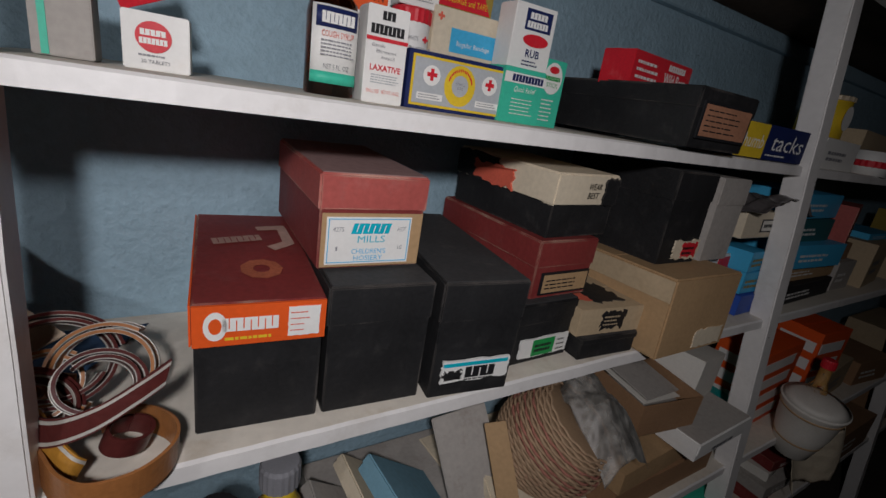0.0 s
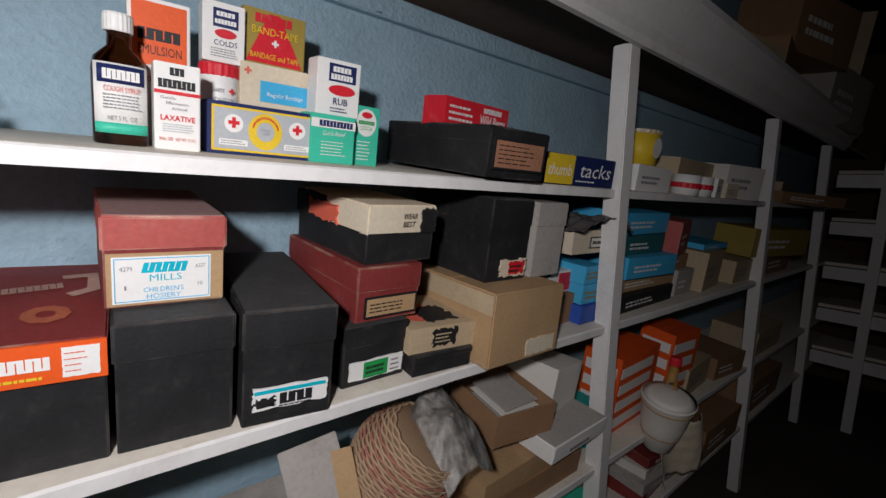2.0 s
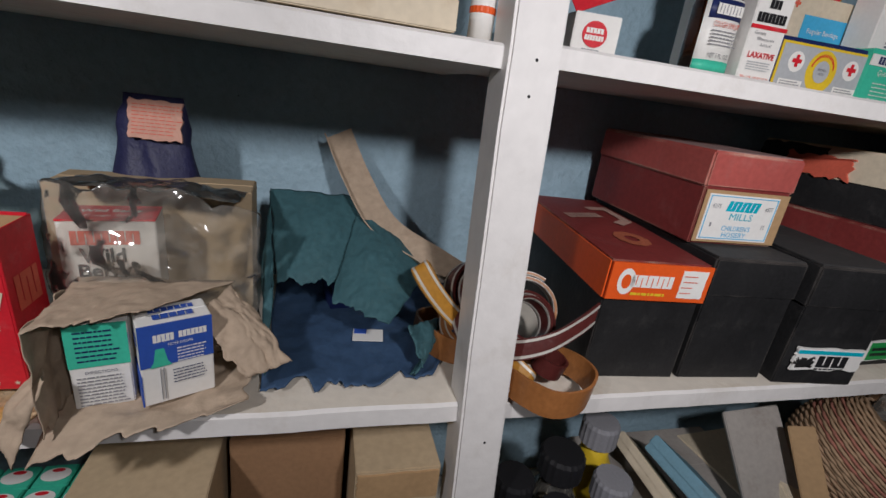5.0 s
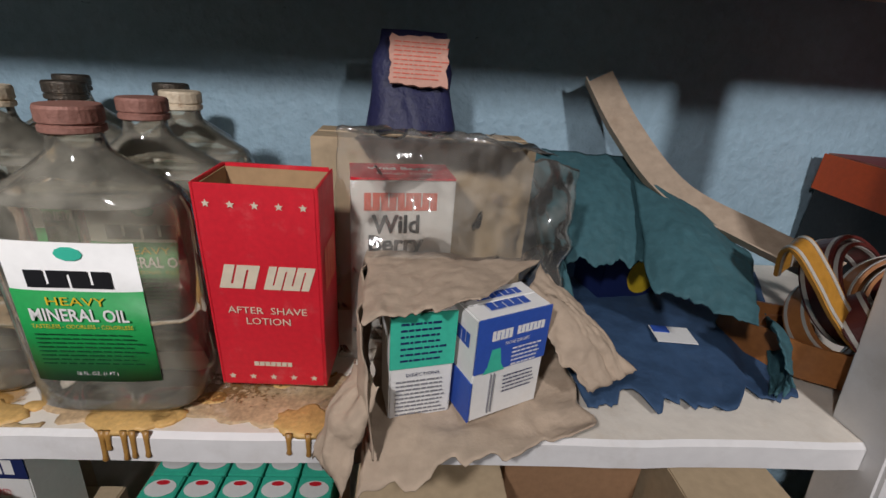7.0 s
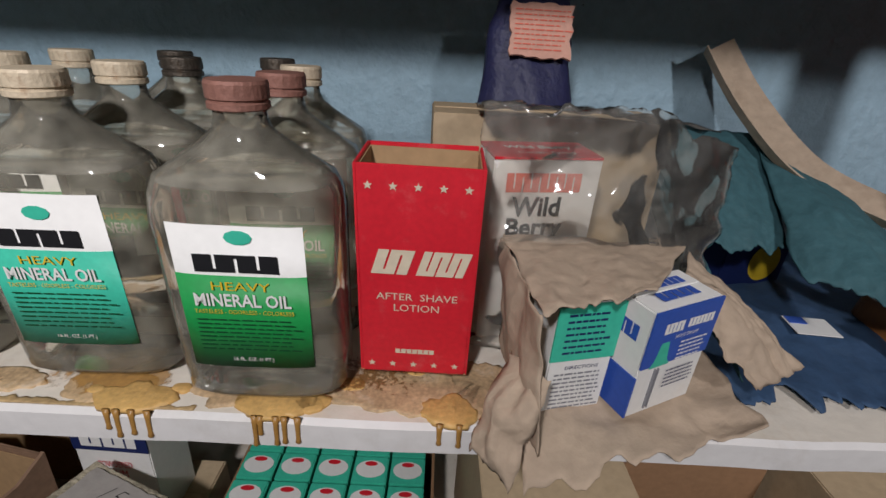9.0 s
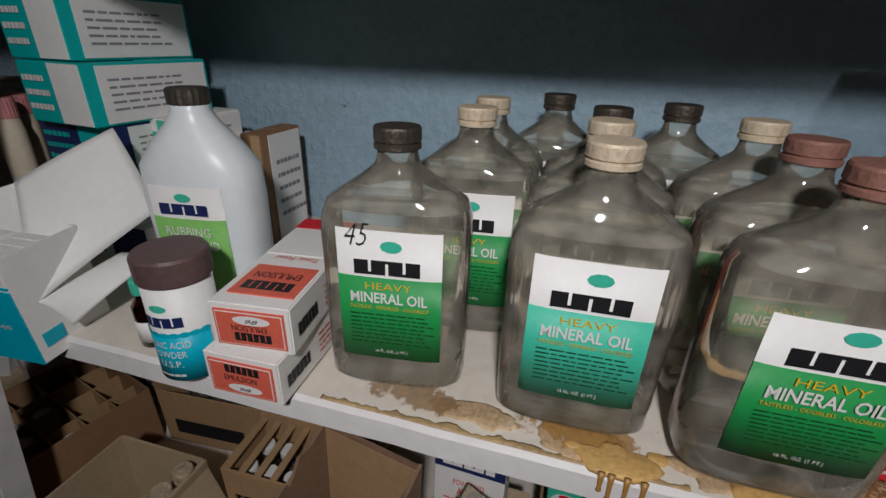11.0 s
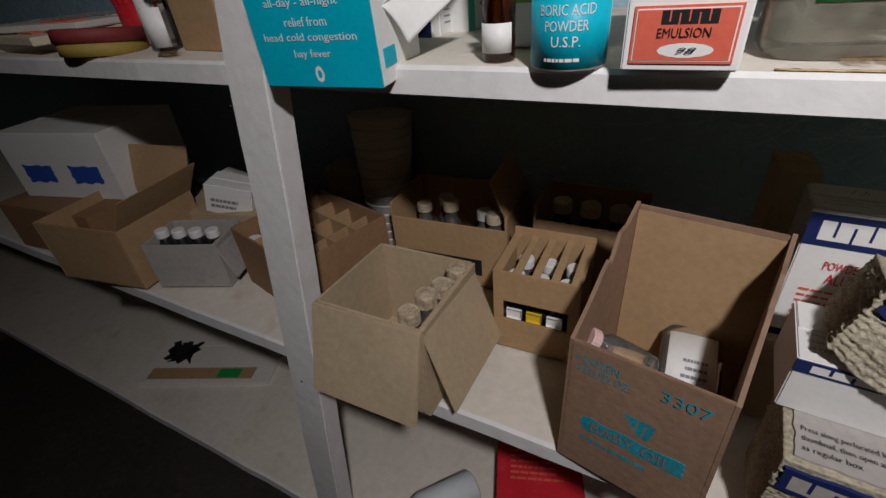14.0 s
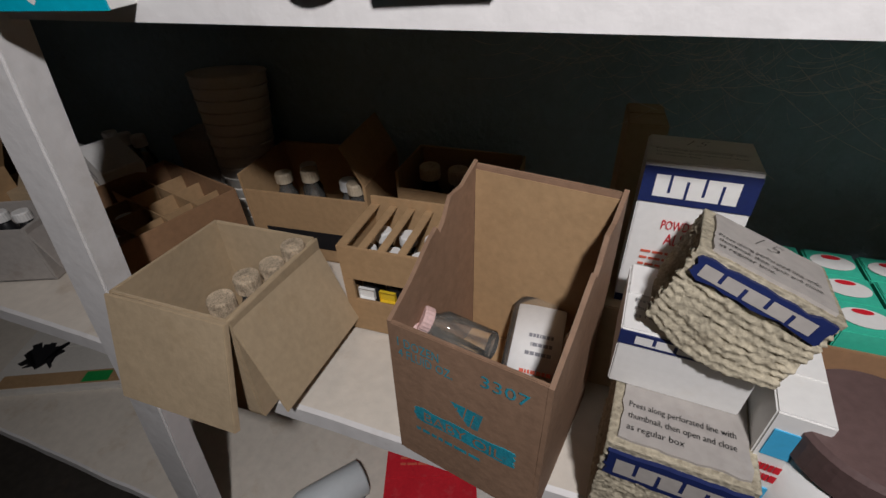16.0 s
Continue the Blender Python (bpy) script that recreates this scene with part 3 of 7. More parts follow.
# shelving that stands across the end of the aisle
end_unit = thing("end_shelving", pose(3.55, 0, 0), "white-painted open shelving across the aisle end", "shelving", kind="structure")
for y in (-0.25, -0.95, -1.7):
    piece("post", bm_mesh("post", block(0.05, 0.05, 2.2, 0, y, 0, 0.002), WHITE), end_unit)
for z in (0.45, 0.72, 0.98, 1.25, 1.53):
    piece("shelf_board", bm_mesh("shelf_board", block(0.35, 1.9, 0.02, 0.052, -1.9, z, 0.002), TOPS), end_unit)
    piece("rail", bm_mesh("rail", block(0.02, 1.9, 0.075, 0.03, -1.9, z - 0.08, 0.002), WHITE), end_unit)
for i, (y, z, w, h) in enumerate(((-0.75, 0.47, 0.35, 0.18), (-0.6, 1.0, 0.25, 0.17), (-0.85, 1.27, 0.3, 0.16), (-0.5, 0.74, 0.2, 0.15))):
    carton("carton", pose(3.62, y, z), 0.25, w, h, BROWNB, "dusty brown cardboard carton on the end shelving", "carton", "cartons on the end shelving")

# ---- boxes on the middle shelf, between the posts ----
t = shoebox("hosiery_box", at(-0.050, 0.034, M_Z, -4.5, 1.5), 0.121, 0.272, 0.146, 0.044, BLACKB, MAROON, "black hosiery box with maroon lid and bright orange front", None)
f = face_of("front", 0.121, 0.272, 0.146)
patch(t, f, 0.001, 0.103, 0.119, 0.042, ORANGE, "lid_front", 0.0024, "bright orange lid front")
patch(t, face_of("left", 0.121, 0.272, 0.146), 0.001, 0.103, 0.270, 0.042, ORANGE, "lid_side", 0.0012, "orange lid side")
patch(t, f, 0.084, 0.108, 0.030, 0.032, LABELW, "label_panel", 0.003, rough=0.0004)
bars(t, f, 0.086, 0.111, 0.026, 0.026, 4, SALMON, 0.6, 0.0034, 5, 0.2)
emblem(t, f, 0.026, 0.118, 0.050, 0.014, 8, LABELW, 0.003)
disc(t, f, 0.020, 0.124, 0.010, 0.015, LABELW, 0.003, 0.55, "printed_initial", 18)
bars(t, f, 0.028, 0.108, 0.046, 0.005, 1, YELLOW, 0.95, 0.003, 8, 0.6)
f = face_of("top", 0.121, 0.272, 0.146)
PALER = mat("pale_rose_print", (0.42, 0.27, 0.22), 0.8, 0.25, 40, 0.1)
emblem(t, f @ Matrix.Translation((0.020, 0.150, 0)) @ pose(0, 0, 0, 0, 0, 14), 0, 0, 0.058, 0.020, 8, PALER, 0.0012, 0.1)
hook = [(0.070, 0.215), (0.108, 0.222), (0.112, 0.150), (0.086, 0.128), (0.078, 0.142), (0.098, 0.158), (0.097, 0.204), (0.072, 0.200)]
piece("printed_hook", mesh_of("printed_hook", [(x, y, 0.0012) for x, y in hook], [(0, 7, 6, 1), (1, 6, 5, 2), (2, 5, 4, 3)], PALER), t, f)
disc(t, f, 0.066, 0.075, 0.022, 0.026, mat("faded_crest_print", (0.36, 0.10, 0.05), 0.8, 0.3, 60, 0.1), 0.0012, 0.4, "printed_crest", 9)

t = shoebox("shoe_box", at(0.073, 0.024, M_Z, -3.6, 1.0), 0.121, 0.272, 0.155, 0.046, BLACKB, BLACKB, "plain black shoe box with a scuffed lid", BLACKTOP)
t = shoebox("hosiery_box", at(0.069, 0.050, 1.159, -1.5, 0.8), 0.125, 0.225, 0.106, 0.040, MAROON, ROSE, "rose-lidded hosiery box with kraft front and white label", DUSTROSE, KRAFT)
f = face_of("front", 0.125, 0.225, 0.106)
patch(t, f, 0.009, 0.006, 0.098, 0.054, LABELW, "label_panel", 0.0012, "white label with blue lettering")
for q in ((0.011, 0.008, 0.094, 0.0008), (0.011, 0.0575, 0.094, 0.0008), (0.011, 0.008, 0.0008, 0.05), (0.1045, 0.008, 0.0008, 0.05)):
    patch(t, f, *q, SKYI, "rule", 0.0018)
emblem(t, f, 0.036, 0.041, 0.045, 0.012, 7, CYAN, 0.0016, 0.25)
words(t, f, "MILLS", 0.044, 0.031, 0.032, 0.008, CYAN, 0.0016)
words(t, f, "CHILDREN'S", 0.038, 0.018, 0.040, 0.006, SKYI, 0.0016)
words(t, f, "HOSIERY", 0.041, 0.010, 0.034, 0.006, SKYI, 0.0016)
words(t, f, "4275", 0.016, 0.044, 0.012, 0.005, GREYT, 0.0016)
words(t, f, "ASST", 0.090, 0.044, 0.011, 0.005, GREYT, 0.0016)
words(t, f, "1", 0.020, 0.022, 0.002, 0.005, GREYT, 0.0016)
words(t, f, "10", 0.093, 0.022, 0.005, 0.005, GREYT, 0.0016)

t = shoebox("shoe_box", at(0.198, 0.006, M_Z, -6.5, 1.2), 0.118, 0.28, 0.157, 0.052, BLACKB, BLACKB, "black shoe box with dusty grey lid and torn label", BLACKTOP)
f = face_of("front", 0.118, 0.28, 0.157)
patch(t, f, 0.014, 0.024, 0.094, 0.030, LABELW, "label_panel", 0.0026, "torn white and blue label", 0.0015, 4)
patch(t, f, 0.015, 0.046, 0.091, 0.005, CYAN, "printed_band", 0.0030)
emblem(t, f, 0.046, 0.028, 0.044, 0.016, 4, INK, 0.0030)
patch(t, f, 0.016, 0.028, 0.024, 0.012, BLACKB, "torn_hole", 0.0030, "", 0.003, 6)
bars(t, f, 0.045, 0.024, 0.05, 0.004, 1, INK, 0.9, 0.0031)

t = shoebox("shoe_box", at(0.350, 0.032, M_Z, 1.5, 0.6), 0.120, 0.262, 0.098, 0.034, BLACKB, BLACKB, "black shoe box at the bottom of a stack", BLACKTOP)
f = face_of("front", 0.12, 0.262, 0.098)
patch(t, f, 0.012, 0.012, 0.098, 0.030, LABELW, "label_panel", 0.0026, "worn green and white label", 0.001, 8)
patch(t, f, 0.036, 0.013, 0.045, 0.027, GREEN, "printed_band", 0.0030)
bars(t, f, 0.040, 0.018, 0.036, 0.016, 2, INK, 0.9, 0.0034, 2, 0.6)
bars(t, f, 0.086, 0.014, 0.02, 0.024, 3, INK, 0.8, 0.0034, 4, 0.3)
t = shoebox("shoe_box", at(0.374, 0.036, 1.0985, 2.0, 0.6), 0.123, 0.25, 0.090, 0.042, MAROON, MAROON, "dark maroon shoe box in the stack", None)
f = face_of("front", 0.123, 0.25, 0.09)
patch(t, f, 0.014, 0.008, 0.100, 0.034, INK, "label_panel", 0.0026, "black label with brown print")
patch(t, f, 0.017, 0.011, 0.094, 0.028, KRAFT, "printed_band", 0.0030)
bars(t, f, 0.022, 0.015, 0.08, 0.018, 3, INK, 0.85, 0.0034, 3, 0.35)
t = shoebox("shoe_box", at(0.388, 0.036, 1.1895, 4.0, 0.6), 0.140, 0.225, 0.093, 0.046, BLACKB, CREAM, "black shoe box with cream, red and black lid", CREAM)
f = face_of("left", 0.14, 0.225, 0.093)
patch(t, f, 0.002, 0.050, 0.10, 0.041, BLACKB, "printed_corner", 0.0026, "", 0.002, 3)
patch(t, f, 0.05, 0.050, 0.09, 0.030, SALMON, "printed_flame", 0.0030, "faded red print", 0.004, 5)
f = face_of("front", 0.14, 0.225, 0.093)
words(t, f, "WEAR", 0.066, 0.072, 0.028, 0.009, INK, 0.0028, 0.2)
words(t, f, "BEST", 0.066, 0.059, 0.026, 0.009, INK, 0.0028, 0.2)
patch(t, f, 0.106, 0.049, 0.032, 0.040, BLACKB, "printed_corner", 0.0026, "", 0.002, 9)

t = shoebox("small_box", at(0.468, 0.010, M_Z, -3.1), 0.128, 0.14, 0.038, 0.012, BLACKB, BLACKB, "low black board box under a small carton", BLACKTOP)
t = carton("small_carton", at(0.463, 0.016, 1.0385, -4.9), 0.140, 0.15, 0.045, TAN, "small tan carton with torn black and red print")
f = face_of("front", 0.14, 0.15, 0.045)
patch(t, f, 0.045, 0.010, 0.05, 0.028, INK, "printed_mark", 0.001, "", 0.004, 2)
bars(t, f, 0.05, 0.014, 0.04, 0.02, 3, TAN, 0.8, 0.0014, 5, 0.4)
f = face_of("top", 0.14, 0.15, 0.045)
disc(t, f, 0.045, 0.075, 0.04, 0.05, SALMON, 0.0012, 0.3, "printed_ring", 14)
patch(t, f, 0.05, 0.02, 0.06, 0.07, BLACKB, "printed_blot", 0.0010, "", 0.006, 12)

t = carton("large_carton", at(0.598, -0.036, M_Z, 0.0, -1.5), 0.200, 0.24, 0.140, KRAFT, "large tan cardboard carton with patched corner", "carton", "", 0.003)
f = face_of("front", 0.2, 0.24, 0.14)
patch(t, f, 0.10, 0.008, 0.085, 0.032, CREAM, "paper_patch", 0.0012, "torn pale paper patch", 0.002, 3)
f = face_of("left", 0.2, 0.24, 0.14)
patch(t, f, 0.002, 0.10, 0.236, 0.036, TAN, "paper_tape", 0.001)
t = shoebox("shoe_box", at(0.634, 0.018, 1.142, 0.0, -1.0), 0.116, 0.235, 0.160, 0.050, BLACKB, BLACKB, "black shoe box with dusty lid on a carton", BLACKTOP)
f = face_of("front", 0.116, 0.235, 0.16)
patch(t, f, 0.036, 0.010, 0.072, 0.034, CREAM, "label_panel", 0.0026, "torn red and cream label", 0.003, 14)
patch(t, f, 0.058, 0.014, 0.045, 0.024, RED, "printed_mark", 0.0030, "", 0.003, 2)
bars(t, f, 0.06, 0.016, 0.04, 0.018, 2, INK, 0.8, 0.0034, 6, 0.5)
t = shoebox("tall_box", at(0.764, 0.016, 1.142, 2.0, -1.0), 0.105, 0.13, 0.155, 0.05, GREYB, GREYB, "plain pale grey board box standing upright", None)
t = carton("file_box", at(0.925, 0.03, 1.178, 1.0, -2.0), 0.170, 0.16, 0.055, CREAM, "long ivory card-file box with black label frame", "box")
f = face_of("front", 0.17, 0.16, 0.055)
patch(t, f, 0.075, 0.012, 0.065, 0.028, INK, "label_frame", 0.001)
patch(t, f, 0.078, 0.015, 0.059, 0.022, PAPER, "label_panel", 0.0016)
bars(t, f, 0.082, 0.02, 0.05, 0.012, 1, INK, 0.9, 0.002, 1, 0.6)
for i, (x, y, z, w, d, h, mt, lb) in enumerate(((0.92, 0.06, 1.001, 0.09, 0.12, 0.075, BROWNB, "small brown carton under the file box"),
                                              (0.90, 0.07, 1.077, 0.11, 0.12, 0.055, LABELW, "small white and red carton"),
                                              (0.99, 0.03, 1.101, 0.08, 0.14, 0.045, SKYI, "small blue printed carton in a stack"),
                                              (0.99, 0.035, 1.051, 0.09, 0.14, 0.049, SKYI, "small blue printed carton in a stack"),
                                              (0.985, 0.03, 1.003, 0.10, 0.14, 0.046, BLUEI, "small deep-blue carton in a stack"))):
    t = carton("small_carton", at(x, y, z, 2.0 * (i % 3), 0.0), w, d, h, mt, lb)
    f = face_of("front", w, d, h)
    if mt is LABELW:
        patch(t, f, 0.04, 0.004, 0.06, 0.045, RED, "printed_panel", 0.001)
    if mt is SKYI:
        bars(t, f, 0.008, 0.01, w * 0.8, h * 0.5, 2, OLIVE, 0.8, 0.001, i)


# ---- upper shelf: old medicine packages ----
def bottle_round(name, m, rings, material, label, cap, cap_r, cap_z, cap_h, category="bottle", n=28, power=2.0):
    t = thing(name, m, label, category)
    piece("glass_body", bm_mesh("glass_body", tube_bm(rings, n, power), material, True), t)
    k = 40
    bm = tube_bm([(cap_z, cap_r, cap_r), (cap_z + 0.001, cap_r * 1.04, cap_r * 1.04), (cap_z + cap_h * 0.85, cap_r * 1.04, cap_r * 1.04), (cap_z + cap_h, cap_r * 0.94, cap_r * 0.94)], k)
    for i, v in enumerate(bm.verts):
        if (i % k) % 2 == 0:
            v.co.x *= 0.965
            v.co.y *= 0.965
    piece("screw_cap", bm_mesh("screw_cap", bm, cap), t)
    return t


def wrap(parent, hw, hd, power, z0, z1, half, material, lift=0.0006, name="paper_label", label="", n=14):
    """A paper label that follows the rounded front of a bottle; half: its half width."""
    verts, faces = [], []
    for i in range(n + 1):
        a = (-1 + 2 * i / n) * half
        y = -(hd + lift) * (1 - min(abs(a) / (hw + lift), 0.999) ** power) ** (1 / power)
        verts += [(a, y, z0), (a, y, z1), (a, y + lift * 0.6, z0), (a, y + lift * 0.6, z1)]
    for i in range(n):
        p = i * 4
        faces += [(p, p + 4, p + 5, p + 1), (p + 1, p + 5, p + 7, p + 3), (p + 4, p, p + 2, p + 6)]
    return piece(name, mesh_of(name, verts, faces, material, True), parent, None, label)


def front_at(y):
    """Frame for lettering on an upright front, centred, at depth y."""
    return Matrix(((1, 0, 0, 0), (0, 0, -1, y), (0, 1, 0, 0), (0, 0, 0, 1)))


UY = U_Z + 0.0045
t = bottle_round("syrup_bottle", at(0.099, 0.125, UY, 0, 0), [(0, 0.024, 0.018), (0.003, 0.0275, 0.0205), (0.085, 0.0275, 0.0205), (0.098, 0.025, 0.019), (0.112, 0.012, 0.012), (0.135, 0.011, 0.011)], AMBER, "dark brown glass cough syrup bottle with white label", LABELW, 0.0145, 0.128, 0.02, power=2.6)
wrap(t, 0.0275, 0.0205, 2.6, 0.014, 0.092, 0.0255, LABELW, label="white and mint paper label")
wrap(t, 0.0275, 0.0205, 2.6, 0.070, 0.090, 0.0225, NAVY, 0.0010, "printed_band")
wrap(t, 0.0275, 0.0205, 2.6, 0.014, 0.026, 0.0255, MINT, 0.0010, "printed_band")
f = front_at(-0.0205)
emblem(t, f, -0.018, 0.074, 0.036, 0.011, 8, LABELW, 0.0016)
words(t, f, "COUGH SYRUP", -0.0175, 0.061, 0.035, 0.006, SALMON, 0.0014)
bars(t, f, -0.018, 0.041, 0.036, 0.018, 5, GREYT, 0.95, 0.0014, 9, 0.4)
words(t, f, "NET 5 FL. OZ", -0.014, 0.029, 0.028, 0.005, GREYT, 0.0014)

t = carton("medicine_carton", at(0.112, 0.165, UY, -4, 0), 0.068, 0.04, 0.185, LABELW, "tall white medicine carton with orange panel")
f = face_of("front", 0.068, 0.04, 0.185)
patch(t, f, 0.004, 0.105, 0.060, 0.075, ORANGE, "printed_panel", 0.001)
words(t, f, "EMULSION", 0.010, 0.118, 0.048, 0.011, INK, 0.0016)
emblem(t, f, 0.010, 0.135, 0.048, 0.014, 5, INK, 0.0016)
words(t, f, "Tonic Food", 0.014, 0.084, 0.045, 0.010, SALMON, 0.001, 0.3)

t = carton("laxative_carton", at(0.130, 0.100, UY, -3, 0), 0.049, 0.035, 0.102, LABELW, "white laxative carton with red stripe")
f = face_of("front", 0.049, 0.035, 0.102)
patch(t, f, 0.0, 0.066, 0.049, 0.004, RED, "printed_band", 0.001)
emblem(t, f, 0.016, 0.088, 0.016, 0.009, 3, INK, 0.001)
emblem(t, f, 0.004, 0.073, 0.040, 0.010, 8, INK, 0.001)
for k, s in enumerate(("Gentle", "Effervescent", "Antacid")):
    words(t, f, s, 0.006 + 0.006 * k, 0.060 - 0.006 * k, 0.016 + (0.008 if k == 1 else 0), 0.0034, GREYT, 0.001)
words(t, f, "LAXATIVE", 0.006, 0.035, 0.037, 0.0065, RED, 0.001, 0, 0.02)
bars(t, f, 0.008, 0.021, 0.034, 0.011, 4, SILVER, 0.9, 0.001, 2, 0.4)
words(t, f, "SMALL SIZE   NET WT. 3.0 OZ", 0.004, 0.011, 0.040, 0.004, SALMON, 0.001)

t = carton("cotton_box", at(0.190, 0.112, UY, -3, 0), 0.145, 0.05, 0.069, NAVY, "blue cotton box with grey panel and yellow roundel", "box")
f = face_of("front", 0.145, 0.05, 0.069)
patch(t, f, 0.005, 0.005, 0.135, 0.059, YELLOW, "printed_border", 0.001)
patch(t, f, 0.008, 0.008, 0.129, 0.053, SILVER, "printed_panel", 0.0014)
disc(t, f, 0.0735, 0.035, 0.023, 0.025, YELLOW, 0.0018)
disc(t, f, 0.0735, 0.035, 0.012, 0.013, SILVER, 0.0022)
words(t, f, "SMALL", 0.0665, 0.036, 0.014, 0.003, GREYT, 0.0026)
words(t, f, "SIZE", 0.069, 0.031, 0.009, 0.003, GREYT, 0.0026)
for k in range(16):
    a = math.pi * (0.1 + 0.8 * k / 15)
    disc(t, f, 0.0735 - 0.0175 * math.cos(a), 0.035 + 0.019 * math.sin(a), 0.0011, 0.0022, RED, 0.0022, 0, "printed_mark", 6)
for x in (0.032, 0.118):
    disc(t, f, x, 0.042, 0.012, 0.012, LABELW, 0.0018, 0, "printed_glow", 16)
    cross(t, f, x, 0.043, 0.014, RED, 0.0024)
    patch(t, f, x - 0.018, 0.013, 0.036, 0.008, LABELW, "printed_band", 0.0018)
    bars(t, f, x - 0.016, 0.014, 0.032, 0.006, 2, GREYT, 0.9, 0.0022, 4, 0.4)

t = bottle_round("tape_tin", at(0.222, 0.185, UY, 0, 0), [(0, 0.0255, 0.0255), (0.001, 0.026, 0.026), (0.115, 0.026, 0.026), (0.116, 0.0255, 0.0255)], LABELW, "white adhesive plaster tin with red rim", RED, 0.0262, 0.108, 0.018, "tin")
f = front_at(-0.026)
words(t, f, "ADHESIVE", -0.019, 0.072, 0.038, 0.007, GREYT, 0.001)
words(t, f, "WHITE", -0.016, 0.086, 0.016, 0.005, GREYT, 0.001)
cross(t, f, 0.010, 0.089, 0.008, RED, 0.001)
t = carton("cold_tablet_carton", at(0.197, 0.160, UY + 0.127, -5, 0), 0.054, 0.04, 0.078, LABELW, "white cold tablet carton with navy and red print")
f = face_of("front", 0.054, 0.04, 0.078)
patch(t, f, 0.013, 0.046, 0.032, 0.024, NAVY, "printed_panel", 0.001)
emblem(t, f, 0.017, 0.060, 0.024, 0.006, 5, LABELW, 0.0014)
emblem(t, f, 0.015, 0.050, 0.028, 0.006, 7, LABELW, 0.0014)
disc(t, f, 0.029, 0.038, 0.014, 0.006, RED, 0.001)
words(t, f, "COLDS", 0.014, 0.022, 0.030, 0.007, NAVY, 0.001)
bars(t, f, 0.010, 0.006, 0.036, 0.013, 4, GREYT, 0.9, 0.001, 7, 0.4)
t = carton("bandage_carton", at(0.245, 0.165, UY, -2, 0), 0.104, 0.045, 0.135, CREAM, "cream bandage carton with sky-blue panel", "carton")
f = face_of("front", 0.104, 0.045, 0.135)
patch(t, f, 0.028, 0.082, 0.072, 0.030, SKYI, "printed_panel", 0.001)
words(t, f, "Regular Bandage", 0.038, 0.089, 0.054, 0.008, LABELW, 0.0014)
cross(t, f, 0.010, 0.123, 0.010, SALMON, 0.001)
t = carton("plaster_carton", at(0.252, 0.168, UY + 0.136, -2, 0), 0.092, 0.04, 0.078, OLIVE, "olive bandage and tape carton with red triangle")
f = face_of("front", 0.092, 0.04, 0.078)
piece("printed_triangle", mesh_of("printed_triangle", [(0.004, 0.004, 0.001), (0.088, 0.004, 0.001), (0.052, 0.074, 0.001), (0.036, 0.074, 0.001)], [(0, 1, 2, 3)], RED), t, f)
words(t, f, "BAND-TAPE", 0.012, 0.044, 0.068, 0.010, YELLOW, 0.0016)
emblem(t, f, 0.016, 0.060, 0.055, 0.012, 6, RED, 0.0018)
cross(t, f, 0.046, 0.034, 0.010, LABELW, 0.0016)
words(t, f, "BANDAGE and TAPE", 0.010, 0.010, 0.072, 0.008, YELLOW, 0.0016)
t = carton("ointment_carton", at(0.326, 0.098, UY, 0, 0), 0.072, 0.045, 0.072, MINT, "green ointment carton with torn top flap", "carton")
f = face_of("front", 0.072, 0.045, 0.072)
patch(t, f, 0.0, 0.052, 0.072, 0.013, LABELW, "printed_band", 0.001)
emblem(t, f, 0.012, 0.054, 0.056, 0.009, 10, NAVY, 0.0014)
words(t, f, "Quick Relief", 0.018, 0.040, 0.038, 0.008, LABELW, 0.001, 0.25)
bars(t, f, 0.016, 0.010, 0.044, 0.024, 5, LABELW, 0.9, 0.001, 3, 0.25)
t = carton("rub_carton", at(0.340, 0.110, UY + 0.0735, -3, 0), 0.070, 0.04, 0.082, LABELW, "white rub carton with navy panel and red oval")
f = face_of("front", 0.07, 0.04, 0.082)
patch(t, f, 0.018, 0.050, 0.044, 0.026, NAVY, "printed_panel", 0.001)
emblem(t, f, 0.024, 0.064, 0.030, 0.008, 5, LABELW, 0.0014)
emblem(t, f, 0.021, 0.053, 0.036, 0.008, 7, LABELW, 0.0014)
disc(t, f, 0.040, 0.038, 0.022, 0.008, RED, 0.001)
words(t, f, "RUB", 0.026, 0.016, 0.024, 0.010, NAVY, 0.001, 0, 0.02)
bars(t, f, 0.022, 0.004, 0.034, 0.009, 2, NAVY, 0.8, 0.001, 3, 0.4)
t = carton("repellent_carton", at(0.404, 0.118, UY, 2, 0), 0.051, 0.035, 0.096, MINT, "green insect repellent stick carton with white oval")
f = face_of("front", 0.051, 0.035, 0.096)
disc(t, f, 0.0255, 0.070, 0.019, 0.022, LABELW, 0.001)
disc(t, f, 0.0255, 0.082, 0.010, 0.005, RED, 0.0014)
words(t, f, "STICK", 0.014, 0.058, 0.023, 0.006, GREEN, 0.0014)
emblem(t, f, 0.010, 0.067, 0.031, 0.006, 9, GREEN, 0.0014)
bars(t, f, 0.010, 0.008, 0.030, 0.034, 6, LABELW, 0.8, 0.001, 5, 0.3)

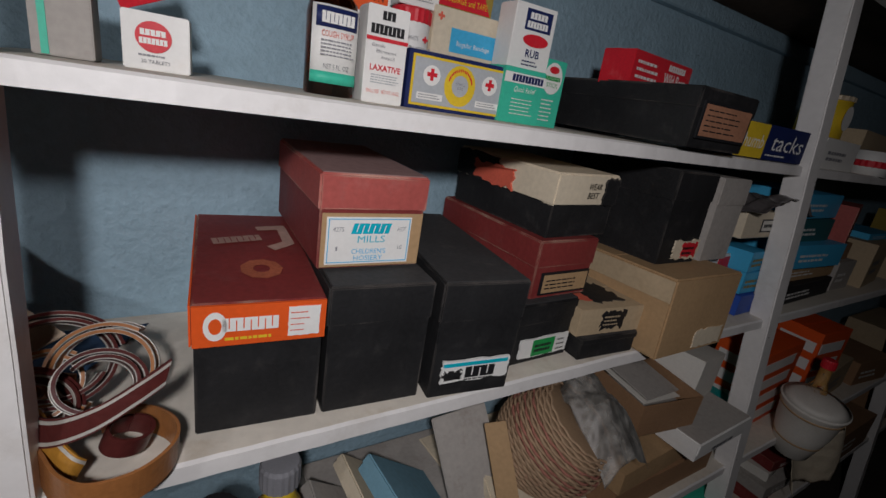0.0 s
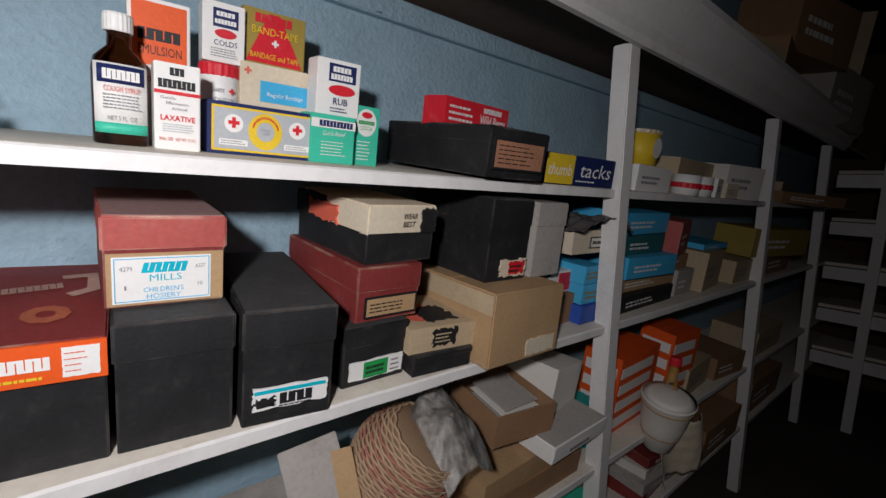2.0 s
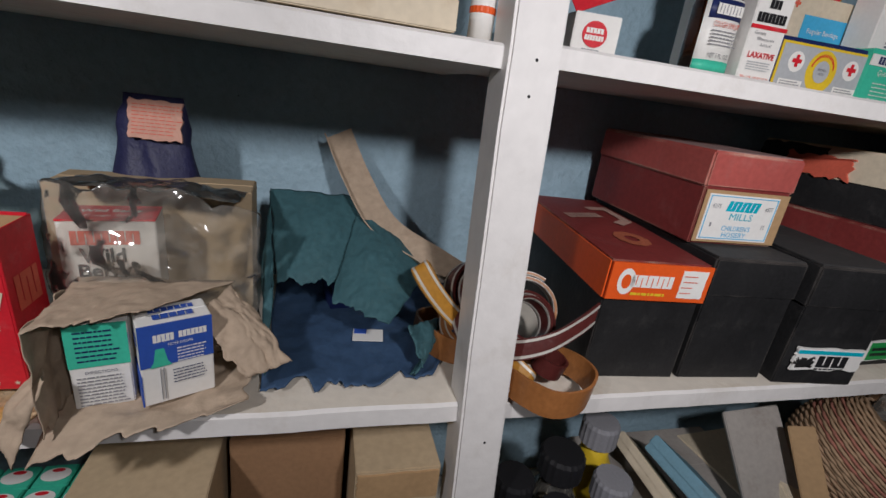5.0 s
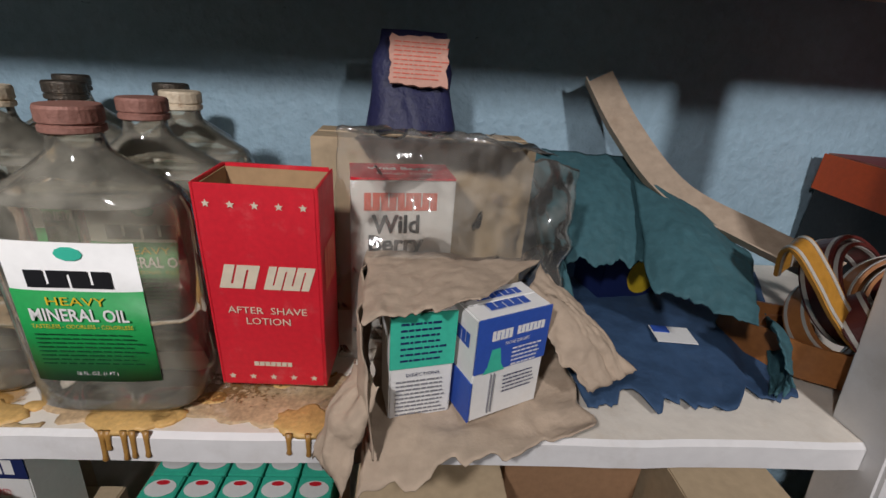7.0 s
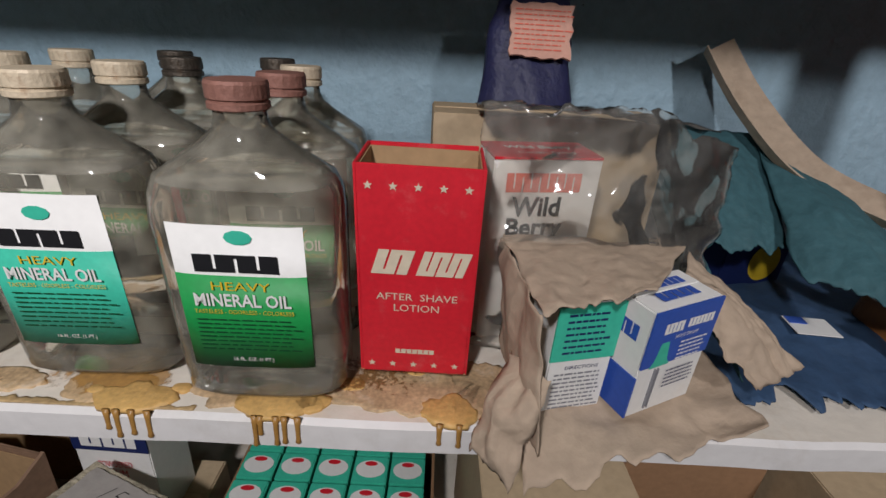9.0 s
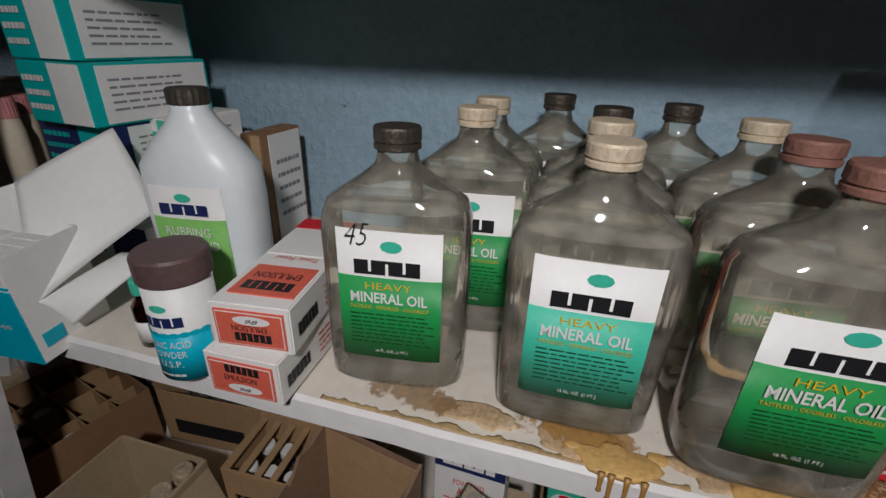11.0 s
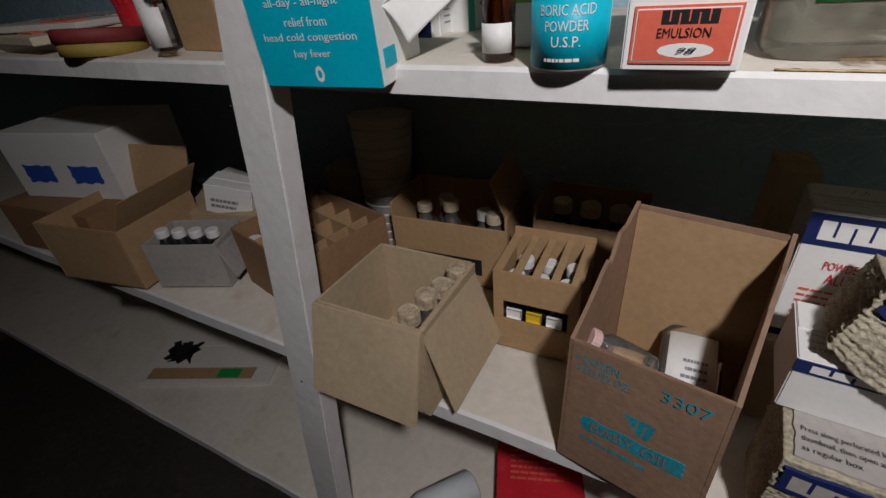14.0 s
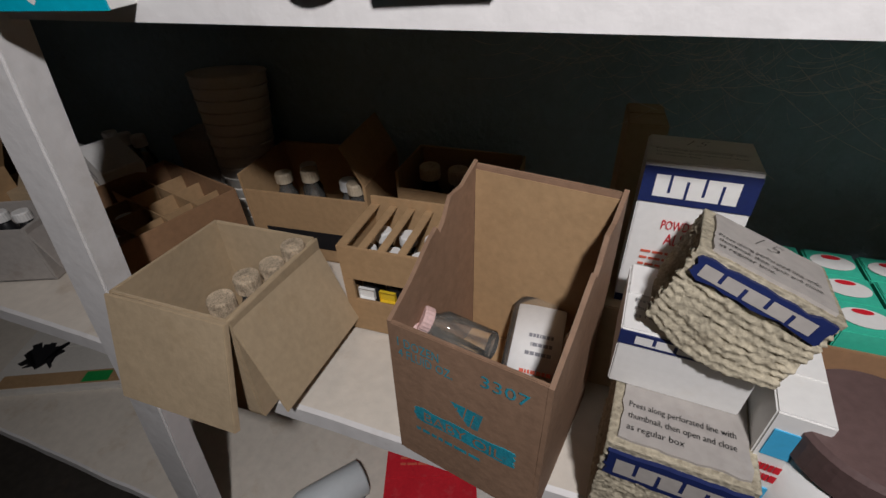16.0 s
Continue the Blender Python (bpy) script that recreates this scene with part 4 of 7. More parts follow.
t = shoebox("box_lid", at(0.574, -0.026, U_Z + 0.002, -1.5, 1.0), 0.150, 0.318, 0.084, 0.03, BLACKB, BLACKB, "long low black board box with brown end label", None)
f = face_of("front", 0.150, 0.318, 0.084)
patch(t, f, 0.010, 0.014, 0.128, 0.052, INK, "label_panel", 0.0026)
patch(t, f, 0.014, 0.018, 0.120, 0.044, mat("faded_brown_print", (0.36, 0.17, 0.10), 0.6, 0.25, 40, 0.1), "printed_band", 0.003, "faded brown end label")
bars(t, f, 0.020, 0.022, 0.106, 0.036, 5, BLACKB, 0.8, 0.0034, 3, 0.25)
t = carton("syrup_carton", at(0.585, 0.10, U_Z + 0.090, 6, 0), 0.195, 0.06, 0.055, RED, "red wild-berry syrup carton lying on a black box")
f = face_of("front", 0.195, 0.06, 0.055)
words(t, f, "Wild Berry", 0.100, 0.008, 0.084, 0.026, LABELW, 0.001, 0, 0.02)
emblem(t, f, 0.110, 0.038, 0.06, 0.010, 8, LABELW, 0.001)
bars(t, f, 0.010, 0.010, 0.07, 0.034, 3, LABELW, 0.9, 0.001, 4, 0.4)
t = carton("tack_box", at(0.780, 0.012, U_Z + 0.002, -3, 0), 0.240, 0.11, 0.062, NAVY, "navy and yellow thumb tack box", "box")
f = face_of("front", 0.24, 0.11, 0.062)
patch(t, f, 0.001, 0.001, 0.088, 0.060, YELLOW, "printed_panel", 0.001)
words(t, f, "thumb", 0.006, 0.018, 0.076, 0.024, LABELW, 0.0016, 0.15)
words(t, f, "tacks", 0.112, 0.018, 0.112, 0.030, LABELW, 0.001, 0.15)
bars(t, f, 0.10, 0.006, 0.08, 0.006, 1, LABELW, 0.9, 0.001, 4, 0.5)
t = carton("tablet_carton", at(-0.092, 0.100, UY, -6, 0), 0.052, 0.03, 0.048, LABELW, "open white cold tablet carton with maroon roundel")
f = face_of("front", 0.052, 0.03, 0.048)
disc(t, f, 0.024, 0.028, 0.014, 0.013, RED, 0.001)
emblem(t, f, 0.014, 0.029, 0.020, 0.005, 5, LABELW, 0.0014)
emblem(t, f, 0.013, 0.022, 0.022, 0.005, 7, LABELW, 0.0014)
words(t, f, "30 TABLETS", 0.014, 0.006, 0.022, 0.003, GREYT, 0.001)
bars(t, f, 0.012, 0.011, 0.024, 0.003, 1, GREYT, 0.9, 0.001)
piece("open_flap", bm_mesh("open_flap", block(0.046, 0.0012, 0.052, 0.001, 0, 0, 0.0003), RED), t, Matrix.Translation((0, 0.002, 0.046)) @ pose(0, 0, 0, -28, -24, 0), "maroon printed flap standing open")
t = carton("grey_carton", at(-0.15, 0.085, UY, 0, 0), 0.04, 0.06, 0.07, GREYB, "grey carton with a faded green edge beside the post")
patch(t, face_of("front", 0.04, 0.06, 0.07), 0.006, 0.001, 0.005, 0.068, MINT, "printed_band", 0.001)

# ---- middle shelf: mineral oil bottles ----
def flask(m, cap, label, torn=0):
    t = thing("oil_bottle", m, label, "bottle", "mineral oil bottles")
    R = [(q[0] * 0.955, q[1] * (1.08 if q[0] < 0.145 else 0.97 if q[0] < 0.16 else 0.88), q[2] * (1.0 if q[0] < 0.16 else 0.88), q[3]) for q in ((0, 0.036, 0.018, 3.2), (0.002, 0.0405, 0.0235, 3.6), (0.008, 0.0445, 0.0275, 3.8), (0.03, 0.045, 0.028, 3.8), (0.122, 0.0455, 0.028, 3.8), (0.134, 0.0445, 0.0275, 3.4), (0.143, 0.0415, 0.0255, 3.0), (0.151, 0.0345, 0.022, 2.6), (0.158, 0.0245, 0.0185, 2.2), (0.166, 0.0165, 0.0150, 2.0), (0.172, 0.0145, 0.0145, 2.0), (0.185, 0.0135, 0.0135, 2.0))]
    piece("glass_body", bm_mesh("glass_body", tube_bm(R, 32), OILGLASS, True), t)
    piece("oil_level", bm_mesh("oil_level", tube_bm([(0.1335, 0.0440, 0.0255, 3.0), (0.1341, 0.0437, 0.0253, 3.0)], 32), OILTOP, True), t, None, "faint line of the oil's surface")
    k = 44
    bm = tube_bm([(0.1680, 0.0140, 0.0140), (0.1686, 0.0147, 0.0147), (0.1712, 0.0147, 0.0147), (0.1718, 0.0138, 0.0138), (0.1728, 0.0138, 0.0138), (0.1733, 0.0148, 0.0148), (0.1800, 0.0148, 0.0148), (0.1815, 0.0140, 0.0140)], k)
    for i, v in enumerate(bm.verts):
        if (i % k) % 2 == 0 and 0.173 < v.co.z < 0.181:
            v.co.x *= 0.992
            v.co.y *= 0.992
    piece("screw_cap", bm_mesh("screw_cap", bm, cap), t)
    g = GREEN if torn != 2 else MINT
    wrap(t, 0.0486, 0.028, 3.8, 0.030, 0.124 if torn != 1 else 0.117, 0.0335, LABELW, 0.0006, "paper_label", "white and green paper label")
    wrap(t, 0.0486, 0.028, 3.8, 0.030, 0.092 if torn != 1 else 0.089, 0.0336, g, 0.0010, "printed_panel")
    f = front_at(-0.028) @ Matrix.Translation((0, -0.006, 0))
    dz = -0.003 if torn == 1 else 0.0
    emblem(t, f, -0.022, 0.1005 + dz, 0.044, 0.010, 4, INK, 0.0014)
    disc(t, f, 0.002, 0.120 + dz, 0.007, 0.004, MINT, 0.0012, 0, "printed_bird", 10)
    words(t, f, "HEAVY", -0.015, 0.090 + dz, 0.030, 0.005, YELLOW, 0.0016)
    words(t, f, "MINERAL OIL", -0.025, 0.080 + dz, 0.050, 0.008, LABELW, 0.0016, 0, 0.02)
    words(t, f, "TASTELESS - ODORLESS - COLORLESS", -0.026, 0.0755 + dz, 0.052, 0.0026, YELLOW, 0.0016)
    bars(t, f, -0.026, 0.048, 0.052, 0.025 + dz, 8, DEEPGREEN, 0.97, 0.0016, 11, 0.30)
    words(t, f, "16 FL. OZ. (1 PT.)", -0.010, 0.0405, 0.022, 0.0032, LABELW, 0.0016)
    return t


FL = "clear glass mineral oil bottle with green label and %s cap"
b1 = flask(at(-0.925, 0.054, M_Z + 0.001, 8, 0), DARKCAP, FL % "dark metal")
words(b1, front_at(-0.028), "45", -0.027, 0.114, 0.016, 0.015, INK, 0.0014, 0.4, -0.02)
flask(at(-0.801, 0.050, M_Z + 0.004, 2, 1.0), WHITECAP, FL % "rusty white", 2)
flask(at(-0.691, 0.035, M_Z + 0.005, 1, 1.0), REDCAP, FL % "rust-red", 1)
for x, y, yaw, c, n in ((-0.893, 0.132, 6, WHITECAP, "rusty white"), (-0.800, 0.112, 3, WHITECAP, "rusty white"), (-0.692, 0.098, 5, REDCAP, "rust-red"), (-0.893, 0.195, 4, WHITECAP, "rusty white"), (-0.796, 0.178, 2, DARKCAP, "dark metal"), (-0.698, 0.160, 5, WHITECAP, "rusty white"), (-0.84, 0.250, 3, DARKCAP, "dark metal"), (-0.738, 0.226, 3, DARKCAP, "dark metal")):
    flask(at(x, y, M_Z + 0.002 + y * 0.046, yaw, 0), c, FL % n)

# after-shave carton, open at the top
t = open_box("lotion_carton", at(-0.636, 0.036, M_Z + 0.010, -1.0, 3.0), 0.069, 0.044, 0.140, RED, "tall open red after shave lotion carton", KRAFT, 0.0016, category="carton")
piece("inner_lining", bm_mesh("inner_lining", block(0.065, 0.0008, 0.135, 0.002, 0.041, 0.003, 0), KRAFT), t)
piece("inner_lining", bm_mesh("inner_lining", block(0.0008, 0.040, 0.135, 0.0018, 0.002, 0.003, 0), KRAFT), t)
piece("inner_lining", bm_mesh("inner_lining", block(0.0008, 0.040, 0.135, 0.0666, 0.002, 0.003, 0), KRAFT), t)
f = face_of("front", 0.069, 0.044, 0.140)
for k in range(5):
    for y in (0.1285, 0.0075):
        pts = [(0.0075 + 0.0133 * k + (0.0026 if i % 2 == 0 else 0.0011) * math.sin(math.pi * i / 5), y + (0.0026 if i % 2 == 0 else 0.0011) * math.cos(math.pi * i / 5), 0.0006) for i in range(10)]
        piece("printed_star", mesh_of("printed_star", pts, [tuple(range(10))[::-1]], CREAM), t, f)
emblem(t, f, 0.008, 0.075, 0.022, 0.016, 3, CREAM, 0.0006, 0.3)
emblem(t, f, 0.034, 0.075, 0.028, 0.016, 5, CREAM, 0.0006, 0.3)
words(t, f, "AFTER  SHAVE", 0.011, 0.0575, 0.048, 0.0048, CREAM, 0.0006)
words(t, f, "LOTION", 0.0215, 0.0495, 0.027, 0.0050, CREAM, 0.0006)
emblem(t, f, 0.0225, 0.0165, 0.025, 0.0035, 7, CREAM, 0.0006)
f = face_of("right", 0.069, 0.044, 0.140)
emblem(t, f, 0.008, 0.07, 0.030, 0.030, 4, SALMON, 0.0006)

# nose-drop cartons in a torn paper bag
t = carton("nose_drop_carton", at(-0.474, 0.004, M_Z + 0.009, 25, 1.5), 0.053, 0.032, 0.075, LABELW, "white nose drop carton with deep-blue panels")
f = face_of("front", 0.053, 0.032, 0.075)
patch(t, f, 0.0, 0.037, 0.053, 0.038, BLUEI, "printed_panel", 0.0006)
emblem(t, f, 0.010, 0.059, 0.015, 0.007, 5, LABELW, 0.001)
emblem(t, f, 0.028, 0.060, 0.021, 0.006, 7, LABELW, 0.001)
words(t, f, "NOSE DROPS", 0.020, 0.0545, 0.018, 0.0025, LABELW, 0.001)
piece("printed_dropper", mesh_of("printed_dropper", [(0.006, 0.036, 0.001), (0.022, 0.036, 0.001), (0.019, 0.041, 0.001), (0.017, 0.053, 0.001), (0.011, 0.053, 0.001), (0.009, 0.041, 0.001)], [(0, 1, 2, 3, 4, 5)], MINT), t, f)
bars(t, f, 0.026, 0.037, 0.024, 0.015, 5, LABELW, 0.85, 0.001, 6, 0.4)
bars(t, f, 0.022, 0.017, 0.026, 0.015, 5, NAVY, 0.9, 0.001, 7, 0.35)
for x in (0.0128, 0.0152):
    patch(t, f, x, 0.004, 0.0005, 0.030, GREYT, "printed_rule", 0.001)
f = face_of("top", 0.053, 0.032, 0.075)
emblem(t, f, 0.012, 0.006, 0.030, 0.008, 5, BLUEI, 0.0012)
emblem(t, f, 0.010, 0.018, 0.034, 0.007, 7, BLUEI, 0.0012)
f = face_of("left", 0.053, 0.032, 0.075)
patch(t, f, 0.0, 0.0, 0.032, 0.030, BLUEI, "printed_panel", 0.0006)
emblem(t, f, 0.006, 0.052, 0.02, 0.010, 4, BLUEI, 0.0006)
t = carton("nose_drop_carton", at(-0.524, 0.008, M_Z + 0.006, 13, 2.0), 0.040, 0.030, 0.078, LABELW, "white nose drop carton with mint panel")
f = face_of("front", 0.040, 0.030, 0.078)
patch(t, f, 0.0, 0.040, 0.040, 0.038, MINT, "printed_panel", 0.0006)
bars(t, f, 0.006, 0.044, 0.030, 0.030, 7, NAVY, 0.9, 0.001, 8, 0.35)
words(t, f, "DIRECTIONS", 0.010, 0.034, 0.021, 0.0025, NAVY, 0.001)
bars(t, f, 0.004, 0.003, 0.032, 0.029, 9, GREYT, 0.92, 0.001, 9, 0.4)

bag = thing("paper_bag", pose(0, 0, 0), "torn crumpled brown paper bag draped over the shelf edge", "paper bag")


def quad(c00, c10, c01, c11, bulge=(0, 0, 0), crumple=0.004, seed=1.0):
    """A crumpled sheet stretched between four corners, bulging in the middle."""
    a, b, c, d, g = Vector(c00), Vector(c10), Vector(c01), Vector(c11), Vector(bulge)

    def fn(u, v):
        q = a.lerp(b, u).lerp(c.lerp(d, u), v) + g * 16 * u * (1 - u) * v * (1 - v)
        s = crumple
        q.z += RISE * max(q.y, 0)
        return q + Vector((noise.noise((u * 4, v * 4, seed)), noise.noise((u * 4, v * 4, seed + 7)), noise.noise((u * 4, v * 4, seed + 3)))) * s + Vector((0, noise.noise((u * 13, v * 13, seed)), noise.noise((u * 13, v * 13, seed + 5)))) * s * 0.5
    return fn


def bag_floor(u, v):
    x, y = -0.538 + 0.140 * u, 0.12 - (0.155 - 0.026 * u) * v
    return Vector((x + 0.006 * noise.noise((v * 8, 3, u * 3)), y, M_Z + 0.006 + 2 * RISE * max(y, 0) + 0.005 * noise.noise((u * 6, v * 6, 2)) * (y > 0.0) - max(0, -y - 0.001) * (0.55 - 0.9 * u) + max(0, u - 0.8) * 0.05))


piece("lower_sheet", sheet(bag_floor, 50, 36, PAPERBAG, ragged=(2, 0.10)), bag)
piece("upper_sheet", sheet(quad((-0.546, 0.080, 1.092), (-0.418, 0.080, 1.090), (-0.538, -0.022, 1.088), (-0.474, 0.000, 1.094), (0, 0, 0.004), 0.0028, 2), 44, 30, PAPERBAG, ragged=(5, 0.06)), bag)
piece("side_fold", sheet(quad((-0.420, 0.072, 1.090), (-0.361, 0.022, 1.037), (-0.442, 0.030, 1.078), (-0.398, 0.008, 1.030), (0.006, 0, 0.006), 0.004, 4), 36, 30, PAPERBAG, ragged=(7, 0.08)), bag)
piece("side_fold", sheet(quad((-0.546, 0.080, 1.092), (-0.538, -0.022, 1.088), (-0.540, 0.060, 1.012), (-0.530, -0.024, 1.004), (-0.006, 0, 0), 0.004, 6), 30, 30, PAPERBAG, ragged=(9, 0.07)), bag)
piece("torn_corner", sheet(quad((-0.545, 0.010, 1.048), (-0.528, -0.020, 1.050), (-0.566, -0.012, 0.998), (-0.545, -0.034, 0.992), (-0.010, -0.004, 0), 0.004, 11), 18, 22, PAPERBAG, ragged=(12, 0.10)), bag, None, "grimy dark torn corner")

# cough syrup carton in a clear bag
t = carton("syrup_carton", at(-0.557, 0.086, M_Z + 0.006, 9, 1.5), 0.073, 0.042, 0.139, LABELW, "white cough syrup carton with red top and black print")
f = face_of("top", 0.073, 0.042, 0.139)
patch(t, f, 0.0, 0.0, 0.073, 0.042, RED, "printed_panel", 0.0010)
words(t, f, "Wild Berry", 0.012, 0.018, 0.048, 0.011, LABELW, 0.0014, 0, 0.02)
words(t, f, "Cough Syrup", 0.018, 0.006, 0.040, 0.008, LABELW, 0.0014)
f = face_of("front", 0.073, 0.042, 0.139)
emblem(t, f, 0.009, 0.117, 0.052, 0.013, 9, SALMON, 0.0006)
words(t, f, "Wild", 0.014, 0.100, 0.034, 0.014, INK, 0.0006, 0, 0.03)
words(t, f, "Berry", 0.012, 0.082, 0.040, 0.017, INK, 0.0006, 0, 0.03)
words(t, f, "Cough Syrup", 0.008, 0.073, 0.046, 0.007, RED, 0.0006)
words(t, f, "8 FL. OZ.", 0.022, 0.010, 0.024, 0.005, RED, 0.0006)
carton("back_carton", at(-0.598, 0.150, M_Z + 0.006, 3, 0), 0.185, 0.06, 0.158, TAN, "brown carton behind the wrapped syrup carton")
film = thing("plastic_bag", pose(-0.492, 0.078, M_Z + 0.010), "crumpled dusty clear plastic bag round the carton", "plastic bag")


def film_front(u, v):
    x, z = -0.075 + 0.17 * u, 0.004 + 0.168 * v - 0.05 * max(0, u - 0.6) * v
    return Vector((x + 0.006 * noise.noise((v * 9, u * 4, 0)), -0.006 - 0.010 * math.sin(u * 3) + 0.006 * noise.noise((u * 7, v * 7, 2)) + 0.0016 * noise.noise((u * 26, v * 22, 4)) + 0.03 * max(0, u - 0.55), z))


piece("front_film", sheet(film_front, 60, 50, FILM, 0.0004, ragged=(3, 0.06)), film)
piece("top_film", sheet(lambda u, v: Vector((-0.075 + 0.15 * u, -0.004 + 0.07 * v, 0.170 - 0.02 * max(0, u - 0.6) + 0.006 * noise.noise((u * 8, v * 5, 3)))), 40, 14, FILM, 0.0004), film)
t = thing("navy_bag", pose(-0.522, 0.205, M_Z + 0.020), "crumpled navy paper bag with salmon printed label, at the wall", "paper bag")
bm = tube_bm([(0, 0.052, 0.03, 3), (0.06, 0.050, 0.03, 3), (0.12, 0.046, 0.026, 2.6), (0.165, 0.040, 0.022, 2.4), (0.21, 0.035, 0.012, 2.2), (0.243, 0.030, 0.006, 2.2)], 40)
bmesh.ops.subdivide_edges(bm, edges=bm.edges[:], cuts=2, use_grid_fill=True)
for v in bm.verts:
    v.co += Vector((noise.noise((v.co.x * 60, v.co.y * 60, v.co.z * 40)), noise.noise((v.co.x * 50 + 9, v.co.y * 50, v.co.z * 50)), 0)) * 0.006
piece("bag_body", bm_mesh("bag_body", bm, NAVYBAG, True), t)
f = Matrix.Translation((-0.018, -0.020, 0.196)) @ pose(0, 0, 0, 78, 0, 2)
patch(t, f, 0, 0, 0.050, 0.042, mat("salmon_paper", (0.62, 0.34, 0.26), 0.7, 0.15, 40, 0.3), "label_panel", 0.003, "salmon striped label", 0.0015, 5)
bars(t, f, 0.003, 0.004, 0.044, 0.034, 9, SALMON, 1.0, 0.0036, 5, 0.25)

# oilcloth
cl = thing("oilcloth", pose(0, 0, 0), "torn teal and navy oilcloth folded in a heap", "cloth")
piece("ground_layer", sheet(quad((-0.398, 0.285, 1.018), (-0.090, 0.268, 1.017), (-0.388, 0.024, 1.006), (-0.222, 0.040, 1.006), (0, 0, 0.004), 0.005, 1), 56, 46, CLOTHB, 0.0012, ragged=(3, 0.11)), cl, None, "navy under side")
piece("back_fold", sheet(quad((-0.405, 0.240, 1.152), (-0.282, 0.240, 1.150), (-0.384, 0.120, 1.074), (-0.312, 0.120, 1.076), (0, -0.010, 0.006), 0.003, 2), 44, 36, CLOTH, 0.0012, ragged=(4, 0.07)), cl, None, "teal upper side")
piece("front_flap", sheet(quad((-0.290, 0.235, 1.150), (-0.215, 0.130, 1.085), (-0.326, 0.085, 1.070), (-0.273, 0.035, 1.066), (0, -0.006, 0.010), 0.003, 3), 36, 46, CLOTH, 0.0012, ragged=(5, 0.05)), cl)
piece("side_fold", sheet(quad((-0.405, 0.240, 1.150), (-0.386, 0.112, 1.076), (-0.394, 0.160, 1.063), (-0.385, 0.034, 1.016), (-0.006, -0.010, 0.004), 0.004, 5), 36, 26, CLOTH, 0.0012, ragged=(6, 0.07)), cl)
piece("curled_edge", sheet(quad((-0.185, 0.130, 1.030), (-0.251, 0.045, 1.060), (-0.246, 0.039, 1.008), (-0.234, 0.032, 1.020), (0.01, 0, 0), 0.004, 8), 26, 26, CLOTH, 0.0012, ragged=(8, 0.14)), cl)
t = thing("paper_tag", pose(-0.302, 0.098, M_Z + 0.021, 8, 0, -6), "small white paper tag lying on the cloth", "paper tag")
piece("tag_body", bm_mesh("tag_body", block(0.034, 0.024, 0.0008, 0, 0, 0, 0.0002), LABELW), t)
patch(t, face_of("top", 0.034, 0.024, 0.0008), 0.001, 0.014, 0.014, 0.009, BLUEI, "printed_panel", 0.0004)
t = carton("cotton_box", at(-0.325, 0.175, M_Z + 0.016, 12, 0), 0.07, 0.05, 0.045, NAVY, "small blue cotton box half under the cloth", "box")
disc(t, face_of("front", 0.07, 0.05, 0.045), 0.045, 0.024, 0.017, 0.019, YELLOW, 0.0008)

# bent cardboard strip leaning on the wall
t = thing("paper_strip", pose(0, 0, 0), "long dusty bent cardboard strip leaning on the wall", "cardboard strip")
STRIP, ACROSS = [(-0.322, 0.272, 1.243), (-0.298, 0.236, 1.190), (-0.264, 0.186, 1.137), (-0.208, 0.145, 1.108), (-0.165, 0.10, 1.088)], Vector((0.80, 0.25, 0.40)).normalized()
piece("strip", ribbon(STRIP, 0.036, PAPERBAG, 0.0016, [ACROSS] * 5), t)
FOLD = Vector((-0.25, -0.75, 0.45)).normalized()
piece("folded_edge", ribbon([Vector(p) - ACROSS * 0.0178 + FOLD * 0.006 for p in STRIP], 0.012, PAPERBAG, 0.0014, [FOLD] * 5), t)


# belts
def belt(points, axis, base, stripe, width, label, closed=False):
    t = thing("leather_belt", pose(0, 0, 0.004), label, "belt", "coiled belts")
    piece("strap", ribbon(points, width, base, 0.0028, axis, 90), t)
    if stripe:
        for off in (-0.36, 0.36):
            pts = [Vector(p) + Vector(a).normalized() * width * off for p, a in zip(points, axis)]
            piece("edge_trim", ribbon(pts, width * 0.13, stripe, 0.0040, axis, 90), t)
    return t


def coil(cx, cy, cz, r, tilt, a0, a1, n, squash=0.75, wob=0.0):
    R = Euler([radians(q) for q in tilt]).to_matrix()
    out, ax = [], []
    for i in range(n):
        a = radians(a0 + (a1 - a0) * i / (n - 1))
        rr = r * (1 + wob * i / n)
        out.append(Vector((cx, cy, cz)) + R @ Vector((rr * math.cos(a), rr * squash * math.sin(a), 0.006 * i / n)))
        ax.append(R @ Vector((0, 0, 1)))
    return out, ax


UP = Vector((0, 0, 1))
BROAD = [(-0.150, 0.128, 1.024), (-0.195, 0.150, 1.024), (-0.224, 0.135, 1.024), (-0.222, 0.098, 1.023), (-0.205, 0.066, 1.022), (-0.174, 0.043, 1.021), (-0.158, 0.010, 1.019), (-0.143, -0.022, 1.017), (-0.122, -0.038, 1.014), (-0.090, -0.034, 1.014), (-0.066, -0.010, 1.017), (-0.066, 0.022, 1.019), (-0.088, 0.050, 1.020), (-0.122, 0.060, 1.021)]
belt(BROAD, [(UP + Vector((0.10, -0.16, 0))).normalized()] * len(BROAD), LEATHER, None, 0.030, "broad tan leather belt coiled over the shelf edge")
p, a = coil(-0.122, 0.052, 1.062, 0.036, (58, 10, 10), -20, 500, 34, 0.85, -0.30)
belt(p, a, DKLEATHER, SILVERT, 0.022, "dark brown belt with silver edge trim, coiled")
p, a = coil(-0.170, 0.085, 1.048, 0.040, (52, -20, 25), 20, 400, 24, 0.80, -0.2)
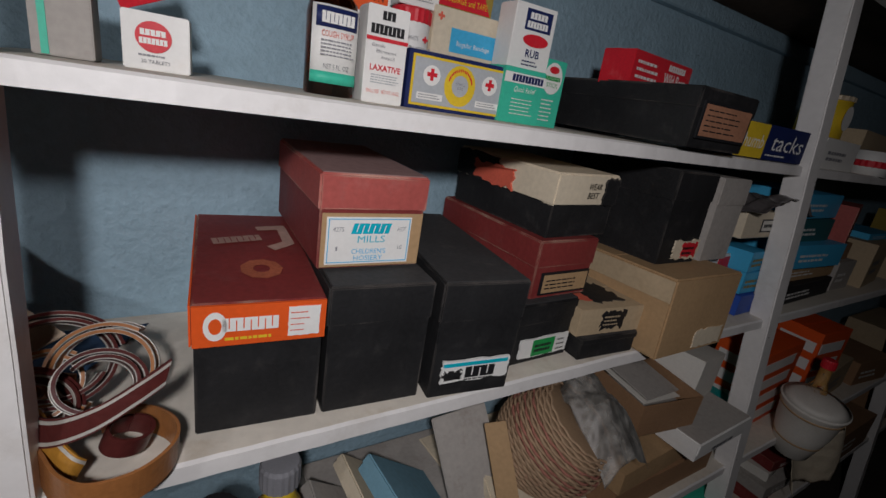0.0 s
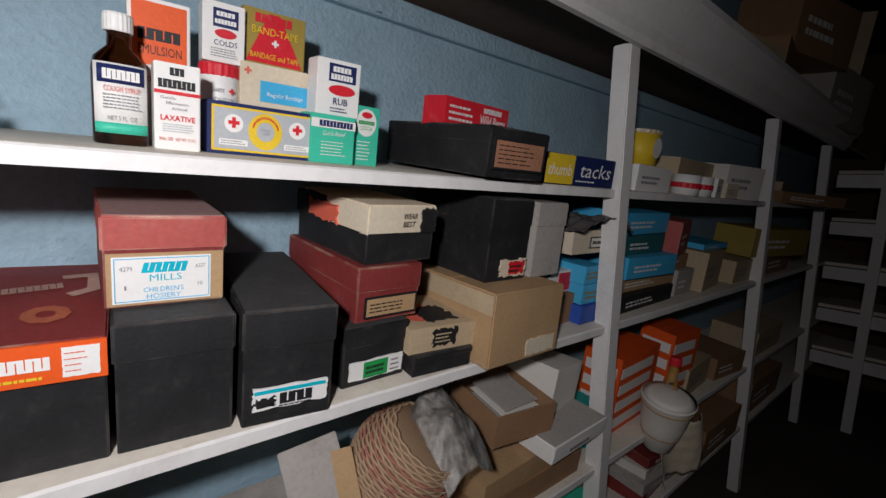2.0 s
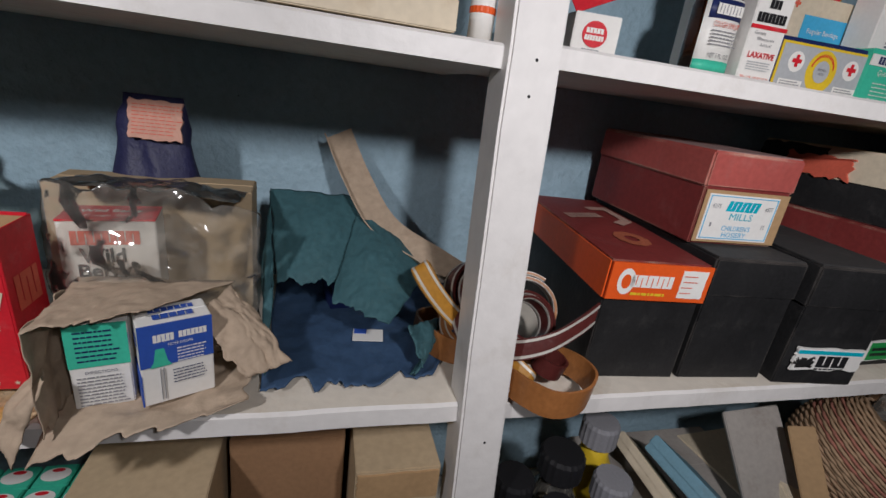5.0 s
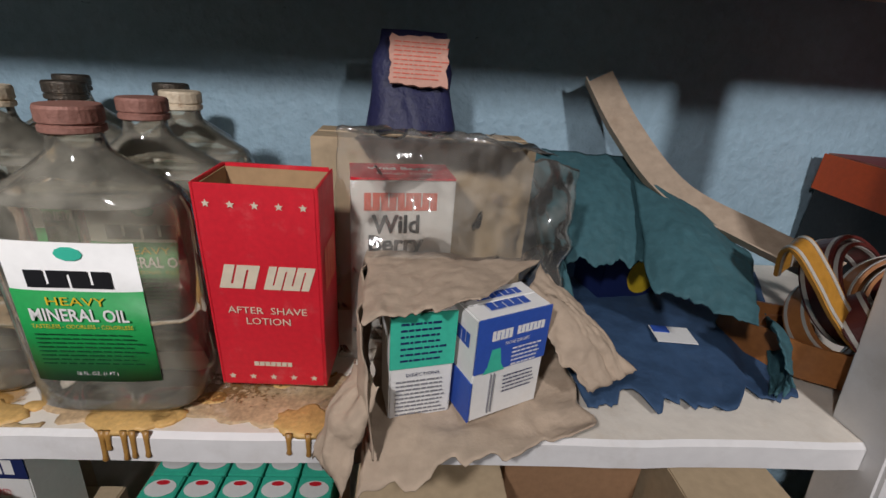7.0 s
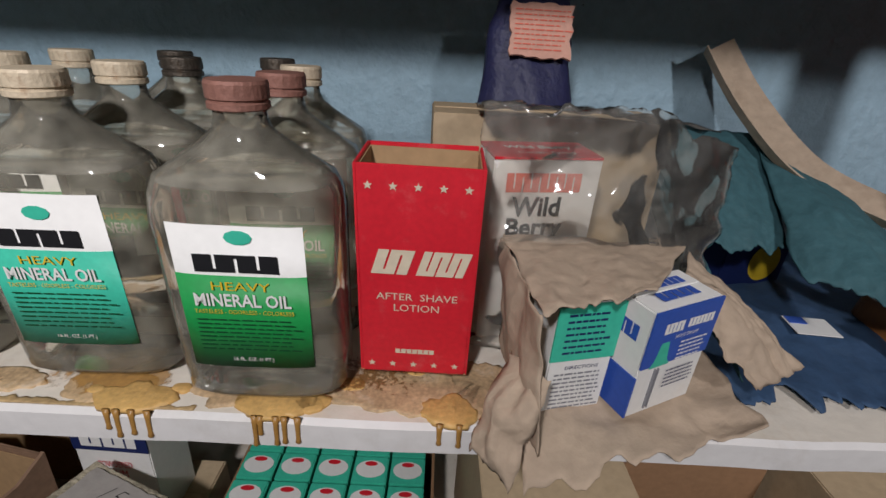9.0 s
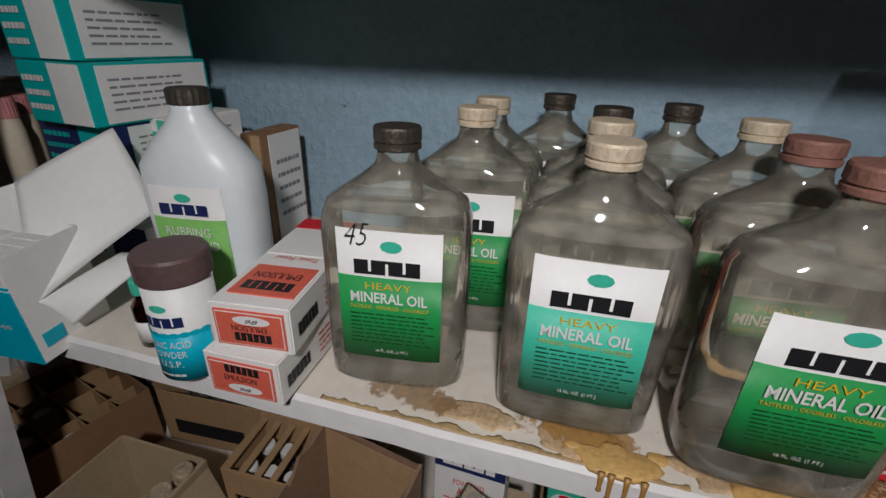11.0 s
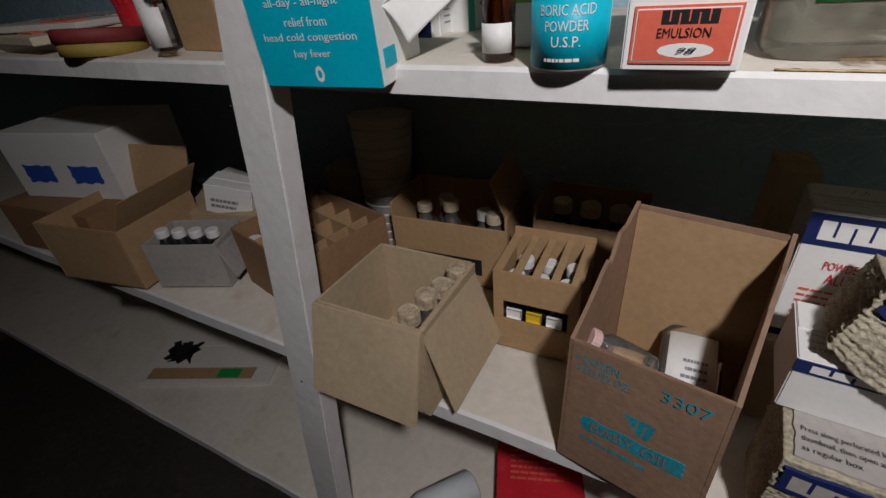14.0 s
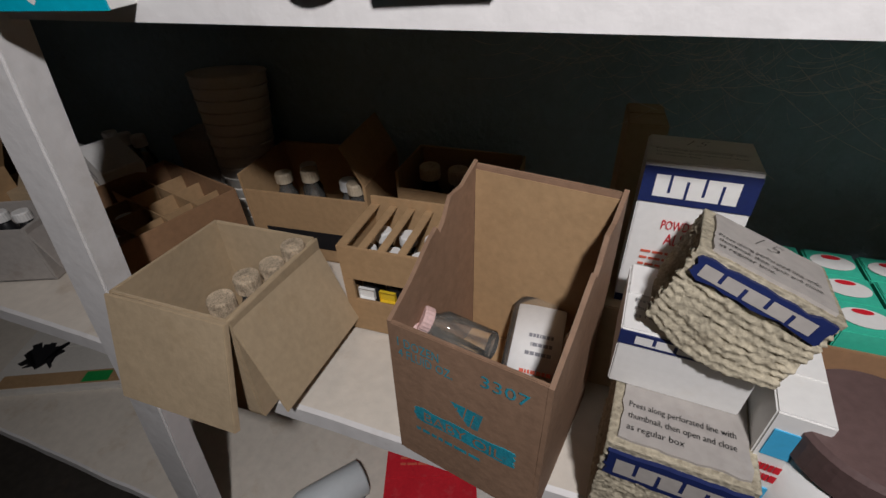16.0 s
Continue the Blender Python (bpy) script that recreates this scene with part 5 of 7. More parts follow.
belt(p, a, LEATHER, SILVERT, 0.020, "brown belt with pale edge trim, looped")
belt([(-0.175, 0.042, 1.040), (-0.150, 0.012, 1.046), (-0.120, -0.004, 1.060), (-0.090, -0.004, 1.077), (-0.068, 0.002, 1.089)], [(0.25, 0.15, 0.9)] * 5, DKLEATHER, SILVERT, 0.024, "dark brown belt end with silver edge trim")
belt([(-0.222, 0.085, 1.090), (-0.236, 0.070, 1.112), (-0.243, 0.052, 1.118), (-0.230, 0.043, 1.098), (-0.205, 0.044, 1.070), (-0.172, 0.046, 1.046), (-0.152, 0.012, 1.034), (-0.138, -0.006, 1.024), (-0.132, -0.004, 1.016)], [(0.75, 0.35, 0.35)] * 5 + [(0.45, 0.2, 0.8)] * 4, GOLDL, SILVERT, 0.021, "ochre belt with silver edge trim bent over the coil")
for q, m1, lb in (((-0.158, 0.088, 1.072, 0.054, (62, 8, 20), 10, 690, 44, 0.85, -0.28), DKLEATHER, "dark brown belt with silver trim in a tall coil"),
                  ((-0.118, 0.078, 1.064, 0.047, (70, -14, -8), 40, 600, 40, 0.9, -0.22), LEATHER, "tan belt with pale edge trim standing in the heap"),
                  ((-0.172, 0.050, 1.050, 0.040, (48, 22, 30), -60, 470, 36, 0.85, -0.25), DKLEATHER, "dark brown trimmed belt wound at the front of the heap")):
    p, a = coil(*q)
    belt(p, a, m1, SILVERT, 0.021, lb)
for i, (cx, cy, cz, r, tl) in enumerate(((-0.100, 0.020, 1.022, 0.022, (20, 10, 40)), (-0.185, 0.105, 1.022, 0.024, (12, -8, 0)))):
    p, a = coil(cx, cy, cz, r, tl, 0, 420, 24, 0.8, -0.3)
    belt(p, a, DKLEATHER if i == 0 else LEATHER, None, 0.018, "narrow brown belt rolled up inside the coil")

# emulsion cartons, powder tin, compound bottle
for x, y, z, yaw, d, lb in ((-1.038, -0.016, M_Z + 0.001, 2, 0.13, "white emulsion carton with salmon label lying on its side"), (-1.031, -0.014, 1.0375, 7, 0.145, "white emulsion carton stacked on another")):
    w, h = 0.056, 0.035
    t = carton("emulsion_carton", at(x, y, z, yaw, 0), w, d, h, LABELW, lb, "carton", "emulsion cartons")
    f = face_of("front", w, d, h)
    patch(t, f, 0.004, 0.004, 0.048, 0.027, SALMON, "printed_panel", 0.0006)
    patch(t, f, 0.0052, 0.0052, 0.0456, 0.0246, LABELW, "printed_rule", 0.0009)
    patch(t, f, 0.0058, 0.0058, 0.0444, 0.0234, SALMON, "printed_panel", 0.0012)
    words(t, f, "EMULSION", 0.016, 0.0165, 0.024, 0.0045, INK, 0.0016, flip=(z > 1.02))
    emblem(t, f, 0.017, 0.0085 if z > 1.02 else 0.0225, 0.026, 0.0065, 6, INK, 0.0016)
    disc(t, f, 0.030, 0.0245 if z > 1.02 else 0.0105, 0.013, 0.0035, LABELW, 0.0016, 0, "price_mark", 14)
    words(t, f, "98", 0.026, 0.023 if z > 1.02 else 0.009, 0.009, 0.003, INK, 0.002, 0.4)
    f = face_of("top", w, d, h)
    patch(t, f, 0.007, 0.012, 0.046, 0.040, SALMON, "printed_panel", 0.0010)
    words(t, f, "EMULSION", 0.013, 0.033, 0.034, 0.008, INK, 0.0014, flip=True)
    emblem(t, f, 0.012, 0.018, 0.036, 0.011, 6, INK, 0.0014)
    words(t, f, "Tonic Food", 0.013, 0.062, 0.034, 0.006, SALMON, 0.0010, 0.3, flip=True)
    patch(t, f, 0.001, d - 0.022, 0.054, 0.021, RED, "printed_panel", 0.0010)
    f = face_of("right", w, d, h)
    emblem(t, f, 0.008, 0.010, 0.03, 0.010, 6, INK, 0.0006)
    bars(t, f, 0.05, 0.007, 0.06, 0.020, 4, SALMON, 0.9, 0.0006, 5, 0.3)

t = thing("powder_tin", at(-1.072, 0.008, M_Z + 0.001, 8, 0), "white and cyan boric acid powder tin with brown lid", "tin")
piece("tin_body", bm_mesh("tin_body", tube_bm([(0, 0.0215, 0.0215), (0.001, 0.0225, 0.0225), (0.078, 0.0225, 0.0225)], 36), LABELW, True), t)
k = 48
bm = tube_bm([(0.076, 0.0236, 0.0236), (0.077, 0.0242, 0.0242), (0.093, 0.0242, 0.0242), (0.095, 0.0228, 0.0228)], k)
piece("lid", bm_mesh("lid", bm, BROWNP), t, None, "mauve-brown lid")
wrap(t, 0.0225, 0.0225, 2, 0.0015, 0.040, 0.0222, CYAN, 0.0005, "printed_panel", n=20)
for i in range(9):
    bend(disc(t, front_at(-0.0226), -0.026 + 0.0065 * i, 0.040, 0.0038, 0.0022, CYAN, 0.0006, 0, "printed_wave", 10), 0.0228)
f = front_at(-0.0226)
bend(emblem(t, f, -0.013, 0.046, 0.028, 0.008, 4, NAVY, 0.0004), 0.0228)
bend(disc(t, f, 0.0, 0.061, 0.006, 0.003, MINT, 0.0006, 0, "printed_bird", 10), 0.0228)
bend(words(t, f, "BORIC ACID", -0.0155, 0.0295, 0.031, 0.0055, LABELW, 0.0004), 0.0228)
bend(words(t, f, "POWDER", -0.012, 0.0215, 0.024, 0.0055, LABELW, 0.0004), 0.0228)
bend(words(t, f, "U.S.P.", -0.008, 0.0135, 0.016, 0.0055, LABELW, 0.0004), 0.0228)
bend(bars(t, f, -0.012, 0.005, 0.024, 0.003, 1, LABELW, 0.9, 0.0004, 4, 0.6), 0.0228)

t = bottle_round("compound_bottle", at(-1.110, 0.088, M_Z + 0.005, 8, 0), [(0, 0.042, 0.026, 3), (0.004, 0.046, 0.029, 3), (0.03, 0.0455, 0.029, 3), (0.105, 0.048, 0.030, 2.8), (0.130, 0.047, 0.029, 2.6), (0.146, 0.036, 0.025, 2.3), (0.162, 0.021, 0.018, 2.0), (0.172, 0.0145, 0.0145, 2), (0.186, 0.014, 0.014, 2)], MILKY, "frosted plastic rubbing compound bottle with green label", DARKCAP, 0.0150, 0.176, 0.012)
wrap(t, 0.0465, 0.0295, 2.9, 0.03, 0.118, 0.031, LABELW, 0.0006)
wrap(t, 0.0465, 0.0295, 2.9, 0.03, 0.092, 0.0311, LIME, 0.0011, "printed_panel")
f = front_at(-0.0295)
emblem(t, f, -0.021, 0.0955, 0.042, 0.009, 4, NAVY, 0.0014)
disc(t, f, 0, 0.1095, 0.007, 0.0035, MINT, 0.0014, 0, "printed_bird", 10)
words(t, f, "RUBBING", -0.019, 0.078, 0.038, 0.0075, LABELW, 0.0018)
words(t, f, "COMPOUND", -0.025, 0.067, 0.050, 0.0075, LABELW, 0.0018)
t = bottle_round("tiny_bottle", at(-1.122, 0.020, M_Z + 0.001, 0, 0), [(0, 0.010, 0.010), (0.001, 0.011, 0.011), (0.035, 0.011, 0.011), (0.042, 0.007, 0.007), (0.048, 0.006, 0.006)], AMBER, "tiny brown glass bottle with mint cap", MINT, 0.008, 0.046, 0.012)
wrap(t, 0.011, 0.011, 2, 0.006, 0.024, 0.0105, LABELW, 0.0004)

# open display carton over the post
t = open_box("display_carton", at(-1.296, -0.026, 0.986, 4, 3.0), 0.104, 0.062, 0.092, LABELW, "open white and cyan cold-capsule display carton", None, 0.0014, category="carton")
f = face_of("front", 0.104, 0.062, 0.092)
patch(t, f, 0.0, 0.0, 0.104, 0.066, CYAN, "printed_panel", 0.0006)
patch(t, f, 0.0, 0.068, 0.104, 0.002, CYAN, "printed_rule", 0.0006)
patch(t, f, 0.0, 0.0885, 0.104, 0.0025, CYAN, "printed_rule", 0.0006)
emblem(t, f, 0.004, 0.0725, 0.094, 0.014, 6, INK, 0.0006)
words(t, f, "all-day - all-night", 0.018, 0.052, 0.062, 0.007, LABELW, 0.001)
words(t, f, "relief from", 0.032, 0.041, 0.036, 0.006, LABELW, 0.001)
words(t, f, "head cold congestion", 0.010, 0.030, 0.080, 0.007, LABELW, 0.001)
words(t, f, "hay fever", 0.034, 0.019, 0.032, 0.007, LABELW, 0.001)
disc(t, f, 0.052, 0.009, 0.004, 0.006, LABELW, 0.001, 0.5, "printed_mark", 8)
patch(t, face_of("right", 0.104, 0.062, 0.092), 0.006, 0.012, 0.016, 0.012, CYAN, "printed_mark", 0.0006)
inv = t.matrix_world.inverted()
def quad_panel(name, p0, p1, p2, p3, bow):
    """A bowed board panel between four corners."""
    piece(name, sheet(lambda u, v: p0.lerp(p1, u).lerp(p3.lerp(p2, u), v) + Vector((0, -bow * math.sin(math.pi * u), bow * math.sin(math.pi * v))), 14, 14, LABELW, 0.0012), t, inv)


quad_panel("back_panel", Vector((-1.330, -0.015, 1.081)), Vector((-1.250, 0.028, 1.116)), Vector((-1.248, 0.022, 1.064)), Vector((-1.327, -0.020, 1.061)), 0.001)
quad_panel("lid_panel", Vector((-1.252, 0.028, 1.116)), Vector((-1.209, 0.085, 1.158)), Vector((-1.168, 0.080, 1.091)), Vector((-1.194, -0.012, 1.037)), 0.003)
quad_panel("tuck_panel", Vector((-1.194, -0.012, 1.037)), Vector((-1.189, 0.055, 1.055)), Vector((-1.160, 0.055, 1.050)), Vector((-1.182, 0.000, 1.014)), 0.003)
for i in range(3):
    c = carton("capsule_carton", at(-1.290 + 0.0325 * i, -0.006 + 0.003 * i, 0.991, 4, 2), 0.030, 0.02, 0.090, LABELW, "small white capsule carton inside the display", "carton", "capsule cartons")
    bars(c, face_of("front", 0.031, 0.02, 0.078), 0.003, 0.066, 0.025, 0.007, 1, INK, 0.95, 0.0006, i, 0.7)

# cartons behind, at the wall
TB = "teal and white carton of a wall stack"
for x, y, z, yaw, w, d, h, m1, m2, lb in ((-1.335, 0.10, 1.206, -4, 0.082, 0.13, 0.054, TEAL, LABELW, TB), (-1.325, 0.10, 1.1505, -6, 0.090, 0.13, 0.054, TEAL, LABELW, TB),
                                     (-1.345, 0.12, 1.100, -4, 0.110, 0.12, 0.050, NAVY, TEAL, "navy and teal carton under teal cartons"),
                                     (-1.335, 0.12, 1.050, -4, 0.10, 0.12, 0.050, LABELW, TEAL, "white and teal carton in a wall stack"),
                                     (-1.335, 0.12, 1.004, -2, 0.11, 0.12, 0.045, LABELW, NAVY, "white and navy carton at the bottom of a stack"),
                                     (-1.248, 0.15, 1.098, -3, 0.046, 0.09, 0.056, LABELW, MINT, "white and mint cold-remedy carton"),
                                     (-1.250, 0.15, 1.006, -3, 0.048, 0.09, 0.090, MINT, LABELW, "mint and white cold-remedy carton"),
                                     (-1.200, 0.185, 1.012, 4, 0.030, 0.08, 0.115, LABELW, NAVY, "white, navy and mint carton at the wall"),
                                     (-1.168, 0.205, 1.010, -3, 0.026, 0.07, 0.128, BROWNB, KRAFT, "brown paper parcel at the wall")):
    c = carton("remedy_carton", at(x, y, z, yaw, 0), w, d, h, m1, lb, "carton", "remedy cartons at the wall")
    f = face_of("front", w, d, h)
    patch(c, f, w * 0.52, 0.001, w * 0.46, h - 0.002, m2, "printed_panel", 0.0006)
    bars(c, f, 0.006, h * 0.15, w * 0.4, h * 0.7, 3, m2, 0.9, 0.001, int(x * -100), 0.4)
    f = face_of("right", w, d, h)
    patch(c, f, 0.012, 0.002, d - 0.016, h - 0.004, m2 if m2 is LABELW else LABELW, "printed_panel", 0.0006)
    bars(c, f, 0.02, h * 0.2, d * 0.7, h * 0.6, 5, GREYT, 0.9, 0.001, 3, 0.3)
for x, y in ((-1.375, 0.12), (-1.40, 0.15)):
    bottle_round("talc_bottle", at(x, y, M_Z + 0.006, 0, 0), [(0, 0.014, 0.012), (0.13, 0.014, 0.012), (0.145, 0.010, 0.010)], CREAM, "cream talc bottle with pink cap", mat("pink_plastic", (0.62, 0.25, 0.24), 0.5), 0.011, 0.142, 0.02)

# dried spill over the shelf edge
def spill(x, y, w, d, drips, seed, label, liquid=OCHRE, thick=1.0):
    t = thing("dried_spill", pose(x, y, M_Z), label, "stain", "dried spills", kind="stuff")
    rnd = random.Random(seed)
    bm = tube_bm([(-0.002, w * 0.52, d * 0.52), (0.0006 * thick, w * 0.5, d * 0.5), (0.0011 * thick, w * 0.44, d * 0.42)], 48)
    for v in bm.verts:
        k = 1 + 0.45 * noise.noise((v.co.x * 70, v.co.y * 70, seed)) + 0.2 * noise.noise((v.co.x * 200, v.co.y * 200, seed))
        v.co.x, v.co.y = v.co.x * k, max(v.co.y * k, -y + -0.0012)
        v.co.z += 0.102 * max(v.co.y + y, 0) + 0.0008
    piece("pool", bm_mesh("pool", bm, liquid, True), t)
    for i in range(drips):
        ln, dx = rnd.uniform(0.010, 0.019), w * (-0.32 + 0.64 * (i + 0.5) / drips) + rnd.uniform(-0.002, 0.002)
        b = tube_bm([(0.0022, 0.0022, 0.0012), (-0.004, 0.0016, 0.001), (-ln * 0.8, 0.0013, 0.001), (-ln, 0.0018, 0.0014), (-ln - 0.0012, 0.0008, 0.0006)], 10)
        piece("drip", bm_mesh("drip", b, DRIP, True), t, Matrix.Translation((dx, -y - 0.0008, 0)))
    return t


spill(-0.768, 0.012, 0.050, 0.024, 4, 1, "dried ochre spill running over the shelf edge")
spill(-0.681, 0.011, 0.052, 0.024, 5, 2, "dried ochre spill running over the shelf edge")
spill(-0.578, 0.012, 0.036, 0.026, 2, 3, "dried ochre spill with a dark flake")


# stains soaked into the board
def board_stain(x, y, w, d, material, label, lift):
    t = thing("board_stain", pose(x, y, M_Z + lift), label, "stain", "board stains", kind="stuff")
    v = [(sx * w / 2, sy * d / 2, 0.1025 * (y + sy * d / 2)) for sx, sy in ((-1, -1), (1, -1), (1, 1), (-1, 1))]
    piece("stain", mesh_of("stain", v, [(0, 1, 2, 3)], material), t)
    return t


AMBER, UMBER, RUSTY = stain("amber_stain", (0.50, 0.27, 0.07), 60, 0.66), stain("umber_stain", (0.36, 0.22, 0.10), 75, 0.72, 0.7), stain("rust_specks", (0.26, 0.11, 0.03), 260, 0.78)
for i, (x, y, w, d, m2, lb) in enumerate((
        (-0.575, 0.034, 0.130, 0.066, AMBER, "amber oil stain soaked into the white board"),
        (-0.690, 0.022, 0.098, 0.042, UMBER, "brown oil stain along the board edge"),
        (-0.790, 0.024, 0.100, 0.044, AMBER, "amber oil stain soaked into the white board"),
        (-0.900, 0.022, 0.118, 0.038, UMBER, "brown varnish stain along the board edge"),
        (-0.660, 0.036, 0.240, 0.064, RUSTY, "rusty specks scattered on the board"))):
    board_stain(x, y + 0.002, w, d, m2, lb, 0.0006 + 0.00035 * i)

# upper shelf, other bay
t = carton("flat_carton", at(-0.385, 0.005, U_Z - 0.004, 1, 1.0), 0.143, 0.2, 0.024, CREAM, "flat dusty cream carton on the upper shelf", "carton")
t = carton("flat_carton", at(-0.62, 0.06, U_Z - 0.004, 0, 1.0), 0.22, 0.18, 0.03, CREAM, "long cream carton on the upper shelf", "carton")
t = bottle_round("pill_bottle", at(-0.212, 0.04, U_Z - 0.003, 0, 0), [(0, 0.011, 0.011), (0.05, 0.011, 0.011)], LABELW, "small white tablet bottle with orange band", ORANGE, 0.0112, 0.022, 0.006)

# dried varnish line along the board's edge
t = thing("varnish_line", pose(0, 0, M_Z), "dried brown varnish line along the shelf edge", "stain", kind="stuff")
piece("line", sheet(lambda u, v: Vector((-0.965 + 0.235 * u, 0.003 + (0.0045 + 0.005 * noise.noise((u * 14, 0, 1)) + 0.003 * noise.noise((u * 50, 0, 2))) * v, 0.0012 + 0.0006 * noise.noise((u * 40, v * 3, 3)))), 120, 3, mat("brown_varnish", (0.46, 0.32, 0.16), 0.5, 0.4, 60, 0.3, dirt=0.6, dirt_col=(0.26, 0.14, 0.05)), 0.0006), t)
for i, (x, y, r) in enumerate(((-0.64, 0.03, 0.008), (-0.795, 0.016, 0.005), (-0.60, 0.045, 0.006), (-0.745, 0.020, 0.006), (-0.52, 0.025, 0.004), (-0.665, 0.012, 0.010), (-0.70, 0.02, 0.007))):
    spill(x, y, r * 2, r * 1.4, 0, 20 + i, "small dried ochre spot on the board")
for i, (x, y, w, d) in enumerate(((-0.595, 0.026, 0.105, 0.040), (-0.555, 0.035, 0.045, 0.045), (-0.70, 0.020, 0.070, 0.026), (-0.79, 0.020, 0.050, 0.026), (-0.86, 0.022, 0.060, 0.018))):
    spill(x, y, w, d, 0, 40 + i, "thin tea-brown stain soaked into the board", STAIN, 0.35)

# ---- lower shelf, under the bottles ----
def small_bottle(m, r, h, body, cap, label, group):
    t = bottle_round("small_bottle", m, [(0, r * 0.95, r * 0.95), (0.001, r, r), (h * 0.70, r, r), (h * 0.80, r * 0.62, r * 0.62), (h * 0.92, r * 0.55, r * 0.55)], body, label, cap, r * 0.78, h * 0.87, h * 0.13, n=16)
    tagged(t, group=group)
    return t


LZ = L_Z + 0.001
# tall case whose side walls drop from the back to the front
CASEB = mat("mauve_brown_board", (0.27, 0.165, 0.105), 0.72, 0.2, 30, 0.25, dirt=0.5, dirt_col=(0.17, 0.10, 0.065))
FADEDCYAN = mat("faded_cyan_ink", (0.02, 0.26, 0.34), 0.6, 0.4, 90, 0.1, dirt=0.6, dirt_col=(0.16, 0.115, 0.085))
CW, CD, CF, CB, CT = 0.114, 0.120, 0.136, 0.205, 0.0032
t = thing("oil_case", at(-1.047, -0.004, LZ, -11, -3.0), "open brown cardboard bottle case with blue print", "open box")


def case_side(x):
    """A side wall with a curved notch in its sloping rim."""
    rim = [(0, CF), (CD * 0.22, CF + 0.016), (CD * 0.42, CF + 0.035), (CD * 0.5, CF + 0.040), (CD * 0.53, CF + 0.034), (CD * 0.58, CF + 0.040), (CD * 0.66, CF + 0.056), (CD * 0.8, CB - 0.012), (CD, CB)]
    prof = [(CD, 0), (0, 0)] + rim
    n = len(prof)
    v = [(x + k * CT, y, z) for k in (0, 1) for y, z in prof]
    return mesh_of("side_wall", v, [tuple(range(n)), tuple(range(n, 2 * n))[::-1]] + [(i, i + n, (i + 1) % n + n, (i + 1) % n) for i in range(n)], CASEB)


piece("side_wall", case_side(0), t)
piece("side_wall", case_side(CW - CT), t)
piece("bottom", bm_mesh("bottom", block(CW - 2 * CT, CD - 2 * CT, CT, CT, CT, 0, 0.0005), KRAFT), t)
piece("back_wall", bm_mesh("back_wall", block(CW - 2 * CT, CT, CB - 0.002, CT, CD - CT, 0, 0.0006, 0.001, 3), CASEB), t)
piece("inner_lining", bm_mesh("inner_lining", block(CW - 2 * CT - 0.001, 0.0008, CB - 0.008, CT + 0.0005, CD - CT - 0.0012, 0.002, 0), KRAFT), t, None, "paler kraft inside")
piece("front_wall", bm_mesh("front_wall", block(CW - 2 * CT, CT, CF, CT, 0, 0, 0.0006, 0.0008, 4), CASEB), t)
piece("false_floor", bm_mesh("false_floor", block(CW - 2 * CT - 0.002, CD - 2 * CT - 0.002, 0.003, CT + 0.001, CT + 0.001, 0.036, 0.0006), KRAFT), t)
f = face_of("front", CW, CD, CF)
words(t, f, "1 DOZEN", 0.008, 0.118, 0.032, 0.008, FADEDCYAN, 0.0006)
words(t, f, "4 FLUID OZ.", 0.008, 0.108, 0.042, 0.008, FADEDCYAN, 0.0006)
words(t, f, "3307", 0.070, 0.114, 0.032, 0.010, FADEDCYAN, 0.0006)
emblem(t, f, 0.012, 0.068, 0.058, 0.018, 9, FADEDCYAN, 0.0006, 0.2)
patch(t, f, 0.018, 0.048, 0.078, 0.015, FADEDCYAN, "printed_band", 0.0006, "", 0.0012, 6)
words(t, f, "BABY OIL", 0.026, 0.0505, 0.062, 0.010, CASEB, 0.001)
bars(t, f, 0.018, 0.034, 0.064, 0.007, 1, FADEDCYAN, 0.9, 0.0006, 4, 0.5)
# bottles lying on the false floor of the case
b = thing("oil_bottle", Matrix.Translation((-0.956, 0.062, LZ + 0.072)) @ pose(0, 0, 0, -62, 0, 2) @ pose(0, 0, 0, 0, 180, 0), "clear flat bottle with white label lying in the case", "bottle")
piece("glass_body", bm_mesh("glass_body", tube_bm([(-0.047, 0.013, 0.008, 2.4), (-0.044, 0.020, 0.011, 2.6), (-0.036, 0.025, 0.013, 3), (0.036, 0.025, 0.013, 3), (0.048, 0.019, 0.011, 2.4), (0.054, 0.009, 0.008, 2)], 24), GLASS, True), b)
wrap(b, 0.025, 0.013, 3, -0.034, 0.030, 0.019, LABELW, 0.0006)
bars(b, front_at(-0.013), -0.014, 0.018, 0.028, 0.006, 1, SALMON, 0.9, 0.001, 3, 0.5)
bars(b, front_at(-0.013), -0.012, -0.012, 0.024, 0.022, 3, GREYT, 0.8, 0.001, 5, 0.4)
PINK = mat("pale_pink_plastic", (0.72, 0.50, 0.47), 0.5)
for q in (Matrix.Translation((-0.988, 0.042, LZ + 0.086)) @ pose(0, 0, 0, 0, -62, 20), Matrix.Translation((-0.994, 0.024, LZ + 0.082)) @ pose(0, 0, 0, 0, -66, 8)):
    small_bottle(q, 0.0125, 0.060, GLASS, PINK, "small clear bottle with pale pink cap in the case", "bottles in the case")

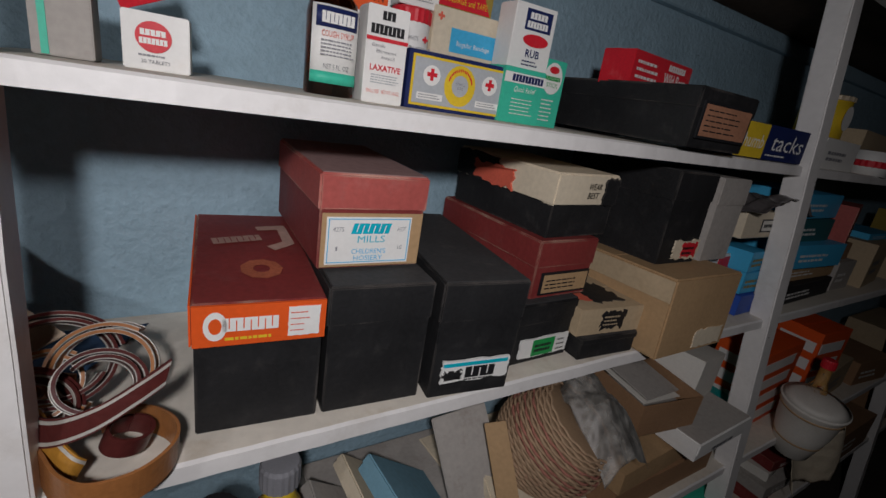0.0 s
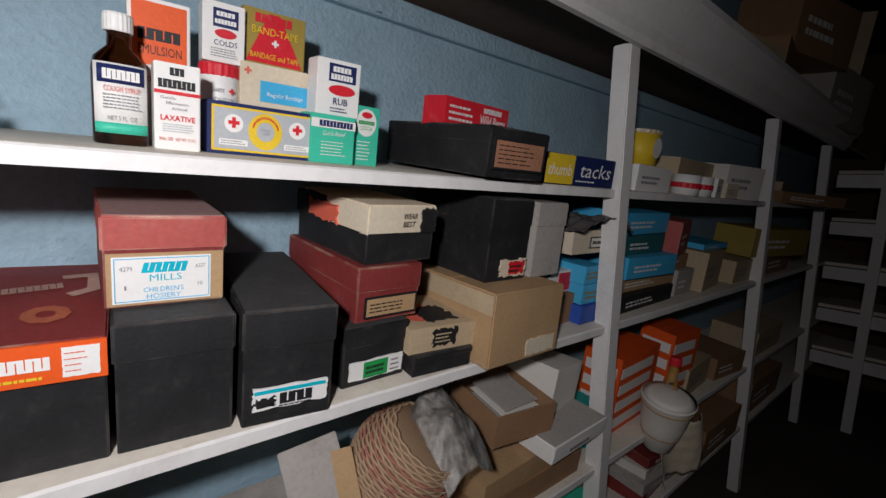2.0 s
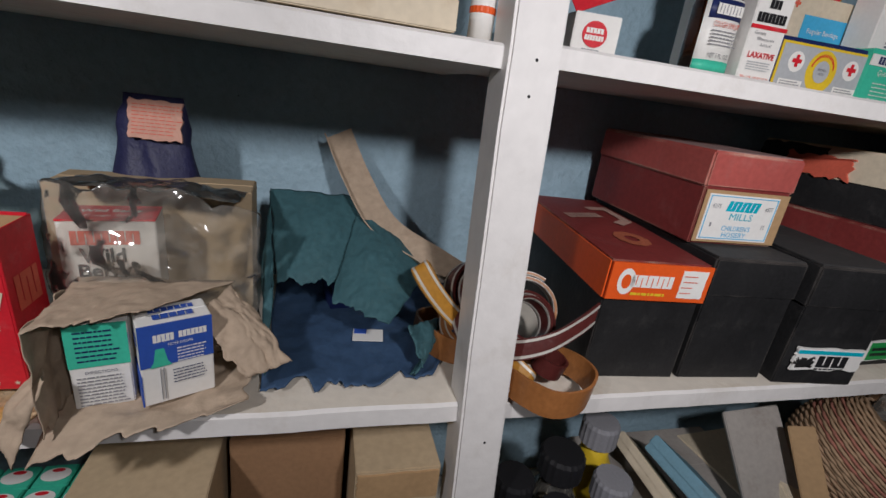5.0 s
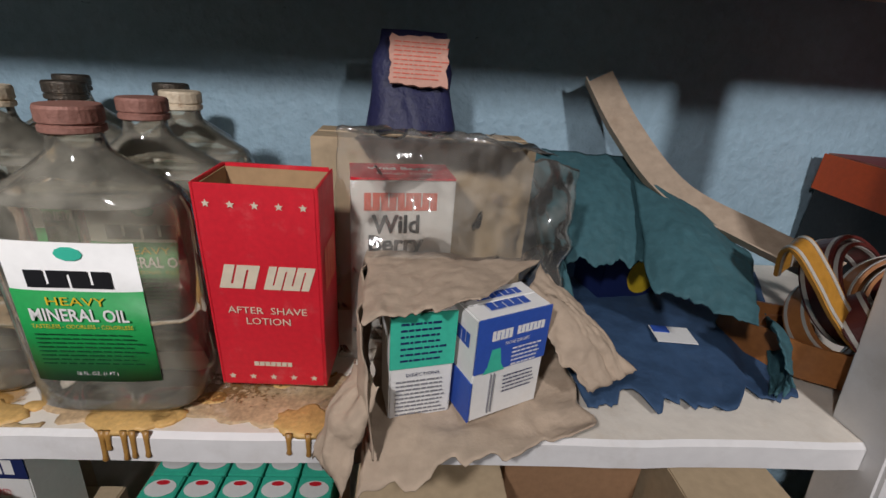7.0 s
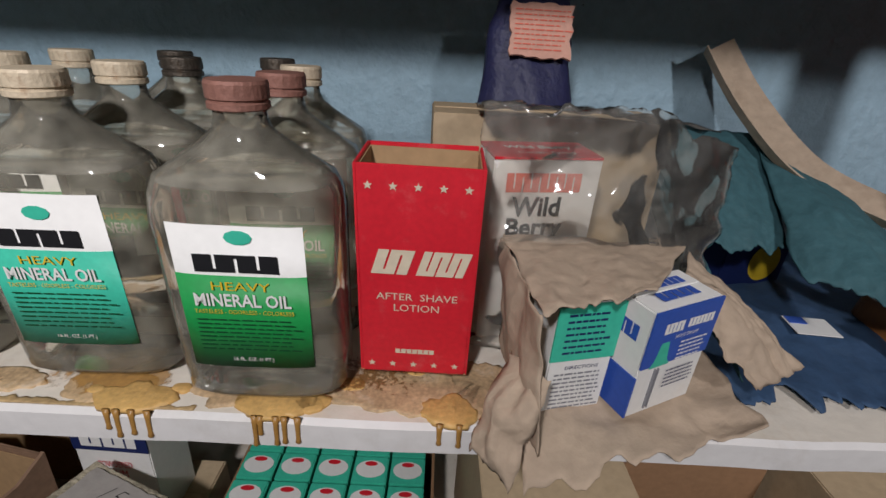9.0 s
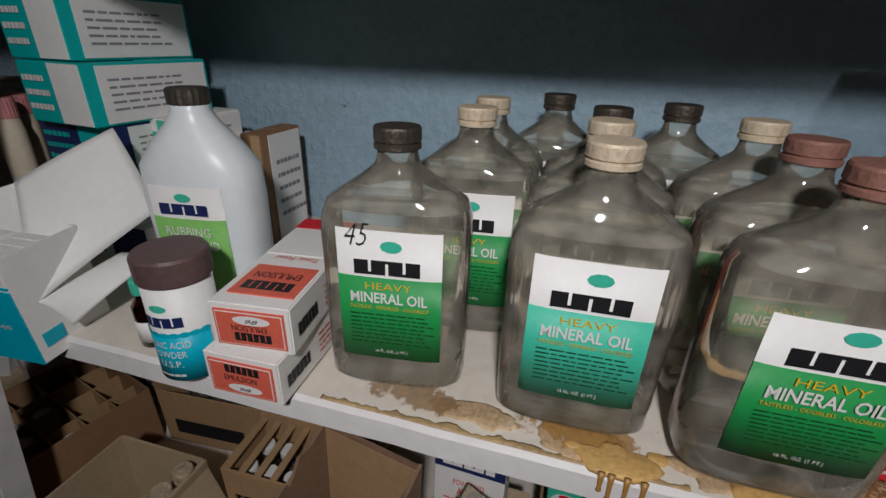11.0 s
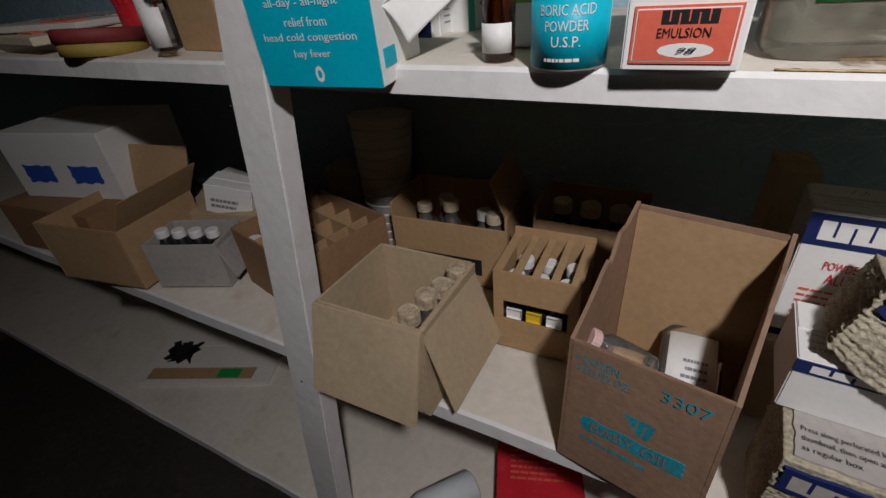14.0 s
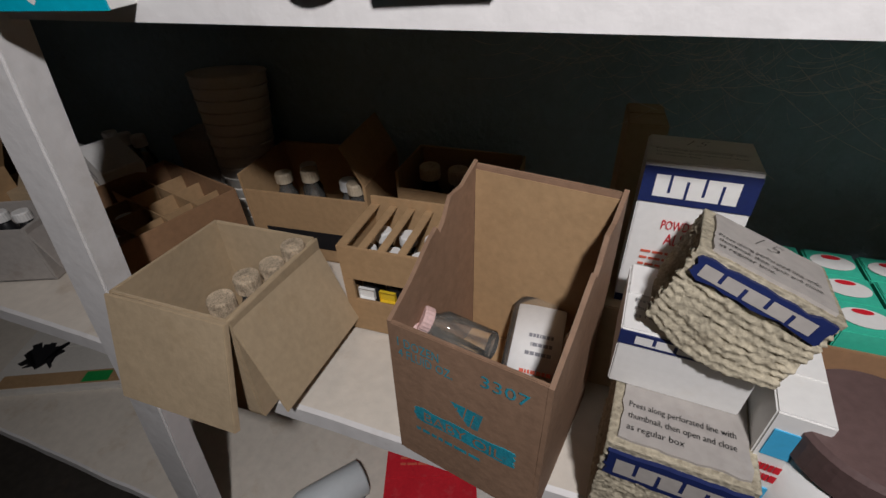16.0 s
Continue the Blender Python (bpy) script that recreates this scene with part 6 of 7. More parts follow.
CRUSTCAP = mat("crusted_metal_cap", (0.62, 0.49, 0.34), 0.8, 0.7, 260, 0.9, dirt=1.0, dirt_col=(0.09, 0.04, 0.02))
t = open_box("bottle_carton", at(-1.292, -0.022, LZ, 1, -2), 0.122, 0.120, 0.112, TAN, "open tan carton holding small capped bottles", None, 0.003, 0.0, (("front", 0.100, 164), ("right", 0.098, 160)))
for i in range(4):
    small_bottle(at(-1.196 + 0.004 * i, 0.000 + 0.026 * i, LZ + 0.004, 0, -2), 0.0135, 0.111 + 0.004 * (i % 2), GLASS, CRUSTCAP, "small glass bottle with crusted white cap", "bottles in the tan carton")


def slot_carton(x, y, w, d, h, label):
    t = thing("slotted_carton", at(x, y, LZ + 0.006, 2, 1), label, "carton")
    piece("front_wall", bm_mesh("front_wall", block(w, 0.003, h * 0.40, 0, 0, 0, 0.0005), KRAFT), t)
    piece("front_wall", bm_mesh("front_wall", block(w, 0.003, h * 0.36, 0, 0, h * 0.64, 0.0005), KRAFT), t)
    for k in (0, 1):
        piece("front_wall", bm_mesh("front_wall", block(w * 0.12, 0.003, h * 0.24, k * w * 0.88, 0, h * 0.40, 0.0004), KRAFT), t)
        piece("side_wall", bm_mesh("side_wall", block(0.003, d - 0.006, h, k * (w - 0.003), 0.003, 0, 0.0005), KRAFT), t)
    piece("back_wall", bm_mesh("back_wall", block(w, 0.003, h * 1.08, 0, d - 0.003, 0, 0.0005), KRAFT), t)
    for i in range(5):
        piece("top_strap", bm_mesh("top_strap", block(w * 0.09, d - 0.006, 0.002, w * (0.02 + 0.215 * i), 0.003, h - 0.002, 0.0004), KRAFT), t)
    for i in range(3):
        for j in range(2):
            small_bottle(at(x + w * (0.2 + 0.3 * i), y + d * (0.28 + 0.42 * j), LZ + 0.008, 0, 0), w * 0.12, h * 0.85, INK if j == 0 else GLASS, LABELW, "small dark bottle with white cap in a slotted carton", "bottles in the slotted carton")
    for i in range(3):
        patch(t, face_of("front", w, d, h), w * (0.16 + 0.24 * i), h * 0.42, w * 0.18, h * 0.12, LABELW if i != 1 else YELLOW, "bottle_label", -0.004)
    return t


slot_carton(-1.150, 0.100, 0.092, 0.080, 0.108, "slotted kraft carton with strap top and bottles")
t = open_box("bottle_case", at(-1.335, 0.185, LZ + 0.009, 4, 1), 0.165, 0.10, 0.115, KRAFT, "open kraft case with stoppered clear bottles", None, 0.003, 0.02, (("right", 0.05, -25),))
# Flat black panel paints the shade of a slot; the wall is uncut.
patch(t, face_of("front", 0.165, 0.1, 0.115), 0.02, 0.02, 0.11, 0.025, INK, "painted_slot_shade", 0.0006)
for i, (dx, dy) in enumerate(((0.03, 0.04), (0.055, 0.06), (0.075, 0.035), (0.12, 0.045), (0.14, 0.03))):
    small_bottle(at(-1.335 + dx, 0.185 + dy, LZ + 0.012, 0, 0), 0.013, 0.100 + 0.006 * (i % 3), GLASS, WHITECAP if i % 2 == 0 else LABELW, "clear bottle with pale cap in a case", "bottles in the kraft case")
t = open_box("bottle_case", at(-1.145, 0.222, LZ + 0.011, 0, 1), 0.13, 0.075, 0.125, KRAFT, "open kraft case at the wall with corked bottles", None, 0.003, 0.02)
for i in range(3):
    small_bottle(at(-1.118 + 0.035 * i, 0.255, LZ + 0.014, 0, 0), 0.015, 0.118, GLASS if i else clear("olive_glass", (0.35, 0.32, 0.08)), WHITECAP, "corked bottle in the wall case", "bottles in the wall case")
# carton with cell dividers
t = open_box("divided_carton", at(-1.540, 0.082, LZ + 0.002, -14, 1), 0.164, 0.148, 0.095, BROWNB, "brown carton with cardboard cell dividers", KRAFT, 0.003)
for i in range(3):
    piece("divider", bm_mesh("divider", block(0.0018, 0.142, 0.08, 0.04 + 0.041 * i, 0.003, 0.003, 0.0003), KRAFT), t)
    piece("divider", bm_mesh("divider", block(0.158, 0.0018, 0.08, 0.003, 0.035 + 0.037 * i, 0.004, 0.0003), KRAFT), t)
carton_turn = pose(0, 0, 0, 0, 0, -14)
for i, (dx, dy) in enumerate(((0.02, 0.018), (0.061, 0.018), (0.102, 0.018), (0.061, 0.054), (0.143, 0.054))):
    o = carton_turn @ Vector((dx, dy, 0))
    small_bottle(at(-1.540 + o.x, 0.082 + o.y, LZ + 0.007, 0, 0), 0.014, 0.07, GLASS, LABELW, "small white-capped bottle in a divider cell", "bottles in the divided carton")
t = open_box("vial_carton", at(-1.660, 0.015, LZ + 0.001, 22, 0), 0.115, 0.075, 0.075, GREYB, "grey carton with dark bottles and white caps", None, 0.003, 0.0, (("right", 0.06, 160),))
for i in range(4):
    small_bottle(at(-1.643 + 0.024 * i, 0.042 + 0.010 * i, LZ + 0.005, 0, 0), 0.0115, 0.088, INK, LABELW, "dark bottle with white cap", "bottles in the grey carton")
t = open_box("torn_carton", at(-1.84, -0.03, LZ + 0.001, 10, 0), 0.17, 0.14, 0.10, KRAFT, "torn open brown carton with raised flaps", None, 0.003, 0, (("back", 0.07, 20), ("right", 0.06, 35)))
t = carton("tissue_carton", at(-2.02, 0.03, LZ + 0.09, 14, 0, 0), 0.22, 0.16, 0.115, LABELW, "crumpled white carton with blue marks", "carton")
for x in (0.03, 0.13):
    patch(t, face_of("front", 0.22, 0.16, 0.115), x, 0.03, 0.06, 0.03, BLUEI, "printed_mark", 0.001, "", 0.002, 4)
carton("brown_carton", at(-2.05, 0.0, LZ, 6, 0), 0.24, 0.2, 0.088, BROWNB, "crushed brown carton under a white one")
for i, (x, y, z, yaw) in enumerate(((-1.66, 0.12, LZ + 0.08, 25), (-1.60, 0.17, LZ + 0.085, -20), (-1.70, 0.16, LZ + 0.07, 10))):
    t = carton("white_carton", at(x, y, z, yaw, 0, 14), 0.075, 0.05, 0.05, LABELW, "small white carton tipped on the heap", "carton", "tipped white cartons")
    bars(t, face_of("front", 0.075, 0.05, 0.05), 0.01, 0.01, 0.05, 0.02, 2, GREYT, 0.8, 0.001, i)
carton("brown_carton", at(-1.74, 0.11, LZ + 0.001, 12, 0), 0.17, 0.14, 0.075, TAN, "dusty tan carton at the wall")
# stacked paper cups
t = thing("cup_stack", pose(-1.395, 0.255, LZ + 0.03), "tall stack of nested white paper cups", "cup stack")
for i in range(14):
    z, r = 0.0145 * i, 0.0310 + 0.0011 * i
    bm = tube_bm([(z, r, r), (z + 0.0115, r + 0.0008, r + 0.0008), (z + 0.0125, r + 0.0022, r + 0.0022), (z + 0.0138, r + 0.0022, r + 0.0022), (z + 0.0143, r + 0.001, r + 0.001), (z + 0.0146, r - 0.002, r - 0.002)], 28)
    piece("cup", bm_mesh("cup", bm, PAPER, True), t)
carton("storage_box", at(-1.50, 0.245, LZ + 0.012, 0, 0), 0.065, 0.05, 0.12, GREYB, "grey carton beside the cup stack")
for i in range(3):
    small_bottle(at(-1.61 + 0.028 * i, 0.235, LZ + 0.012, 0, 0), 0.012, 0.12, GLASS, LABELW, "clear bottle with white cap at the wall", "wall bottles")

# powder packs caked with spilled plaster
def pack(m, w, d, h, label, tags=True, caked=False):
    t = carton("powder_pack", m, w, d, h, LABELW, label, "pack", "powder packs")
    f = face_of("front", w, d, h)
    patch(t, f, 0.0, h * 0.76, w, h * 0.21, NAVY, "printed_band", 0.0006)
    emblem(t, f, w * 0.12, h * 0.80, w * 0.76, h * 0.13, 5, LABELW, 0.001)
    if tags:
        words(t, f, "POWDERED", w * 0.28, h * 0.60, w * 0.45, h * 0.06, RED, 0.0006)
        words(t, f, "ALUM", w * 0.34, h * 0.50, w * 0.3, h * 0.075, RED, 0.0006)
        bars(t, f, w * 0.15, h * 0.14, w * 0.7, h * 0.32, 7, SALMON, 0.85, 0.0006, 5, 0.35)
        patch(t, f, 0.0, 0.0, w, h * 0.08, NAVY, "printed_band", 0.0006)
    f = face_of("top", w, d, h)
    for k, s in enumerate(("Press along perforated line with", "thumbnail, then open and close", "as regular box")):
        words(t, f, s, w * 0.08, d * (0.36 - 0.11 * k), w * (0.8 if k < 2 else 0.4), d * 0.075, GREYT, 0.001)
    words(t, f, "15", w * 0.36, d * 0.62, w * 0.22, d * 0.20, INK, 0.001, 0.5, -0.03)
    return t


pack(at(-0.905, 0.108, LZ + 0.097, -2, -2), 0.068, 0.05, 0.122, "white powdered alum pack with navy band, standing")
carton("support_box", at(-0.912, 0.105, LZ + 0.006, 0, 0), 0.10, 0.08, 0.094, TAN, "tan carton under the alum pack")
carton("support_box", at(-0.918, 0.19, LZ + 0.01, 4, 0), 0.03, 0.05, 0.21, TAN, "narrow tan carton behind the alum pack")


def crust(m, w, d, h, seed, label):
    t = thing("caked_pack", m, label, "pack", "caked packs")
    bm = bmesh.new()
    bmesh.ops.create_cube(bm, size=1)
    for v in bm.verts:
        v.co = Vector(((v.co.x + 0.5) * w, (v.co.y + 0.5) * d, (v.co.z + 0.5) * h))
    bmesh.ops.subdivide_edges(bm, edges=bm.edges[:], cuts=58, use_grid_fill=True)
    bm.normal_update()
    for v in bm.verts:
        k = noise.noise((v.co.x * 40, v.co.y * 40, v.co.z * 170 + seed)) * 0.0017 + noise.noise((v.co.x * 330, v.co.y * 330, v.co.z * 420)) * 0.0016 + 0.0005 * math.sin(v.co.z * 1500 + 3 * noise.noise((v.co.x * 30, v.co.y * 30, seed)))
        if v.co.z > h * 0.92:
            k *= 0.2
        v.co += v.normal * k
        v.co.z += -0.009 * math.sin(v.co.x / w * 3.1) * (1 - v.co.z / h)
    piece("plaster_crust", bm_mesh("plaster_crust", bm, PUTTY, True), t)
    f = face_of("top", w, d, h)
    patch(t, f, 0.006, 0.004, w - 0.010, d - 0.010, GREYB, "paper_top", 0.0016, "grimy grey paper top", 0.0008, seed)
    for k, s in enumerate(("Press along perforated line with", "thumbnail, then open and close", "as regular box")):
        words(t, f, s, w * 0.12, d * (0.34 - 0.11 * k), w * (0.74 if k < 2 else 0.4), d * 0.075, INK, 0.0022)
    words(t, f, "15", w * 0.40, d * 0.60, w * 0.24, d * 0.20, INK, 0.0022, 0.5, -0.03)
    f = face_of("front", w, d, h)
    patch(t, f, 0.003, h * 0.70, w - 0.006, h * 0.24, NAVY, "printed_band", 0.0022, "flaking navy band", 0.0012, seed)
    emblem(t, f, w * 0.10, h * 0.74, w * 0.8, h * 0.15, 5, GREYB, 0.0028)
    return t


crust(at(-0.902, -0.012, LZ, -4, 0), 0.078, 0.075, 0.096, 1, "plaster-caked powder pack with navy band on the shelf")
pack(at(-0.905, 0.022, LZ + 0.100, -3, 2), 0.075, 0.062, 0.050, "dusty white powder pack lying on a caked pack", False)
crust(Matrix.Translation((-0.895, 0.012, LZ + 0.166)) @ pose(0, 0, 0, -6, 18, -12), 0.070, 0.068, 0.048, 2, "plaster-caked powder pack lying tilted on the pile")
t = carton("plaster_box", at(-0.826, 0.006, LZ + 0.001, -6, 0), 0.026, 0.06, 0.135, LABELW, "white adhesive plaster box with red and blue print", "carton")
f = face_of("front", 0.026, 0.06, 0.135)
patch(t, f, 0.003, 0.10, 0.020, 0.022, SKYI, "printed_panel", 0.0006)
patch(t, f, 0.003, 0.02, 0.020, 0.05, SKYI, "printed_panel", 0.0006)
bars(t, f, 0.003, 0.076, 0.020, 0.018, 2, RED, 1.0, 0.0006, 4, 0.7)
t = thing("powder_tin", at(-0.775, 0.018, LZ + 0.001, -10, 0), "large white and cyan boric acid tin with brown lid", "tin")
piece("tin_body", bm_mesh("tin_body", tube_bm([(0, 0.036, 0.036), (0.001, 0.0375, 0.0375), (0.108, 0.0375, 0.0375)], 40), LABELW, True), t)
piece("lid", bm_mesh("lid", tube_bm([(0.106, 0.0385, 0.0385), (0.107, 0.0392, 0.0392), (0.126, 0.0392, 0.0392), (0.129, 0.037, 0.037)], 48), BROWNP), t)
wrap(t, 0.0375, 0.0375, 2, 0.002, 0.052, 0.037, CYAN, 0.0006, "printed_panel", n=24)
bend(words(t, front_at(-0.0376), "BORIC", -0.012, 0.036, 0.03, 0.009, LABELW, 0.0006), 0.0378)
bend(emblem(t, front_at(-0.0376), -0.004, 0.060, 0.032, 0.012, 4, NAVY, 0.0006), 0.0378)
t = open_box("repellent_case", at(-0.800, 0.120, LZ + 0.006, 0, 0), 0.22, 0.12, 0.085, BROWNB, "brown case packed with green repellent cartons", None, 0.003)
for i in range(5):
    for j in range(3):
        c = carton("repellent_carton", at(-0.793 + 0.041 * i, 0.126 + 0.037 * j, LZ + 0.012, 0, 0), 0.038, 0.034, 0.092, MINT, "green repellent stick carton in the case", "carton", "repellent cartons")
        disc(c, face_of("top", 0.038, 0.034, 0.092), 0.019, 0.017, 0.016, 0.011, LABELW, 0.0012)
        disc(c, face_of("top", 0.038, 0.034, 0.092), 0.019, 0.0235, 0.007, 0.003, RED, 0.0016)

# the rest of that shelf, towards the post
t = carton("tall_carton", at(-0.548, 0.030, LZ, 1, 0), 0.117, 0.20, 0.236, TAN, "tall tan cardboard carton under the shelf")
patch(t, face_of("front", 0.117, 0.20, 0.236), 0.002, 0.11, 0.113, 0.036, KRAFT, "paper_tape", 0.0008, "", 0.0008, 3)
t = carton("tall_carton", at(-0.425, 0.100, LZ, -1, 0), 0.120, 0.17, 0.240, BROWNB, "dark brown carton set back under the shelf")
t = carton("tall_carton", at(-0.298, 0.030, LZ, 0, 0), 0.086, 0.20, 0.252, TAN, "narrow tan carton beside the post")
patch(t, face_of("front", 0.086, 0.20, 0.252), 0.002, 0.214, 0.082, 0.034, KRAFT, "top_flap", 0.0022, "", 0.001, 4)

# bottom board
t = thing("lying_bottle", pose(-1.24, 0.050, B_Z + 0.036, 90, 0, -36), "clear dropper bottle with white label lying down", "bottle")
piece("glass_body", bm_mesh("glass_body", tube_bm([(-0.09, 0.022, 0.022), (-0.087, 0.026, 0.026), (0.0, 0.026, 0.026), (0.03, 0.013, 0.013), (0.10, 0.010, 0.010), (0.105, 0.015, 0.015), (0.125, 0.014, 0.014)], 24), MILKY, True), t)
wrap(t, 0.026, 0.026, 2, -0.06, -0.01, 0.0245, LABELW, 0.0006)
wrap(t, 0.026, 0.026, 2, -0.082, -0.060, 0.0245, BLUEI, 0.0008, "printed_band")
for i, (x, y, z, yaw, w, d, mt, lb) in enumerate(((-1.10, -0.005, B_Z + 0.001, 12, 0.24, 0.28, GREYB, "old magazine in a flat pile"), (-1.09, 0.0, B_Z + 0.02, 16, 0.22, 0.27, CREAM, "old magazine in a flat pile"), (-1.10, -0.01, B_Z + 0.035, 20, 0.21, 0.28, RED, "red-covered booklet on a pile"), (-0.86, 0.0, B_Z + 0.001, 6, 0.24, 0.27, RED, "red and white printed booklet"), (-1.95, 0.03, B_Z + 0.001, 24, 0.30, 0.22, PAPER, "flat printed card sheet with green mark"))):
    t = carton("booklet", at(x, y, z, yaw, 0), w, d, 0.014 if i < 2 else 0.010, mt, lb, "booklet", "booklets on the bottom board")
    f = face_of("top", w, d, 0.014 if i < 2 else 0.010)
    if mt is RED:
        patch(t, f, w * 0.62, 0.002, w * 0.36, d - 0.004, PAPER, "printed_panel", 0.0016)
        bars(t, f, w * 0.1, d * 0.55, w * 0.4, d * 0.2, 6, SALMON, 0.9, 0.0016, i, 0.4)
    if mt is PAPER:
        patch(t, f, 0.02, 0.01, 0.24, 0.03, KRAFT, "printed_band", 0.0016)
        patch(t, f, 0.18, 0.012, 0.05, 0.024, GREEN, "printed_mark", 0.002)
        patch(t, f, 0.03, 0.06, 0.06, 0.06, INK, "printed_mark", 0.0016, "", 0.01, 5)

# ---- middle shelf beyond the display carton ----
for i, (x, y, z, yaw, w, d, h, mt, lb) in enumerate(((-1.95, 0.02, M_Z, 5, 0.26, 0.22, 0.012, PAPER, "loose stack of old papers"), (-1.98, 0.03, M_Z + 0.013, -6, 0.27, 0.2, 0.010, CREAM, "loose stack of old papers"), (-1.93, 0.01, M_Z + 0.024, 9, 0.24, 0.2, 0.008, PAPER, "loose stack of old papers"),
                                               (-1.72, 0.14, M_Z + 0.008, 8, 0.22, 0.12, 0.16, GREYB, "dark dusty grey carton at the wall"), (-1.50, 0.05, M_Z + 0.002, -6, 0.08, 0.07, 0.07, KRAFT, "small kraft carton beside the post"))):
    c = carton("paper_stack" if h < 0.02 else "old_carton", at(x, y, z, yaw, 0), w, d, h, mt, lb, "papers" if h < 0.02 else "carton")
    if h < 0.02:
        bars(c, face_of("top", w, d, h), 0.03, 0.03, w * 0.7, d * 0.6, 8, GREYT, 0.9, 0.0014, i, 0.3)
        patch(c, face_of("top", w, d, h), w * 0.62, 0.02, 0.05, 0.03, SALMON, "printed_mark", 0.0016)
t = thing("polish_tin", pose(-1.615, 0.03, M_Z + 0.002), "flat round tin with dark red lid", "tin")
piece("tin_body", bm_mesh("tin_body", tube_bm([(0, 0.044, 0.044), (0.014, 0.045, 0.045)], 32), OLIVE, True), t)
piece("lid", bm_mesh("lid", tube_bm([(0.014, 0.047, 0.047), (0.026, 0.047, 0.047), (0.028, 0.044, 0.044)], 32), MAROON, True), t)
for x, y, h, g in ((-1.475, 0.02, 0.085, AMBER), (-1.535, 0.055, 0.11, GLASS), (-1.565, 0.10, 0.09, GLASS)):
    b = small_bottle(at(x, y, M_Z + 0.003, 0, 0), 0.016, h, g, LABELW, "small old medicine bottle with white cap", "medicine bottles by the post")
    wrap(b, 0.016, 0.016, 2, 0.008, h * 0.5, 0.0145, LABELW, 0.0005)
t = bottle_round("red_tin", at(-1.66, 0.12, M_Z + 0.004, 0, 0), [(0, 0.03, 0.03), (0.05, 0.03, 0.03)], RED, "small red tin behind the flat tin", RED, 0.030, 0.046, 0.008, "tin")

# ---- lower shelf under the shoe boxes ----
RZ = 0.615
FADEDROSE = mat("faded_rose_straw", (0.36, 0.15, 0.11), 0.8, 0.3, 60, 0.4)
t = thing("wicker_basket", pose(0.492, 0.050, 0.830, 34, 20, 10), "bulging woven straw basket lying tilted", "basket")
rnd = random.Random(5)
for k in range(34):
    a = k / 33
    z, r = -0.085 + 0.15 * a, 0.104 * math.sqrt(max(0.05, 1 - (1.75 * a - 1) ** 2 * 0.80))
    n = 64
    verts, faces = [], []
    for i in range(n):
        th = 2 * math.pi * i / n
        w = 0.0017 * (1 if (i // 2 + k) % 2 else -1)
        for j in range(6):
            b = 2 * math.pi * j / 6
            rr = r + w + 0.0024 * math.cos(b)
            verts.append((rr * math.cos(th), rr * 0.9 * math.sin(th), z + 0.0025 * math.sin(b)))
    for i in range(n):
        for j in range(6):
            faces.append((i * 6 + j, ((i + 1) % n) * 6 + j, ((i + 1) % n) * 6 + (j + 1) % 6, i * 6 + (j + 1) % 6))
    piece("woven_ring", mesh_of("woven_ring", verts, faces, WICKER if k not in (20, 22, 25, 28) else FADEDROSE, True), t)
piece("basket_lining", bm_mesh("basket_lining", tube_bm([(-0.086, 0.03, 0.027), (-0.083, 0.046, 0.041), (-0.06, 0.074, 0.066), (-0.03, 0.094, 0.084), (0.0, 0.1005, 0.090), (0.03, 0.095, 0.085), (0.06, 0.078, 0.070), (0.062, 0.03, 0.03)], 32), mat("basket_core", (0.26, 0.17, 0.10), 0.9), True), t)
film2 = thing("plastic_bag", pose(0.555, -0.010, 0.878), "crumpled grey clear plastic bag on the basket", "plastic bag")
piece("film", sheet(lambda u, v: Vector((-0.055 + 0.11 * u, -0.05 + 0.13 * v, 0.058 - 0.14 * (u - 0.5) ** 2 - 0.09 * (1 - v) ** 2 + 0.016 * noise.noise((u * 3.5, v * 3.5, 1)) + 0.004 * abs(noise.noise((u * 9, v * 9, 3))))), 44, 44, thin("smoky_film_bag", (0.74, 0.71, 0.69), 0.16, 0.5), 0.0005), film2)
